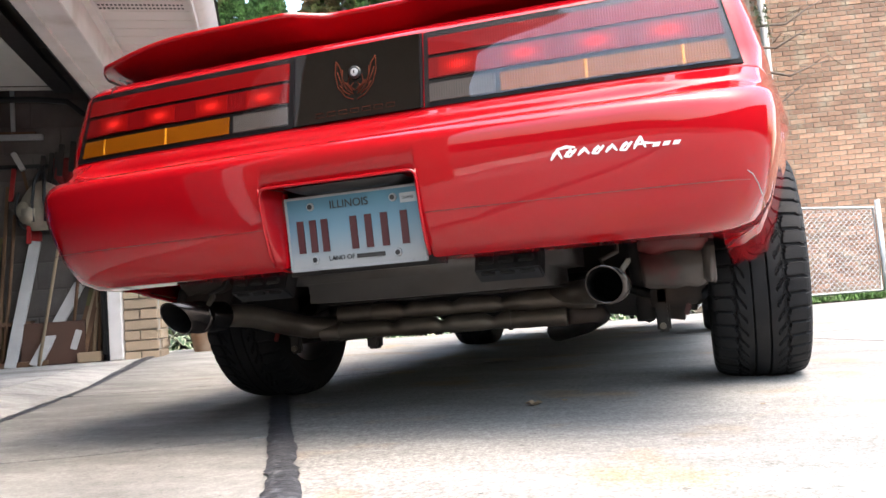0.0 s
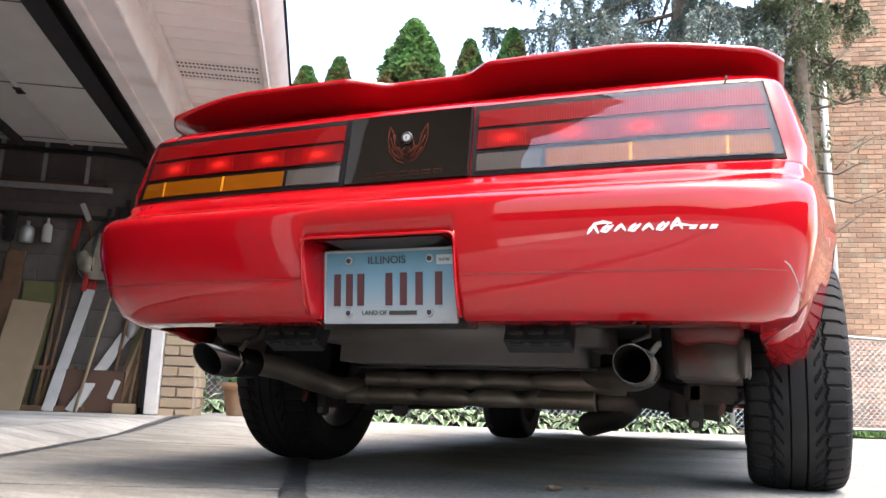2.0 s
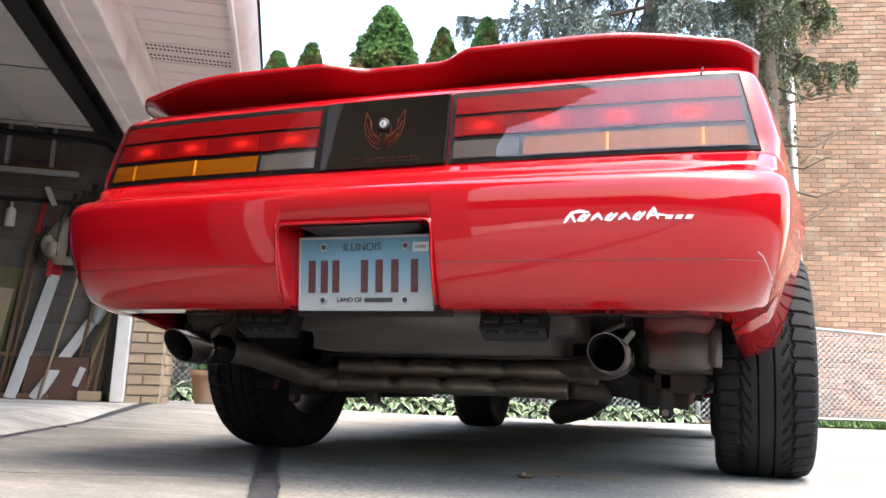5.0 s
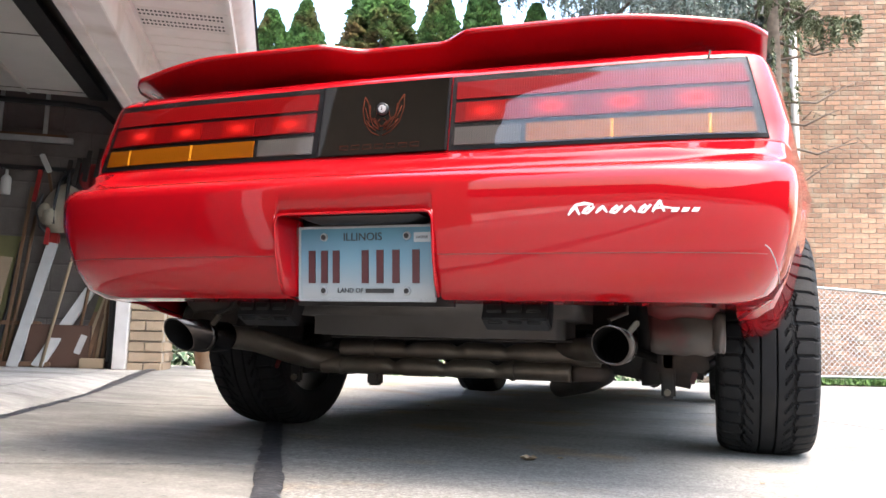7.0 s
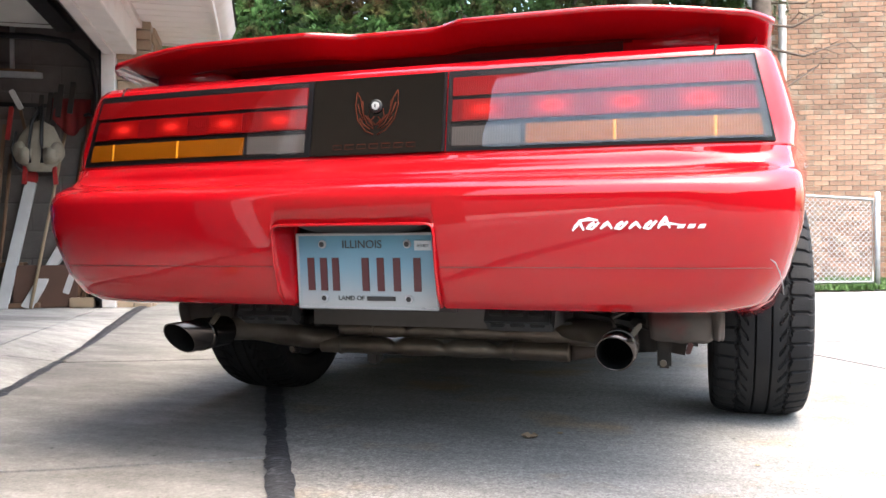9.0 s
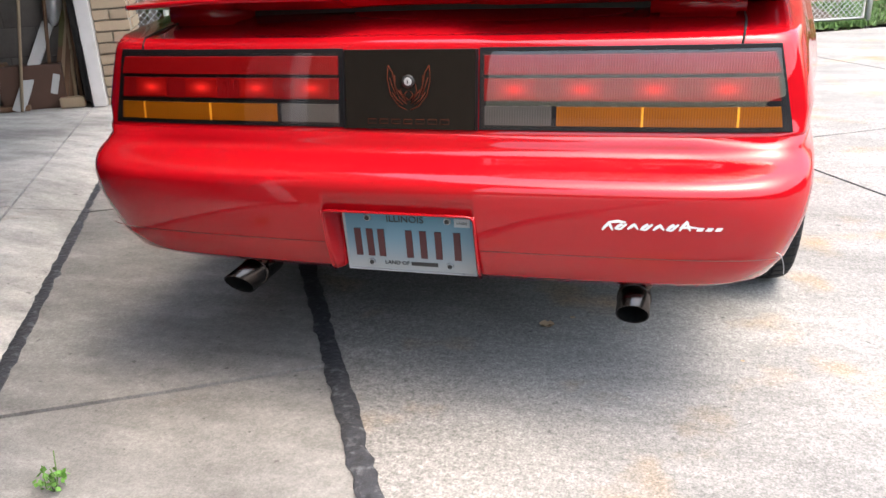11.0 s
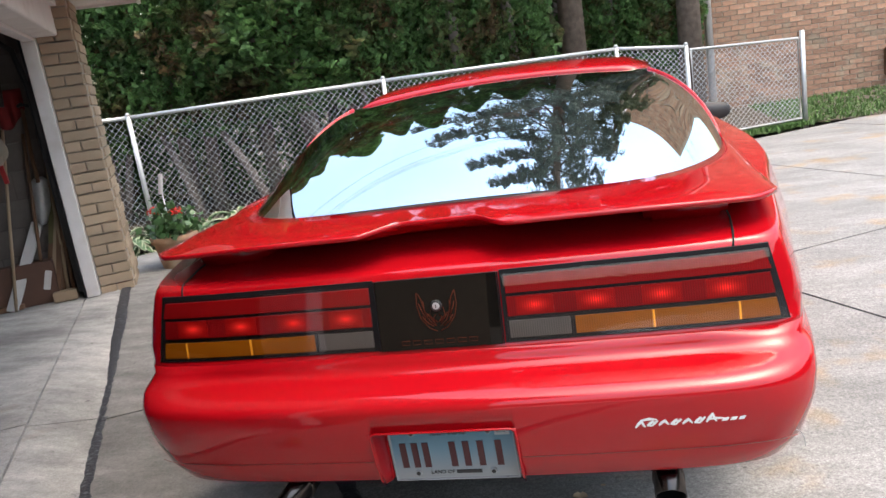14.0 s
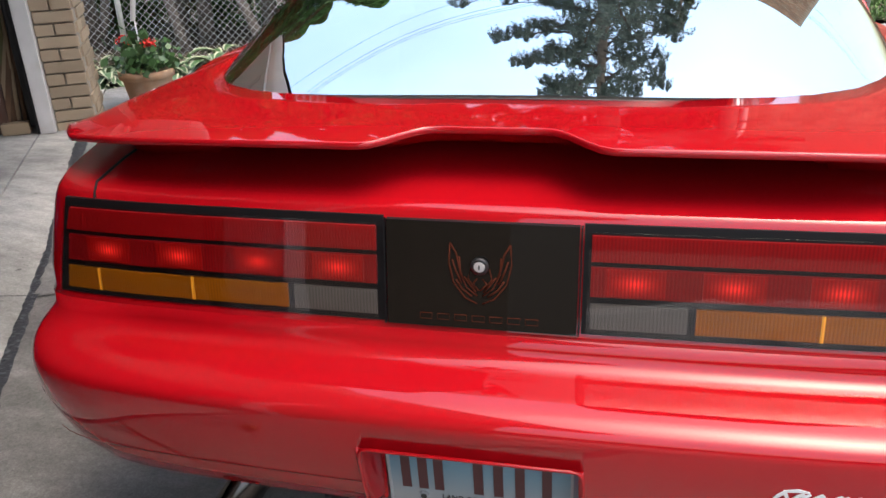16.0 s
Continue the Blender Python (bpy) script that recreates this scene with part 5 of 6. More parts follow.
for s in (-1, 1):
    cpart(tube("shock_absorber", [(s * 0.50, 2.30, 0.18), (s * 0.46, 2.36, 0.62)], 0.026, DARK_METAL))
    cpart(tube("lower_arm", [(s * 0.50, 2.40, 0.19), (s * 0.46, 3.2, 0.20)], 0.022, DARK_METAL))
    b = B()
    box(b, (s * 0.548, 2.22, 0.212), (0.036, 0.02, 0.125))
    br = cpart(part("arm_bracket", b, DARK_METAL, bevel=0.006))
    b = B()
    rod(b, (s * 0.546, 2.205, 0.165), (s * 0.546, 2.195, 0.165), 0.009, 10)
    cpart(part("bracket_bolt", b, PIPE_STEEL), br)
    cpart(tube("sway_bar", [(s * 0.46, 2.28, 0.27), (s * 0.56, 2.27, 0.235), (s * 0.64, 2.27, 0.225), (s * 0.67, 2.33, 0.25)], 0.012, DARK_METAL, seg=8))
    # sagging liner behind the wheel: an upper strip, a lower sheet and a torn edge
    liner = MUDDY if s > 0 else DARK_METAL
    for name_, xa, xb, za, zb, yy in (("liner_strip", 0.522, 0.672, 0.348, 0.402, 1.845), ("rear_well_panel", 0.522, 0.668, 0.270, 0.352, 1.855), ("liner_edge", 0.658, 0.684, 0.277, 0.357, 1.848)):
        v, f = grid_data(lambda p, q: Vector((s * (xa + (xb - xa) * p + 0.012 * (1 - q) * (0.5 - p) * (1 if name_ == "rear_well_panel" else 0)), yy - 0.014 * math.sin(math.pi * q) - 0.010 * math.sin(math.pi * p) + 0.004 * noise.noise(Vector((p * 3, q * 3, xa * 9))), za + (zb - za) * q + 0.007 * (1 - q) * (noise.noise(Vector((p * 4, 1, za * 7))) - 1.2 * (abs(2 * p - 1) ** 3 - 1) * -1))), list(np.linspace(0, 1, 15)), list(np.linspace(0, 1, 9)))
        li_ = mesh_ob(name_, v, f, RED_UNDER if s > 0 and name_ == "liner_strip" else liner, True, label="mud-stained sagging liner" if s > 0 else "")
        lm_ = li_.modifiers.new("thickness", "SOLIDIFY")
        lm_.thickness = 0.004
        cpart(li_)
    b = B()
    box(b, (s * 0.60, 2.06, 0.33), (0.17, 0.30, 0.13))
    cpart(part("well_inner", b, DARK_METAL, bevel=0.02))
    b = B()
    box(b, (s * 0.585, 2.24, 0.245), (0.13, 0.06, 0.055))
    cpart(part("axle_perch", b, DARK_METAL, bevel=0.01))
    b = B()
    box(b, (s * 0.46, 2.42, 0.245), (0.36, 0.26, 0.10), Matrix.Rotation(radians(9 * s), 3, "Y"))
    cpart(part("trailing_arm", b, DARK_METAL, bevel=0.03))
    b = B()
    box(b, (s * 0.612, 2.215, 0.205), (0.014, 0.012, 0.032), Matrix.Rotation(radians(18), 3, "Y"))
    cpart(part("perch_tab", b, RED_UNDER, bevel=0.003))
    b = B()
    box(b, (s * 0.50, AXLE_R, 0.60), (0.20, 0.75, 0.25))
    cpart(part("inner_wheel_house", b, DARK_METAL))
b = B()
box(b, (0, 5.6, 0.42), (1.5, 1.2, 0.30))
cpart(part("engine_bay", b, DARK_METAL))


# ---- fence, house, trees (rough) ----
FP = [(-4.55, 6.39, 1.25), (-4.0, 6.64, 1.235), (-1.76, 7.65, 1.215), (0.54, 8.68, 1.17), (1.28, 9.01, 1.08)]
GATE_END = (2.58, 9.60, 1.0)


def chain_link(name, p, q, z0, z1a, z1b, parent, pitch=0.062, r=0.0033):
    """A woven diamond mesh between two posts."""
    p, q = Vector(p), Vector(q)
    L = (q - p).length
    d = (q - p).normalized()
    nrm = d.cross(Vector((0, 0, 1)))
    vs, fs = [], []
    n = int(L / pitch)
    H = z1a - z0
    rows = int(H / (pitch / 2) / 1.0)
    # each wire zigzags up beside its mirrored neighbour, which closes the diamonds
    for i in range(n):
        for turn in (1, -1):
            pts = []
            for j in range(rows + 1):
                side = j % 2
                c = p + d * ((i + 0.5 + turn * 0.5 * side) * pitch)
                f = (c - p).length / L
                c.z = z0 + (z1a + (z1b - z1a) * f - z0) * j / rows
                c += nrm * (0.002 if side == (turn > 0) else -0.002)
                pts.append(c)
            v_, f_ = tube_data(pts, r, 3)
            o = len(vs)
            vs += v_
            fs += [tuple(o + k for k in f) for f in f_[:-2]]
    return mesh_ob(name, vs, fs, GALV, False, parent)


fence = empty("chain_link_fence", "galvanised chain-link fence along the planting bed", "fence")
for i, (x, y, z) in enumerate(FP):
    b = B()
    rod(b, (x, y, -0.05), (x, y, z + 0.02), 0.024, 12)
    rod(b, (x, y, z + 0.02), (x, y, z + 0.045), 0.028, 12, 0.012)
    part("post", b, GALV, fence, smooth=True)
for p, q in zip(FP, FP[1:]):
    tube("top_rail", [p, q], 0.018, GALV, fence)
    chain_link("chain_link_mesh", (p[0], p[1], 0), (q[0], q[1], 0), 0.04, p[2] - 0.01, q[2] - 0.01, fence)
gate = empty("gate", "galvanised chain-link gate standing closed", "gate")
p, q = FP[-1], GATE_END
off = Vector((0.05, 0.022, 0))
g0, g1 = Vector((p[0], p[1], 0)) + off, Vector((q[0], q[1], 0)) - off
tube("gate_frame", [g0 + Vector((0, 0, 0.08)), g0 + Vector((0, 0, 1.04)), g1 + Vector((0, 0, 0.98)), g1 + Vector((0, 0, 0.08)), g0 + Vector((0, 0, 0.08))], 0.017, GALV, gate)
chain_link("chain_link_mesh", g0, g1, 0.09, 1.03, 0.97, gate)
b = B()
rod(b, (q[0], q[1], -0.05), (q[0], q[1], 1.06), 0.028, 12)
part("latch_post", b, GALV, gate, smooth=True)

house = empty("brick_house", "tall brown-red brick house with white downpipe", "house")
HROT = Matrix.Rotation(math.atan2(0.2, 1.0), 3, "Z")
HO = Vector((1.75, 12.27, 0))


def H(u_, d_, z):
    return HO + HROT @ Vector((u_, d_, z))


b = B()
box(b, H(1.78, 2.6, 3.66), (3.56, 5, 7.42), HROT)
part("wall", b, MORTAR, house)
tube("downpipe", [H(0.16, -0.04, 0.1), H(0.16, -0.04, 7.4)], 0.056, WHITE_PAINT, house, "white painted downpipe", 10)
vs, fs = [], []
CH = 0.0733
near_bricks = []
for r in range(102):
    for c in range(26):
        u0 = c * 0.213 + (0.106 if r % 2 else 0)
        z0 = -0.12 + r * CH
        if u0 > 3.36:
            continue
        if 17 <= r < 34 and 2 <= c < 20:
            near_bricks.append((u0, z0))
            continue
        o = len(vs)
        e = random.uniform(0.006, 0.012)
        for uu, dd, zz in ((u0, 0.08, z0), (u0 + 0.203, 0.08, z0), (u0 + 0.203, 0.08, z0 + 0.063), (u0, 0.08, z0 + 0.063)):
            vs.append(H(uu, dd + 0.02, zz))
        for uu, zz in ((u0 + 0.003, z0 + 0.003), (u0 + 0.2, z0 + 0.003), (u0 + 0.2, z0 + 0.06), (u0 + 0.003, z0 + 0.06)):
            vs.append(H(uu, 0.10 - e, zz))
        fs += [(o + 4, o + 5, o + 6, o + 7), (o, o + 1, o + 5, o + 4), (o + 1, o + 2, o + 6, o + 5), (o + 2, o + 3, o + 7, o + 6), (o + 3, o, o + 4, o + 7)]
tagged(mesh_ob("brickwork", vs, fs, RED_BRICK, False, house), kind="stuff")

tagged(mesh_ob("lawn", *grid_data(lambda p, q: Vector((p, q, 0.0)), np.linspace(2.0, 20, 10), np.linspace(9.7, 13, 6)), SOIL), "soil under the grass strip", "lawn", kind="structure")


def leaf_cloud(points, size, rnd, up=0.3, shape=(1.0, 2.0)):
    """Many small leaf quads at points, each turned at random."""
    n = len(points)
    P_ = np.array(points)
    a = rnd.normal(size=(n, 3))
    a[:, 2] += up
    a /= np.linalg.norm(a, axis=1)[:, None]
    b_ = rnd.normal(size=(n, 3))
    b_ -= (b_ * a).sum(1)[:, None] * a
    b_ /= np.linalg.norm(b_, axis=1)[:, None]
    s = size * rnd.uniform(0.6, 1.4, n)[:, None]
    A, Bv = a * s * shape[1], b_ * s * shape[0]
    V = np.stack([P_ - A * 0.2, P_ + Bv + A * 0.4, P_ + A, P_ - Bv + A * 0.4], 1).reshape(-1, 3)
    F = np.arange(4 * n).reshape(-1, 4)
    return V, F


def arborvitae(seed, height, radius, low=0.04):
    rnd = np.random.RandomState(seed)
    e = empty("arborvitae", "dense green columnar arborvitae behind the fence", "tree", group="arborvitae row")
    tube("trunk", [(0.12, 0, 0), (0.03, 0.02, height * 0.5), (0, 0, height * 0.93)], [0.085, 0.06, 0.015], TRUNK_GREY, e, seg=8)
    # flat fan sprays, each of a dozen narrow scales, set on a lumpy column
    V, F = [], []
    for c in range(7600):
        h = rnd.uniform(low, 1.0)
        prof = radius * (1 - (max(0, h - 0.3) / 0.7) ** 1.9) ** 0.85 * (0.75 + 0.25 * min(1, h * 4))
        w = rnd.uniform(0, 2 * math.pi)
        lump = 0.84 + 0.40 * noise.noise(Vector((math.cos(w) * 2.2, math.sin(w) * 2.2, h * height * 1.5 + seed * 7))) + 0.16 * noise.noise(Vector((math.cos(w) * 6, math.sin(w) * 6, h * height * 5 + seed)))
        rr = prof * lump * rnd.uniform(0.74, 1.06)
        at = np.array((rr * math.cos(w), rr * math.sin(w), h * height))
        out = np.array((math.cos(w), math.sin(w), rnd.uniform(0.1, 1.1))) + rnd.normal(0, 0.3, 3)
        out /= np.linalg.norm(out)
        flat = np.cross(out, rnd.normal(size=3))
        flat /= np.linalg.norm(flat)
        nrm = np.cross(out, flat)
        size = rnd.uniform(0.045, 0.085)
        for j in range(9):
            g = (j - 4) * 0.34
            ax = out * math.cos(g) + flat * math.sin(g) + nrm * rnd.normal(0, 0.18)
            sd = flat * math.cos(g) - out * math.sin(g)
            L = size * (1 - 0.06 * abs(j - 4)) * rnd.uniform(0.75, 1.15)
            o = len(V)
            V += [at + ax * L * 0.1, at + ax * L * 0.65 + sd * L * 0.24, at + ax * L, at + ax * L * 0.65 - sd * L * 0.24]
            F.append((o, o + 1, o + 2, o + 3))
    mesh_ob("crown", V, F, ARBOR, False, e)
    return e


ROW = [(-5.3, 7.9, 4.1), (-4.45, 8.25, 4.38), (-4.05, 8.38, 4.50), (-3.60, 8.75, 4.2), (-3.12, 8.62, 4.98), (-2.46, 8.9, 4.76), (-1.95, 9.12, 4.95), (-1.35, 9.4, 4.6), (-0.7, 9.75, 4.4), (-6.0, 7.6, 4.2), (-6.2, 9.0, 3.6), (-5.2, 9.5, 3.7), (-4.2, 9.9, 3.8), (-3.2, 10.3, 3.9), (-2.2, 10.8, 4.0), (-1.2, 11.2, 3.6), (0.2, 11.6, 3.9), (0.55, 11.2, 4.6), (1.05, 11.6, 4.4), (-0.2, 10.9, 4.7), (0.9, 12.3, 5.4)]
protos = [arborvitae(11, 4.6, 0.62, 0.20), arborvitae(12, 4.6, 0.70, 0.22), arborvitae(13, 4.6, 0.75, 0.01)]
for k, (x, y, h) in enumerate(ROW):
    m = Matrix.Translation((x, y, 0)) @ Matrix.Rotation(k * 1.7, 4, "Z")
    which = 2 if k > 9 else k % 2
    if k in (0, 1, 10):
        t_ = protos[which]
        t_.matrix_basis = m
    else:
        t_ = copy_thing(protos[which], m)
    wide = 1.5 if k == 4 else 1.0
    t_.scale = (wide, wide, h / 4.6)


def spruce(x, y, height, base, spread, seed, needles):
    rnd = np.random.RandomState(seed)
    e = empty("spruce", "tall spruce with drooping boughs and bare lower twigs", "tree", (x, y, 0))
    tube("trunk", [(0, 0, -0.1), (0.02, 0.0, height * 0.4), (0, 0.0, height)], [0.17, 0.12, 0.02], BARK, e, "grey-brown bark trunk", seg=10)
    V, F = [], []

    def bottle(p0, p1, r, count):
        """A twig set all round with needle tufts that lie along it."""
        ax = p1 - p0
        L = ax.length
        ax = ax / L
        for q in range(count):
            f = rnd.uniform(0, 1)
            c = p0.lerp(p1, f)
            d_ = Vector(rnd.normal(size=3))
            d_ -= ax * d_.dot(ax)
            d_.normalize()
            tip = (d_ + ax * rnd.uniform(0.5, 1.3)).normalized() * r * rnd.uniform(0.7, 1.25) * (1 - 0.35 * f)
            sd = tip.cross(Vector(rnd.normal(size=3))).normalized() * r * 0.13
            o = len(V)
            V.extend([c, c + tip * 0.5 + sd, c + tip, c + tip * 0.5 - sd])
            F.append((o, o + 1, o + 2, o + 3))

    nb = int(8.8 * (height - base))
    for k in range(nb):
        h = base + (height - base) * (k / nb) ** 1.1
        L = spread * (1 - (h - base) / (height - base)) ** 1.35 * rnd.uniform(0.7, 1.15) + 0.2
        w = k * 2.4 + rnd.uniform(-0.3, 0.3)
        d = Vector((math.cos(w), math.sin(w), 0))
        # the side towards the house has lost its lower boughs
        if d.x > 0.2 and h < base + 3.0:
            L *= 0.62
        line = [Vector((0, 0, h)) + d * (L * t) + Vector((0, 0, -0.42 * L * t + 0.26 * L * t * t * t)) for t in np.linspace(0, 1, 8)]
        v_, f_ = tube_data(line, [0.03 * (1 - t * 0.8) + 0.004 for t in np.linspace(0, 1, 8)], 5)
        mesh_ob("limb", v_, f_, BARK, True, e)
        side = d.cross(Vector((0, 0, 1)))
        for c in range(int(15 * L) + 4):
            t = min(1.0, 0.25 + 0.78 * rnd.uniform(0, 1) ** 0.8)
            i = min(int(t * 7), 6)
            p0 = line[i].lerp(line[i + 1], min(1.0, t * 7 - i))
            reach = 0.30 * L * (1.1 - t * 0.8) * rnd.uniform(0.4, 1.0) * (1 if c % 2 else -1)
            mid = p0 + side * reach + d * abs(reach) * 0.5 + Vector((0, 0, -abs(reach) * 0.35))
            bottle(p0, mid, 0.075, 36)
            # twigs hanging from the side shoot
            for q in (0.45, 0.8, 1.0):
                s_ = p0.lerp(mid, q)
                bottle(s_, s_ + Vector((rnd.normal(0, 0.04), rnd.normal(0, 0.04), -rnd.uniform(0.16, 0.42))), 0.062, 38)
    mesh_ob("crown", V, F, needles, False, e)
    return e


spruce(0.05, 10.1, 17.0, 4.3, 2.7, 5, SPRUCE)
dull = spruce(1.49, 10.74, 8.4, 4.9, 1.5, 8, SPRUCE_DULL)
# dead lower twigs that reach out past the downpipe
rt = np.random.RandomState(4)
for z0, end in ((3.0, (2.58, 11.23, 3.09)), (3.55, (2.59, 11.23, 3.91)), (4.1, (2.63, 11.25, 4.67)), (4.6, (1.84, 10.9, 5.09)), (2.5, (2.2, 10.9, 2.75)), (3.3, (2.25, 10.6, 3.35)), (4.4, (2.5, 10.8, 4.2)), (3.8, (0.7, 10.4, 3.9)), (4.5, (2.3, 11.3, 5.3))):
    a_, e_ = Vector((0, 0, z0)), Vector(end) - Vector((1.49, 10.74, 0))
    sag = Vector((0, 0, -0.12))
    m_ = a_.lerp(e_, 0.5) + sag + Vector(rt.normal(0, 0.03, 3))
    tw = tube("dead_twig", [a_, a_.lerp(e_, 0.25) + sag * 0.6, m_, a_.lerp(e_, 0.78) + sag * 0.4, e_], [0.022, 0.018, 0.015, 0.010, 0.005], BARK, dull, "bare dead twig", 6)
    for f in (0.45, 0.62, 0.8):
        s_ = a_.lerp(e_, f) + sag * (1 - f)
        tube("twiglet", [s_, s_ + (e_ - a_) * 0.14 + Vector(rt.normal(0, 0.05, 3)), s_ + (e_ - a_) * 0.26 + Vector(rt.normal(0, 0.09, 3))], [0.007, 0.005, 0.003], BARK, tw, "", 5)

# leaning bare trunks in the gloom behind the fence
for top, foot in (((-4.62, 8.0, 1.35), (-4.22, 8.0, -0.05)), ((-3.98, 8.05, 1.3), (-3.36, 8.05, -0.05)), ((-4.9, 8.0, 1.05), (-5.27, 8.0, -0.05)), ((-2.3, 8.6, 1.2), (-2.05, 8.6, -0.05)), ((-2.9, 8.4, 1.3), (-2.75, 8.4, -0.05))):
    a_, e_ = Vector(foot), Vector(top)
    tagged(tube("bare_trunk", [a_, a_.lerp(e_, 0.35) + Vector((0.03, 0, 0)), a_.lerp(e_, 0.7), e_], [0.065, 0.050, 0.040, 0.028], TRUNK_GREY, seg=9), "leaning pale grey bare trunk behind the fence", "trunk", "bare trunks")

rt = np.random.RandomState(9)
V, F = [], []
for k in range(46):
    w = rt.uniform(0, 2 * math.pi)
    rr = rt.uniform(0.15, 0.75)
    c = Vector((rr * math.cos(w), rr * math.sin(w), rt.uniform(3.7, 5.6)))
    if c.x > 0.35:
        c.x = 0.35 - rt.uniform(0, 0.5)
    drop = Vector((rt.normal(0, 0.06), rt.normal(0, 0.06), -rt.uniform(0.25, 0.55)))
    for q in range(70):
        f = rt.uniform(0, 1)
        d_ = Vector(rt.normal(size=3))
        tip = (d_.normalized() * 0.7 + drop.normalized()).normalized() * 0.07 * rt.uniform(0.7, 1.2)
        sd = tip.cross(Vector(rt.normal(size=3))).normalized() * 0.009
        p_ = c + drop * f
        o = len(V)
        V += [p_, p_ + tip * 0.5 + sd, p_ + tip, p_ + tip * 0.5 - sd]
        F.append((o, o + 1, o + 2, o + 3))
mesh_ob("hanging_bough", V, F, SPRUCE_DULL, False, dull, "drooping dull green boughs near the trunk")


# ---- garage contents ----
def lean(name, p, q, w, t, material, label, category, group=""):
    """A board that leans: from p to q in the garage's axes (a, b, z), w wide along the wall and t thick."""
    P_, Q_ = G(*p), G(*q)
    d = (Q_ - P_).normalized()
    xax = (GU - d * GU.dot(d)).normalized()
    yax = d.cross(xax)
    m = Matrix((xax, yax, d)).transposed()
    b_ = B()
    box(b_, (P_ + Q_) / 2, (w, t, (Q_ - P_).length), m)
    return tagged(part(name, b_, material, bevel=min(t, w) * 0.12), label, category, group)


lean("plywood_sheet", (-1.30, -0.17, FLOOR), (-1.235, 0.02, 0.84), 0.27, 0.018, WOOD_PALE, "pale plywood sheet leaning against the garage wall", "board")
lean("olive_board", (-1.20, -0.05, FLOOR), (-1.18, 0.04, 0.99), 0.26, 0.016, OLIVE, "olive-brown board behind the plywood", "board")
lean("brown_plank", (-1.42, -0.02, FLOOR), (-1.40, 0.045, 1.22), 0.13, 0.02, WOOD_BROWN, "tall brown plank leaning against the wall", "plank")
lean("white_board", (-0.985, -0.16, FLOOR), (-0.845, 0.03, 0.95), 0.075, 0.03, WHITE_BOARD, "white painted board with red tip leaning on the wall", "board")
lean("white_plank", (-0.83, -0.16, FLOOR), (-0.555, 0.02, 0.62), 0.075, 0.03, WHITE_BOARD, "short white plank leaning at a slant", "plank")
st = tagged(tube("wooden_stick", [G(-0.80, -0.17, FLOOR), G(-0.70, -0.05, 0.75), G(-0.60, 0.035, 1.40)], 0.011, WOOD_PALE, seg=8), "thin pale wooden stick leaning on the wall", "stick")
for k, (a0, a1, h, m_) in enumerate(((-0.44, -0.37, 0.80, WOOD_BROWN), (-0.48, -0.40, 0.72, WOOD_PALE), (-0.40, -0.35, 0.90, WOOD_BROWN), (-0.52, -0.45, 0.64, WOOD_BROWN), (-0.50, -0.43, 0.77, OLIVE))):
    lean("wood_strip", (a0 - 0.09, -0.10 + 0.02 * k, FLOOR), (a1, 0.03, h), 0.035, 0.022, m_, "narrow offcut of wood stacked against the wall", "wood strip", "wood strips by the door")
tip_ = B()
box(tip_, G(-0.84, 0.03, 0.985), (0.08, 0.035, 0.08), GROT)
tagged(part("garden_trowel", tip_, RED_PLASTIC, bevel=0.01), "red plastic trowel grip hanging on the wall", "trowel")
b = B()
box(b, G(-0.72, -0.05, FLOOR + 0.15), (0.42, 0.12, 0.30), GROT)
tagged(part("cardboard_box", b, CARDBOARD, bevel=0.006), "brown cardboard box flat against the wall", "box")
b = B()
box(b, G(-1.75, -0.12, FLOOR + 0.20), (0.55, 0.3, 0.40), GROT)
tagged(part("cardboard_box", b, CARDBOARD, bevel=0.006), "large brown cardboard box on the garage floor", "box")
b = B()
box(b, G(-0.47, -0.13, FLOOR + 0.035), (0.16, 0.09, 0.07), GROT)
tagged(part("wood_block", b, WOOD_PALE, bevel=0.005), "small pale wood block on the floor", "block")
b = B()
box(b, G(-1.10, -0.12, FLOOR + 0.02), (0.7, 0.08, 0.035), GROT)
tagged(part("floor_batten", b, WOOD_BROWN, bevel=0.004), "brown batten lying along the wall", "batten")
b = B()
box(b, G(-1.02, -0.02, 0.36), (0.30, 0.10, 0.03), GROT)
tagged(part("small_shelf", b, WOOD_BROWN, bevel=0.003), "reddish-brown shelf board against the wall", "shelf")
# shovel hung by its grip, blade down
shovel = empty("shovel", "grey steel shovel hanging blade down on the garage wall", "shovel")
vs, fs = grid_data(lambda p, q: G(-0.495 + 0.05 * (q - 0.5) + 0.062 * p * (1 - max(0.45 - q, 0) ** 2 * 3.2) * (1 - max(q - 0.9, 0) * 6), 0.015 - 0.03 * (1 - p * p), 0.60 + 0.34 * q), list(np.linspace(-1, 1, 11)), list(np.linspace(0, 1, 13)))
bl = mesh_ob("blade", vs, fs, GALV, True, shovel)
so = bl.modifiers.new("thickness", "SOLIDIFY")
so.thickness = 0.004
tube("handle", [G(-0.475, -0.01, 0.90), G(-0.475, 0.0, 1.08), G(-0.46, 0.025, 1.42)], 0.014, WOOD_BROWN, shovel)
tube("grip", [G(-0.51, 0.02, 1.43), G(-0.46, 0.02, 1.45), G(-0.41, 0.02, 1.43)], 0.013, DARK_PLASTIC, shovel, "", 8)
lean("thin_lath", (-1.08, -0.10, FLOOR), (-1.02, 0.04, 1.36), 0.022, 0.014, WOOD_BROWN, "thin reddish-brown lath leaning on the wall", "lath")
b = B()
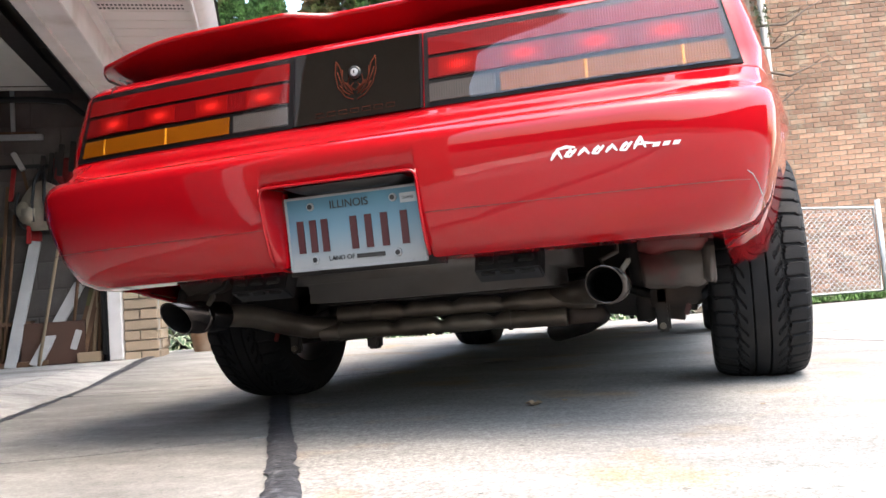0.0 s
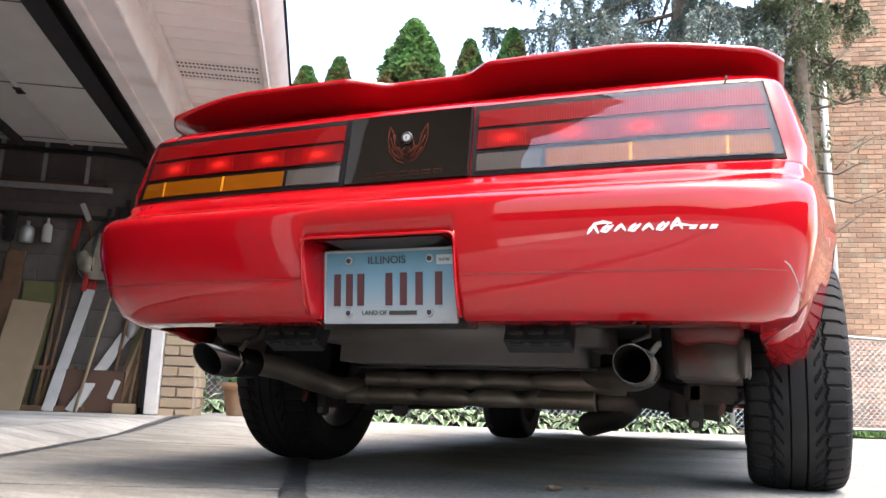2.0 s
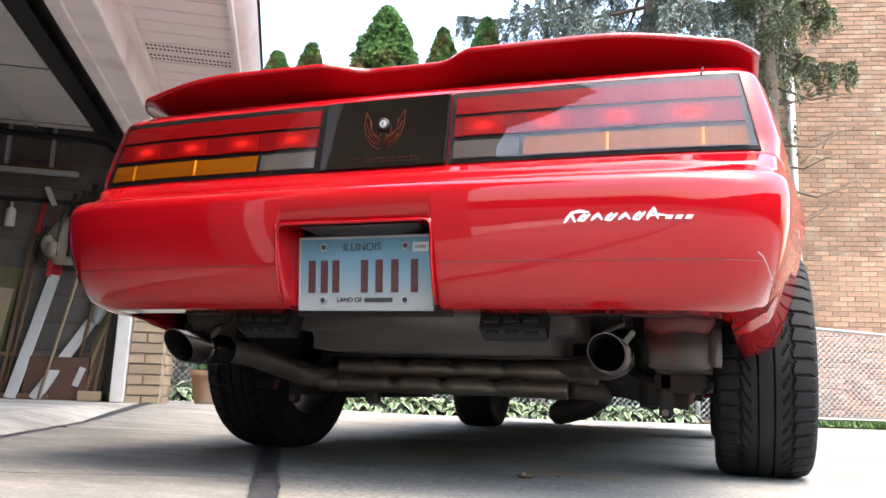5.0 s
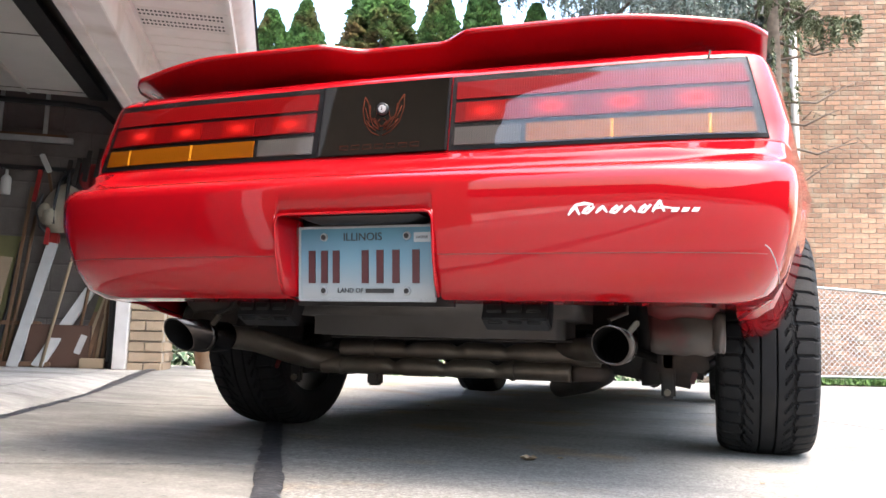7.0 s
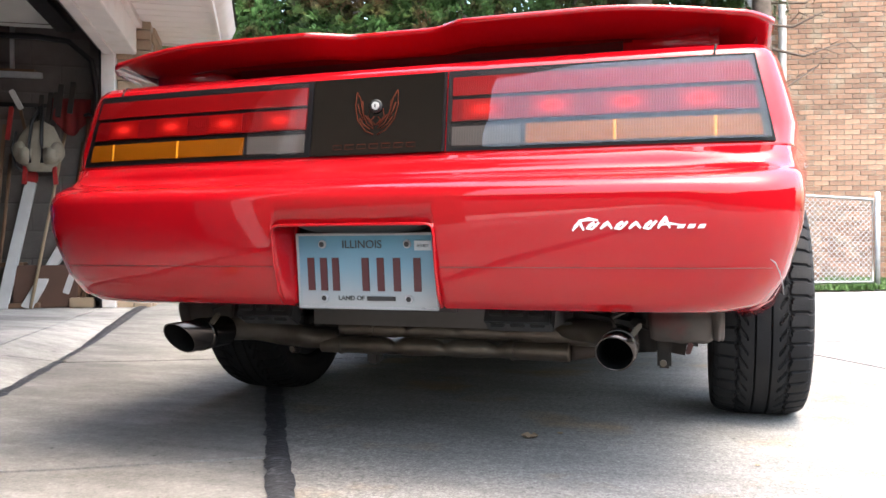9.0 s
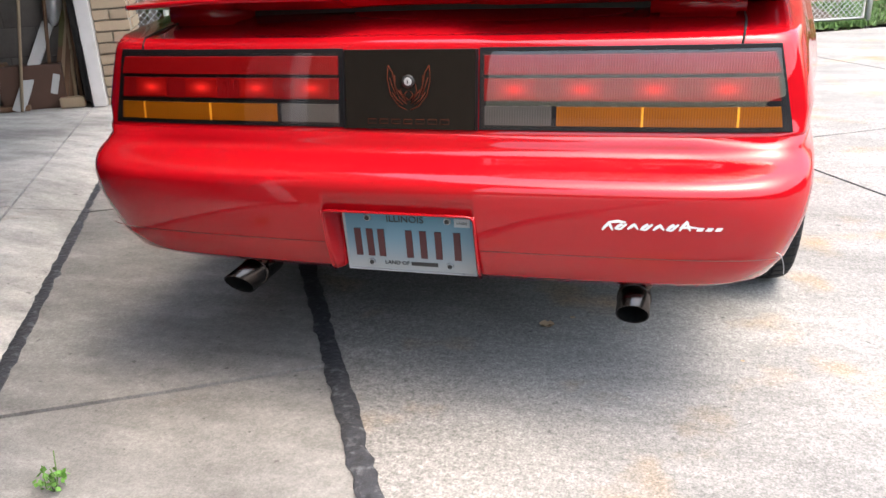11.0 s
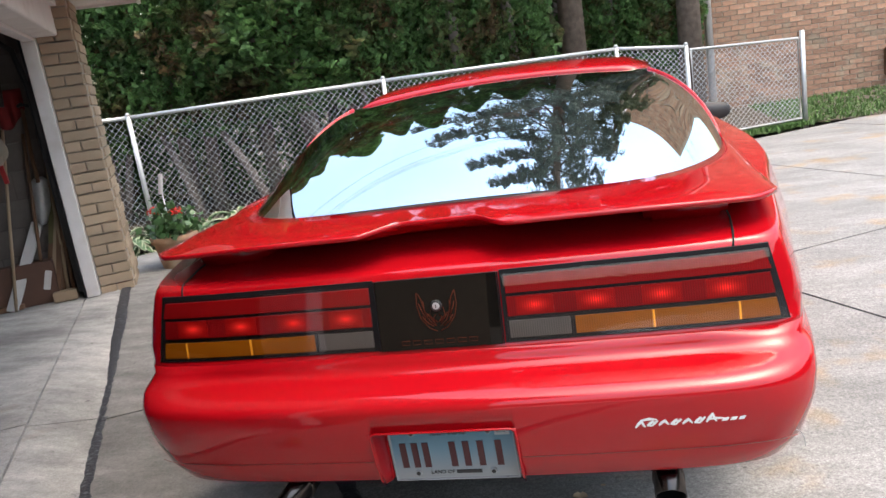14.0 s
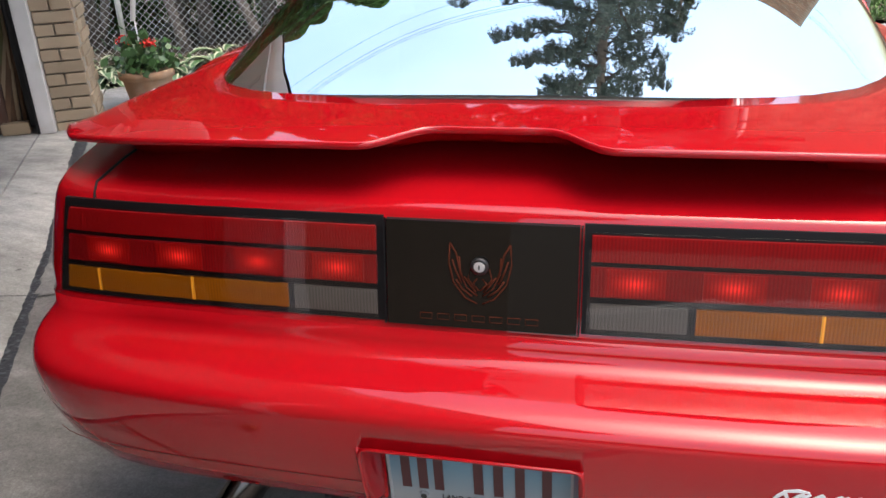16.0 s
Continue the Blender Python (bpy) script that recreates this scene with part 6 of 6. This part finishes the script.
box(b, G(-0.565, -0.105, 0.22), (0.045, 0.02, 0.14), GROT @ Matrix.Rotation(radians(18), 3, "Y"))
tagged(part("white_offcut", b, WHITE_BOARD, bevel=0.003), "short white offcut standing among the wood strips", "offcut")
# wall shelf rail with hanging straps
shelf = empty("wall_shelf", "long metal shelf rail hung on straps from the ceiling", "shelf")
gbox("rail", -3.6, -0.75, -0.06, -0.02, 1.685, 1.725, GALV, shelf, "", 0.004)
gbox("shelf_board", -3.6, -0.80, -0.05, 0.055, 1.728, 1.745, WOOD_BROWN, shelf)
for k in range(9):
    a_ = -0.95 - 0.31 * k
    gbox("strap", a_ - 0.014, a_ + 0.014, -0.035, -0.02, 1.72, 2.39, GALV, shelf)
# tool rack
rack = empty("tool_rack", "black tool rail with tools and bottles hanging on it", "tool rack")
gbox("rail", -1.55, -0.72, 0.035, 0.058, 1.49, 1.52, BLACK_TRIM, rack, "", 0.003)
for k in range(6):
    a_ = -1.5 + 0.14 * k
    b = B()
    rod(b, G(a_, 0.04, 1.49), G(a_, -0.02, 1.475), 0.006, 6)
    part("hook", b, BLACK_TRIM, rack)


def bottle(a_, z0, r, h, material, label):
    vs_, fs_ = lathe([(0.001, 0), (r, 0), (r, h * 0.62), (r * 0.8, h * 0.72), (r * 0.3, h * 0.8), (r * 0.3, h), (0.001, h)], 16)
    c = G(a_, -0.0, z0)
    return tagged(mesh_ob("bottle", [Vector(v) + c for v in vs_], fs_, material, True), label, "bottle")


bottle(-1.19, 1.29, 0.035, 0.18, WHITE_BOARD, "white spray bottle hung on the tool rail")
bottle(-1.33, 1.28, 0.05, 0.16, GALV, "grey can with a pale label on the rail")
b = B()
box(b, G(-1.46, 0.02, 1.40), (0.07, 0.05, 0.24), GROT)
tagged(part("tool_pouch", b, DARK_PLASTIC, bevel=0.015), "black tool pouch hanging on the rail", "pouch")
hm = empty("hammer", "pale-headed hammer hanging from the wall hook", "hammer")
lean("head", (-0.965, 0.0, 1.60), (-0.90, 0.0, 1.47), 0.035, 0.035, WHITE_BOARD, "", "").parent = hm
lean("handle", (-0.92, 0.03, 1.50), (-0.86, 0.03, 1.22), 0.02, 0.02, WOOD_BROWN, "", "").parent = hm
for a_, z0, z1 in ((-1.0, 1.25, 1.49), (-0.80, 1.30, 1.58), (-0.74, 1.35, 1.6)):
    lean("hand_tool", (a_, 0.03, z0), (a_ + 0.03, 0.03, z1), 0.03, 0.02, DARK_METAL if a_ != -1.0 else RED_PLASTIC, "dark hand tool hanging on the wall rail", "tool", "hand tools")
def cloth_pt(p, q):
    a_ = -0.70 + 0.26 * p
    z_ = 1.56 - (0.13 + 0.14 * math.sin(2.4 * p + 0.4) ** 2) * q
    return G(a_, 0.03 - 0.02 * q - 0.018 * math.sin(p * 19) * (0.3 + q), z_)


vs, fs = grid_data(cloth_pt, list(np.linspace(0, 1, 28)), list(np.linspace(0, 1, 10)))
cl = tagged(mesh_ob("red_cloth", vs, fs, RED_CLOTH, True), "dark red cloth hung in folds on the wall", "cloth")
cm = cl.modifiers.new("thickness", "SOLIDIFY")
cm.thickness = 0.004
for a_, z0, z1 in ((-0.66, 1.42, 1.66), (-0.58, 1.45, 1.68), (-0.69, 1.36, 1.60)):
    lean("hand_tool", (a_, 0.0, z0), (a_ + 0.02, 0.03, z1), 0.035, 0.022, DARK_METAL, "dark hand tool hanging on the wall rail", "tool", "hand tools")
# hanging bag with straps
bag = empty("canvas_bag", "dirty beige canvas bag with dark straps hanging on the wall", "bag")
vs, fs = [], []
def bag_pt(p, q):
    w = 2 * math.pi * p
    bulge = math.sin(math.pi * min(q * 0.9 + 0.12, 1)) ** 0.6
    c = G(-0.775 + 0.15 * bulge * math.cos(w), -0.02 + 0.06 * bulge * math.sin(w), 1.03 + 0.37 * q)
    return c + Vector((0, 0, 0.02 * noise.noise(c * 9))) + GU * 0.015 * noise.noise(c * 12)
vs, fs = grid_data(bag_pt, list(np.linspace(0, 1, 25)), list(np.linspace(0, 1, 12)))
mesh_ob("sack", vs, fs, CANVAS, True, bag)
for da in (-0.05, 0.03):
    tube("strap", [G(-0.775 + da, -0.085, 1.08), G(-0.775 + da, -0.09, 1.22), G(-0.775 + da * 0.8, -0.06, 1.38), G(-0.775, 0.03, 1.5)], 0.012, DARK_PLASTIC, bag, seg=6)
for da, mt in ((-0.085, CANVAS), (0.085, CANVAS)):
    b = B()
    box(b, G(-0.775 + da, -0.085, 1.13), (0.10, 0.03, 0.12), GROT)
    part("pocket", b, mt, bag, smooth=True, bevel=0.014)
tube("side_loop", [G(-0.92, -0.05, 1.30), G(-0.945, -0.07, 1.18), G(-0.92, -0.07, 1.06), G(-0.88, -0.06, 1.02)], 0.009, DARK_PLASTIC, bag, "", 6)
for da in (-0.10, 0.11):
    lean("grip", (-0.775 + da, -0.03, 0.93), (-0.775 + da * 0.9, -0.03, 1.06), 0.03, 0.025, RED_PLASTIC, "red grip of a tool under the bag", "").parent = bag
# ring on the wall
b = B()
tagged(tube("hose_ring", [G(-1.71 + 0.05 * math.cos(w), 0.03, 1.48 + 0.05 * math.sin(w)) for w in np.linspace(0, 2 * math.pi, 20)], 0.015, DARK_PLASTIC), "small black coil hanging on the wall", "coil")

# ---- blue car in the garage ----
blue = empty("blue_car", "dark blue hatchback parked inside the garage", "car")


def bsec(y_, w, z0, z1, a_):
    """A rounded cross-section of the blue car's body."""
    pts_ = []
    for k_ in range(24):
        t_ = 2 * math.pi * k_ / 24
        cx_, sx_ = math.cos(t_), math.sin(t_)
        e_ = 0.45
        xx = math.copysign(abs(cx_) ** e_, cx_) * w
        zz = (z0 + z1) / 2 + math.copysign(abs(sx_) ** e_, sx_) * (z1 - z0) / 2
        pts_.append(G(a_, -2.36 + xx, zz))
    return pts_


secs = [(-0.86, 0.62, 0.36, 0.60), (-0.88, 0.80, 0.32, 0.64), (-0.98, 0.86, 0.26, 0.72), (-1.06, 0.865, 0.25, 0.80), (-1.3, 0.87, 0.22, 0.88), (-1.8, 0.87, 0.20, 0.92), (-3.6, 0.87, 0.2, 0.93), (-4.4, 0.86, 0.2, 0.82), (-5.0, 0.78, 0.25, 0.68), (-5.1, 0.6, 0.3, 0.6)]
vs, fs = [], []
for a_, w, z0, z1 in secs:
    vs += bsec(0, w, z0 + FLOOR, z1 + FLOOR, a_)
for i in range(len(secs) - 1):
    for k in range(24):
        fs.append((i * 24 + k, i * 24 + (k + 1) % 24, (i + 1) * 24 + (k + 1) % 24, (i + 1) * 24 + k))
fs.append(tuple(range(24)))
mesh_ob("body", vs, fs, BLUE_PAINT, True, blue)
secs = [(-1.02, 0.66, 0.70, 0.86), (-1.35, 0.68, 0.70, 1.18), (-1.9, 0.66, 0.7, 1.34), (-3.0, 0.64, 0.7, 1.36), (-3.9, 0.66, 0.7, 0.95)]
vs, fs = [], []
for a_, w, z0, z1 in secs:
    vs += bsec(0, w, z0 + FLOOR, z1 + FLOOR, a_)
for i in range(len(secs) - 1):
    for k in range(24):
        fs.append((i * 24 + k, i * 24 + (k + 1) % 24, (i + 1) * 24 + (k + 1) % 24, (i + 1) * 24 + k))
mesh_ob("cabin", vs, fs, DARK_PLASTIC, True, blue, "dark glass cabin")
for bb_, m_, z_, s_ in ((-1.56, LENS_RED, 0.73, (0.05, 0.10, 0.09)), (-1.60, RED_PLASTIC, 0.83, (0.05, 0.09, 0.05)), (-1.60, WHITE_BOARD, 0.66, (0.05, 0.05, 0.05)), (-2.0, PLATE_M, 0.68, (0.02, 0.30, 0.15))):
    b = B()
    box(b, G(-0.955 if bb_ < -1.9 else -0.99, bb_, z_), s_, GROT)
    part("plate" if bb_ < -1.9 else "tail_lamp", b, WHITE_BOARD if bb_ < -1.9 else m_, blue, bevel=0.012)
b = B()
rod(b, G(-0.80, -1.70, 0.30), G(-0.98, -1.70, 0.30), 0.035, 18)
part("exhaust_tip", b, CHROME, blue)
vs, fs = lathe([(0.19, -0.09), (0.29, -0.10), (0.31, -0.08), (0.31, 0.08), (0.29, 0.10), (0.19, 0.09)], 32)
for a_ in (-1.65, -4.2):
    for bb_ in (-1.60, -3.12):
        c = G(a_, bb_, FLOOR + 0.31)
        mesh_ob("tyre", [c + GV * z + GU * x + Vector((0, 0, y)) for x, y, z in vs], fs, TYRE, True, blue)

# ---- plants ----
def hosta_leaf(rnd, L, W_, droop, turn, tilt_):
    """One arched leaf with a cream margin: points, faces and the face's material."""
    nl = 7
    vs_, fs_, ms_ = [], [], []
    for i_ in range(nl):
        t_ = i_ / (nl - 1)
        w_ = W_ * math.sin(math.pi * min(t_ * 0.93 + 0.06, 1)) ** 0.8
        yy = L * t_
        zz = L * (tilt_ * t_ - droop * t_ * t_)
        for s_ in (-1, -0.62, 0, 0.62, 1):
            vs_.append((s_ * w_, yy, zz + 0.18 * abs(s_) * w_))
    for i_ in range(nl - 1):
        for k_ in range(4):
            fs_.append((i_ * 5 + k_, i_ * 5 + k_ + 1, i_ * 5 + k_ + 6, i_ * 5 + k_ + 5))
            ms_.append(1 if k_ in (0, 3) else 0)
    R_ = np.array(Matrix.Rotation(turn, 3, "Z"))
    return np.array(vs_) @ R_.T, fs_, ms_


def hosta_mesh(seed, count=34, size=0.17):
    rnd = random.Random(seed)
    vs_, fs_, ms_ = [], [], []
    for k_ in range(count):
        r_ = rnd.uniform(0.0, 1.0)
        L = size * rnd.uniform(0.75, 1.2)
        turn = k_ * 2.4 + rnd.uniform(-0.4, 0.4)
        v_, f_, m_ = hosta_leaf(rnd, L, L * 0.27, 0.75 + 0.3 * r_, turn, 0.75 - 0.3 * r_)
        st_ = rnd.uniform(0.03, 0.10)
        v_ = v_ + np.array([-math.sin(turn) * st_ * (0.5 + r_), math.cos(turn) * st_ * (0.5 + r_), 0.05 + 0.13 * (1 - r_)])
        o_ = len(vs_)
        vs_ += [tuple(p_) for p_ in v_]
        fs_ += [tuple(o_ + q_ for q_ in f) for f in f_]
        ms_ += m_
    return vs_, fs_, ms_


proto = []
for sd in (1, 2, 3):
    v_, f_, m_ = hosta_mesh(sd)
    h_ = mesh_ob("hosta", v_, f_, HOSTA, True, slots=[HOSTA, HOSTA_EDGE], face_mats=m_)
    tagged(h_, "variegated hosta clump with cream-edged green leaves", "plant", "hostas along the fence")
    proto.append(h_)
spots = []
rnd = random.Random(4)
a_ = -0.75
while a_ < 5.0:
    for row in range(2):
        spots.append((a_ + rnd.uniform(-0.06, 0.06) + 0.12 * row, 1.32 + 0.26 * row + rnd.uniform(-0.05, 0.05) - (0.12 if a_ > 3 else 0)))
    a_ += 0.25
for k, (a_, b_) in enumerate(spots):
    s_ = rnd.uniform(0.8, 1.2) * (0.72 if a_ > 1.6 else 1.0)
    m = Matrix.Translation(G(a_, b_, -0.02)) @ Matrix.Rotation(rnd.uniform(0, 6.28), 4, "Z")
    o_ = proto[k] if k < 3 else copy_thing(proto[k % 3], m)
    o_.matrix_basis = m
    o_.scale = (s_, s_, s_)

# flower pot with geraniums
POT = Vector((-3.03, 5.40, 0.045))
pot = empty("flower_pot", "terracotta pot with red geraniums beside the brick pier", "flower pot", POT)
vs, fs = lathe([(0.001, 0.0), (0.125, 0.0), (0.135, 0.02), (0.165, 0.20), (0.168, 0.205), (0.185, 0.21), (0.188, 0.26), (0.172, 0.262), (0.165, 0.235), (0.001, 0.232)], 36)
mesh_ob("pot", vs, fs, TERRACOTTA, True, pot)
rs = np.random.RandomState(3)
pts = [(rs.normal(0, 0.10), rs.normal(0, 0.10), 0.26 + abs(rs.normal(0, 0.09))) for _ in range(420)]
V, F = leaf_cloud(pts, 0.032, rs, 0.6, (0.9, 1.3))
mesh_ob("leaves", V, F, HOSTA, False, pot)
for fx, fy, fz in ((-0.12, -0.02, 0.46), (0.09, -0.05, 0.45), (0.0, 0.08, 0.42)):
    pts = [(fx + rs.normal(0, 0.018), fy + rs.normal(0, 0.018), fz + rs.normal(0, 0.014)) for _ in range(60)]
    V, F = leaf_cloud(pts, 0.012, rs, 0.3, (1, 1.2))
    mesh_ob("flower_head", V, F, FLOWER, False, pot)
stake = empty("garden_stake", "thin metal garden stake with a pale bird-like ornament", "ornament", (-3.10, 5.48, 0))
tube("rod", [(0, 0, 0.3), (0.0, 0, 0.62)], 0.005, GALV, stake, seg=6)
vs, fs = grid_data(lambda p, q: Vector((0.035 * (q - 0.4) + 0.018 * math.cos(p), 0.018 * math.sin(p), 0.62 + 0.16 * q)) if True else 0, list(np.linspace(0, 2 * math.pi, 10)), list(np.linspace(0, 1, 6)))
mesh_ob("ornament", [v if i % 60 < 50 else v for i, v in enumerate(vs)], fs, WHITE_BOARD, True, stake)

# grass strip by the house and under the gate
def grass_patch(name, spots_, seed):
    rs_ = np.random.RandomState(seed)
    V_, F_ = leaf_cloud(spots_, 0.022, rs_, 1.6, (0.35, 2.6))
    return tagged(mesh_ob(name, V_, F_, GRASS, False), "green grass strip beside the brick house", "grass", kind="stuff")


rs = np.random.RandomState(9)
sp_ = []
for _ in range(9000):
    x = rs.uniform(2.4, 6.5)
    y = rs.uniform(9.62 + (x - 2.58) * 0.12, 12.2 + 0.2 * (x - 1.75))
    sp_.append((x, y, 0.0))
for _ in range(2500):
    t_ = rs.uniform(0, 1)
    sp_.append((1.1 + 1.5 * t_ + rs.normal(0, 0.04), 8.93 + 0.66 * t_ + rs.normal(0, 0.07), 0.01))
grass_patch("grass", sp_, 9)

# box on the house wall
b = B()
box(b, H(2.97, 0.03, 0.36), (0.46, 0.14, 0.40), HROT)
tagged(part("meter_box", b, WOOD_BROWN, bevel=0.01), "brown metal box on the brick wall", "meter box")

# overhead wires
for k, (z_, y_, sag) in enumerate(((11.9, 17.9, 0.5), (12.3, 18.2, 0.45), (12.0, 19.6, 0.6), (13.1, 19.2, 0.4))):
    tagged(tube("overhead_wire", [(x, y_ + 0.6 * x, z_ - sag * (1 - (x / 20) ** 2)) for x in np.linspace(-20, 20, 24)], 0.012, BLACK_TRIM, seg=5), "thin black overhead wire", "wire", "overhead wires")

# fallen leaf and litter on the driveway
for k, (x, y, s_) in enumerate(((0.234, 1.958, 0.022), (0.30, 2.02, 0.008), (-0.55, 3.45, 0.010), (0.75, 1.85, 0.006))):
    vs, fs = grid_data(lambda p, q: (x + s_ * p * (1 - q * q) ** 0.5, y + s_ * 0.8 * q, 0.003 + 0.25 * s_ * (p * p + q * q)), list(np.linspace(-1, 1, 5)), list(np.linspace(-0.95, 0.95, 6)))
    tagged(mesh_ob("fallen_leaf", vs, fs, WOOD_PALE, True), "small dry yellowish leaf on the concrete", "leaf", "fallen leaves")

# more sticks and tools by the door jamb
for k, (a0, a1, h, r_, m_) in enumerate(((-0.62, -0.50, 1.25, 0.012, WOOD_BROWN), (-0.46, -0.40, 1.05, 0.013, WOOD_PALE), (-0.42, -0.37, 1.45, 0.012, WOOD_BROWN), (-1.05, -0.98, 1.15, 0.012, WOOD_BROWN), (-1.12, -1.06, 0.95, 0.014, DARK_PLASTIC))):
    tagged(tube("tool_handle_stick", [G(a0, -0.07 - 0.015 * k, FLOOR), G((a0 + a1) / 2, -0.02, h * 0.5), G(a1, 0.04, h)], r_, m_, seg=8), "wooden tool handle leaning against the garage wall", "stick", "sticks against the wall")
for s_ in (-1, 1):
    vs, fs = [], []
    b = B()
    bmesh.ops.create_uvsphere(b, u_segments=12, v_segments=8, radius=1, matrix=Matrix.Translation(G(-0.775 + 0.12 * s_, -0.05, 1.16)) @ GROT.to_4x4() @ Matrix.Diagonal((0.055, 0.045, 0.075, 1)))
    part("side_pocket", b, CANVAS, bag, smooth=True)

# weed in the seam
WEED = (-0.66, 1.03, 0.0)
rs = np.random.RandomState(21)
weed = empty("weed", "small bright green weed growing from the concrete joint", "weed", WEED)
for k in range(4):
    tube("stem", [(0, 0, 0), (rs.normal(0, 0.015), rs.normal(0, 0.015), 0.03), (rs.normal(0, 0.03), rs.normal(0, 0.03), 0.07)], 0.0015, GRASS, weed, seg=5)
pts = [(rs.uniform(-0.026, 0.026), rs.uniform(-0.026, 0.026), 0.012 + rs.uniform(0, 0.035)) for _ in range(50)]
V, F = leaf_cloud(pts, 0.008, rs, 0.8, (0.7, 1.6))
mesh_ob("foliage", V, F, WEED_GREEN, False, weed)

# plain unseen walls added behind and beside the camera, dark for the lamp covers' reflections
for name_, c_, d_ in (("wall_south", (-4.0, -26.0, 1.5), (60.0, 0.3, 3.0)), ("wall_east", (11.0, -9.5, 1.8), (0.3, 33.0, 3.6))):
    b = B()
    box(b, c_, d_)
    tagged(part(name_, b, UNSEEN_DARK), "plain dark wall added out of view for reflections", "wall", kind="structure")

# the house's nearest bricks, each a piece of its own on one of four shared meshes
brick_meshes = []
for k in range(4):
    b = B()
    box(b, (0.1015, 0.0, 0.0315), (0.203, 0.03, 0.063))
    bmesh.ops.bevel(b, geom=b.edges[:], offset=0.003, segments=1, affect="EDGES")
    me = bpy.data.meshes.new("brick")
    b.to_mesh(me)
    b.free()
    me.materials.append(RED_BRICK)
    brick_meshes.append(me)
for u0, z0 in near_bricks:
    o = new("brick", brick_meshes[random.randrange(4)])
    o.matrix_basis = Matrix.Translation(H(u0, 0.115 - random.uniform(0.006, 0.012), z0)) @ HROT.to_4x4()
    o.parent = house

# the garage wall's blocks, each a piece of its own
b = B()
box(b, (0, 0, 0), (0.392, 0.012, 0.192))
bmesh.ops.bevel(b, geom=b.edges[:], offset=0.003, segments=1, affect="EDGES")
block_me = bpy.data.meshes.new("block")
b.to_mesh(block_me)
b.free()
block_me.materials.append(BLOCK)
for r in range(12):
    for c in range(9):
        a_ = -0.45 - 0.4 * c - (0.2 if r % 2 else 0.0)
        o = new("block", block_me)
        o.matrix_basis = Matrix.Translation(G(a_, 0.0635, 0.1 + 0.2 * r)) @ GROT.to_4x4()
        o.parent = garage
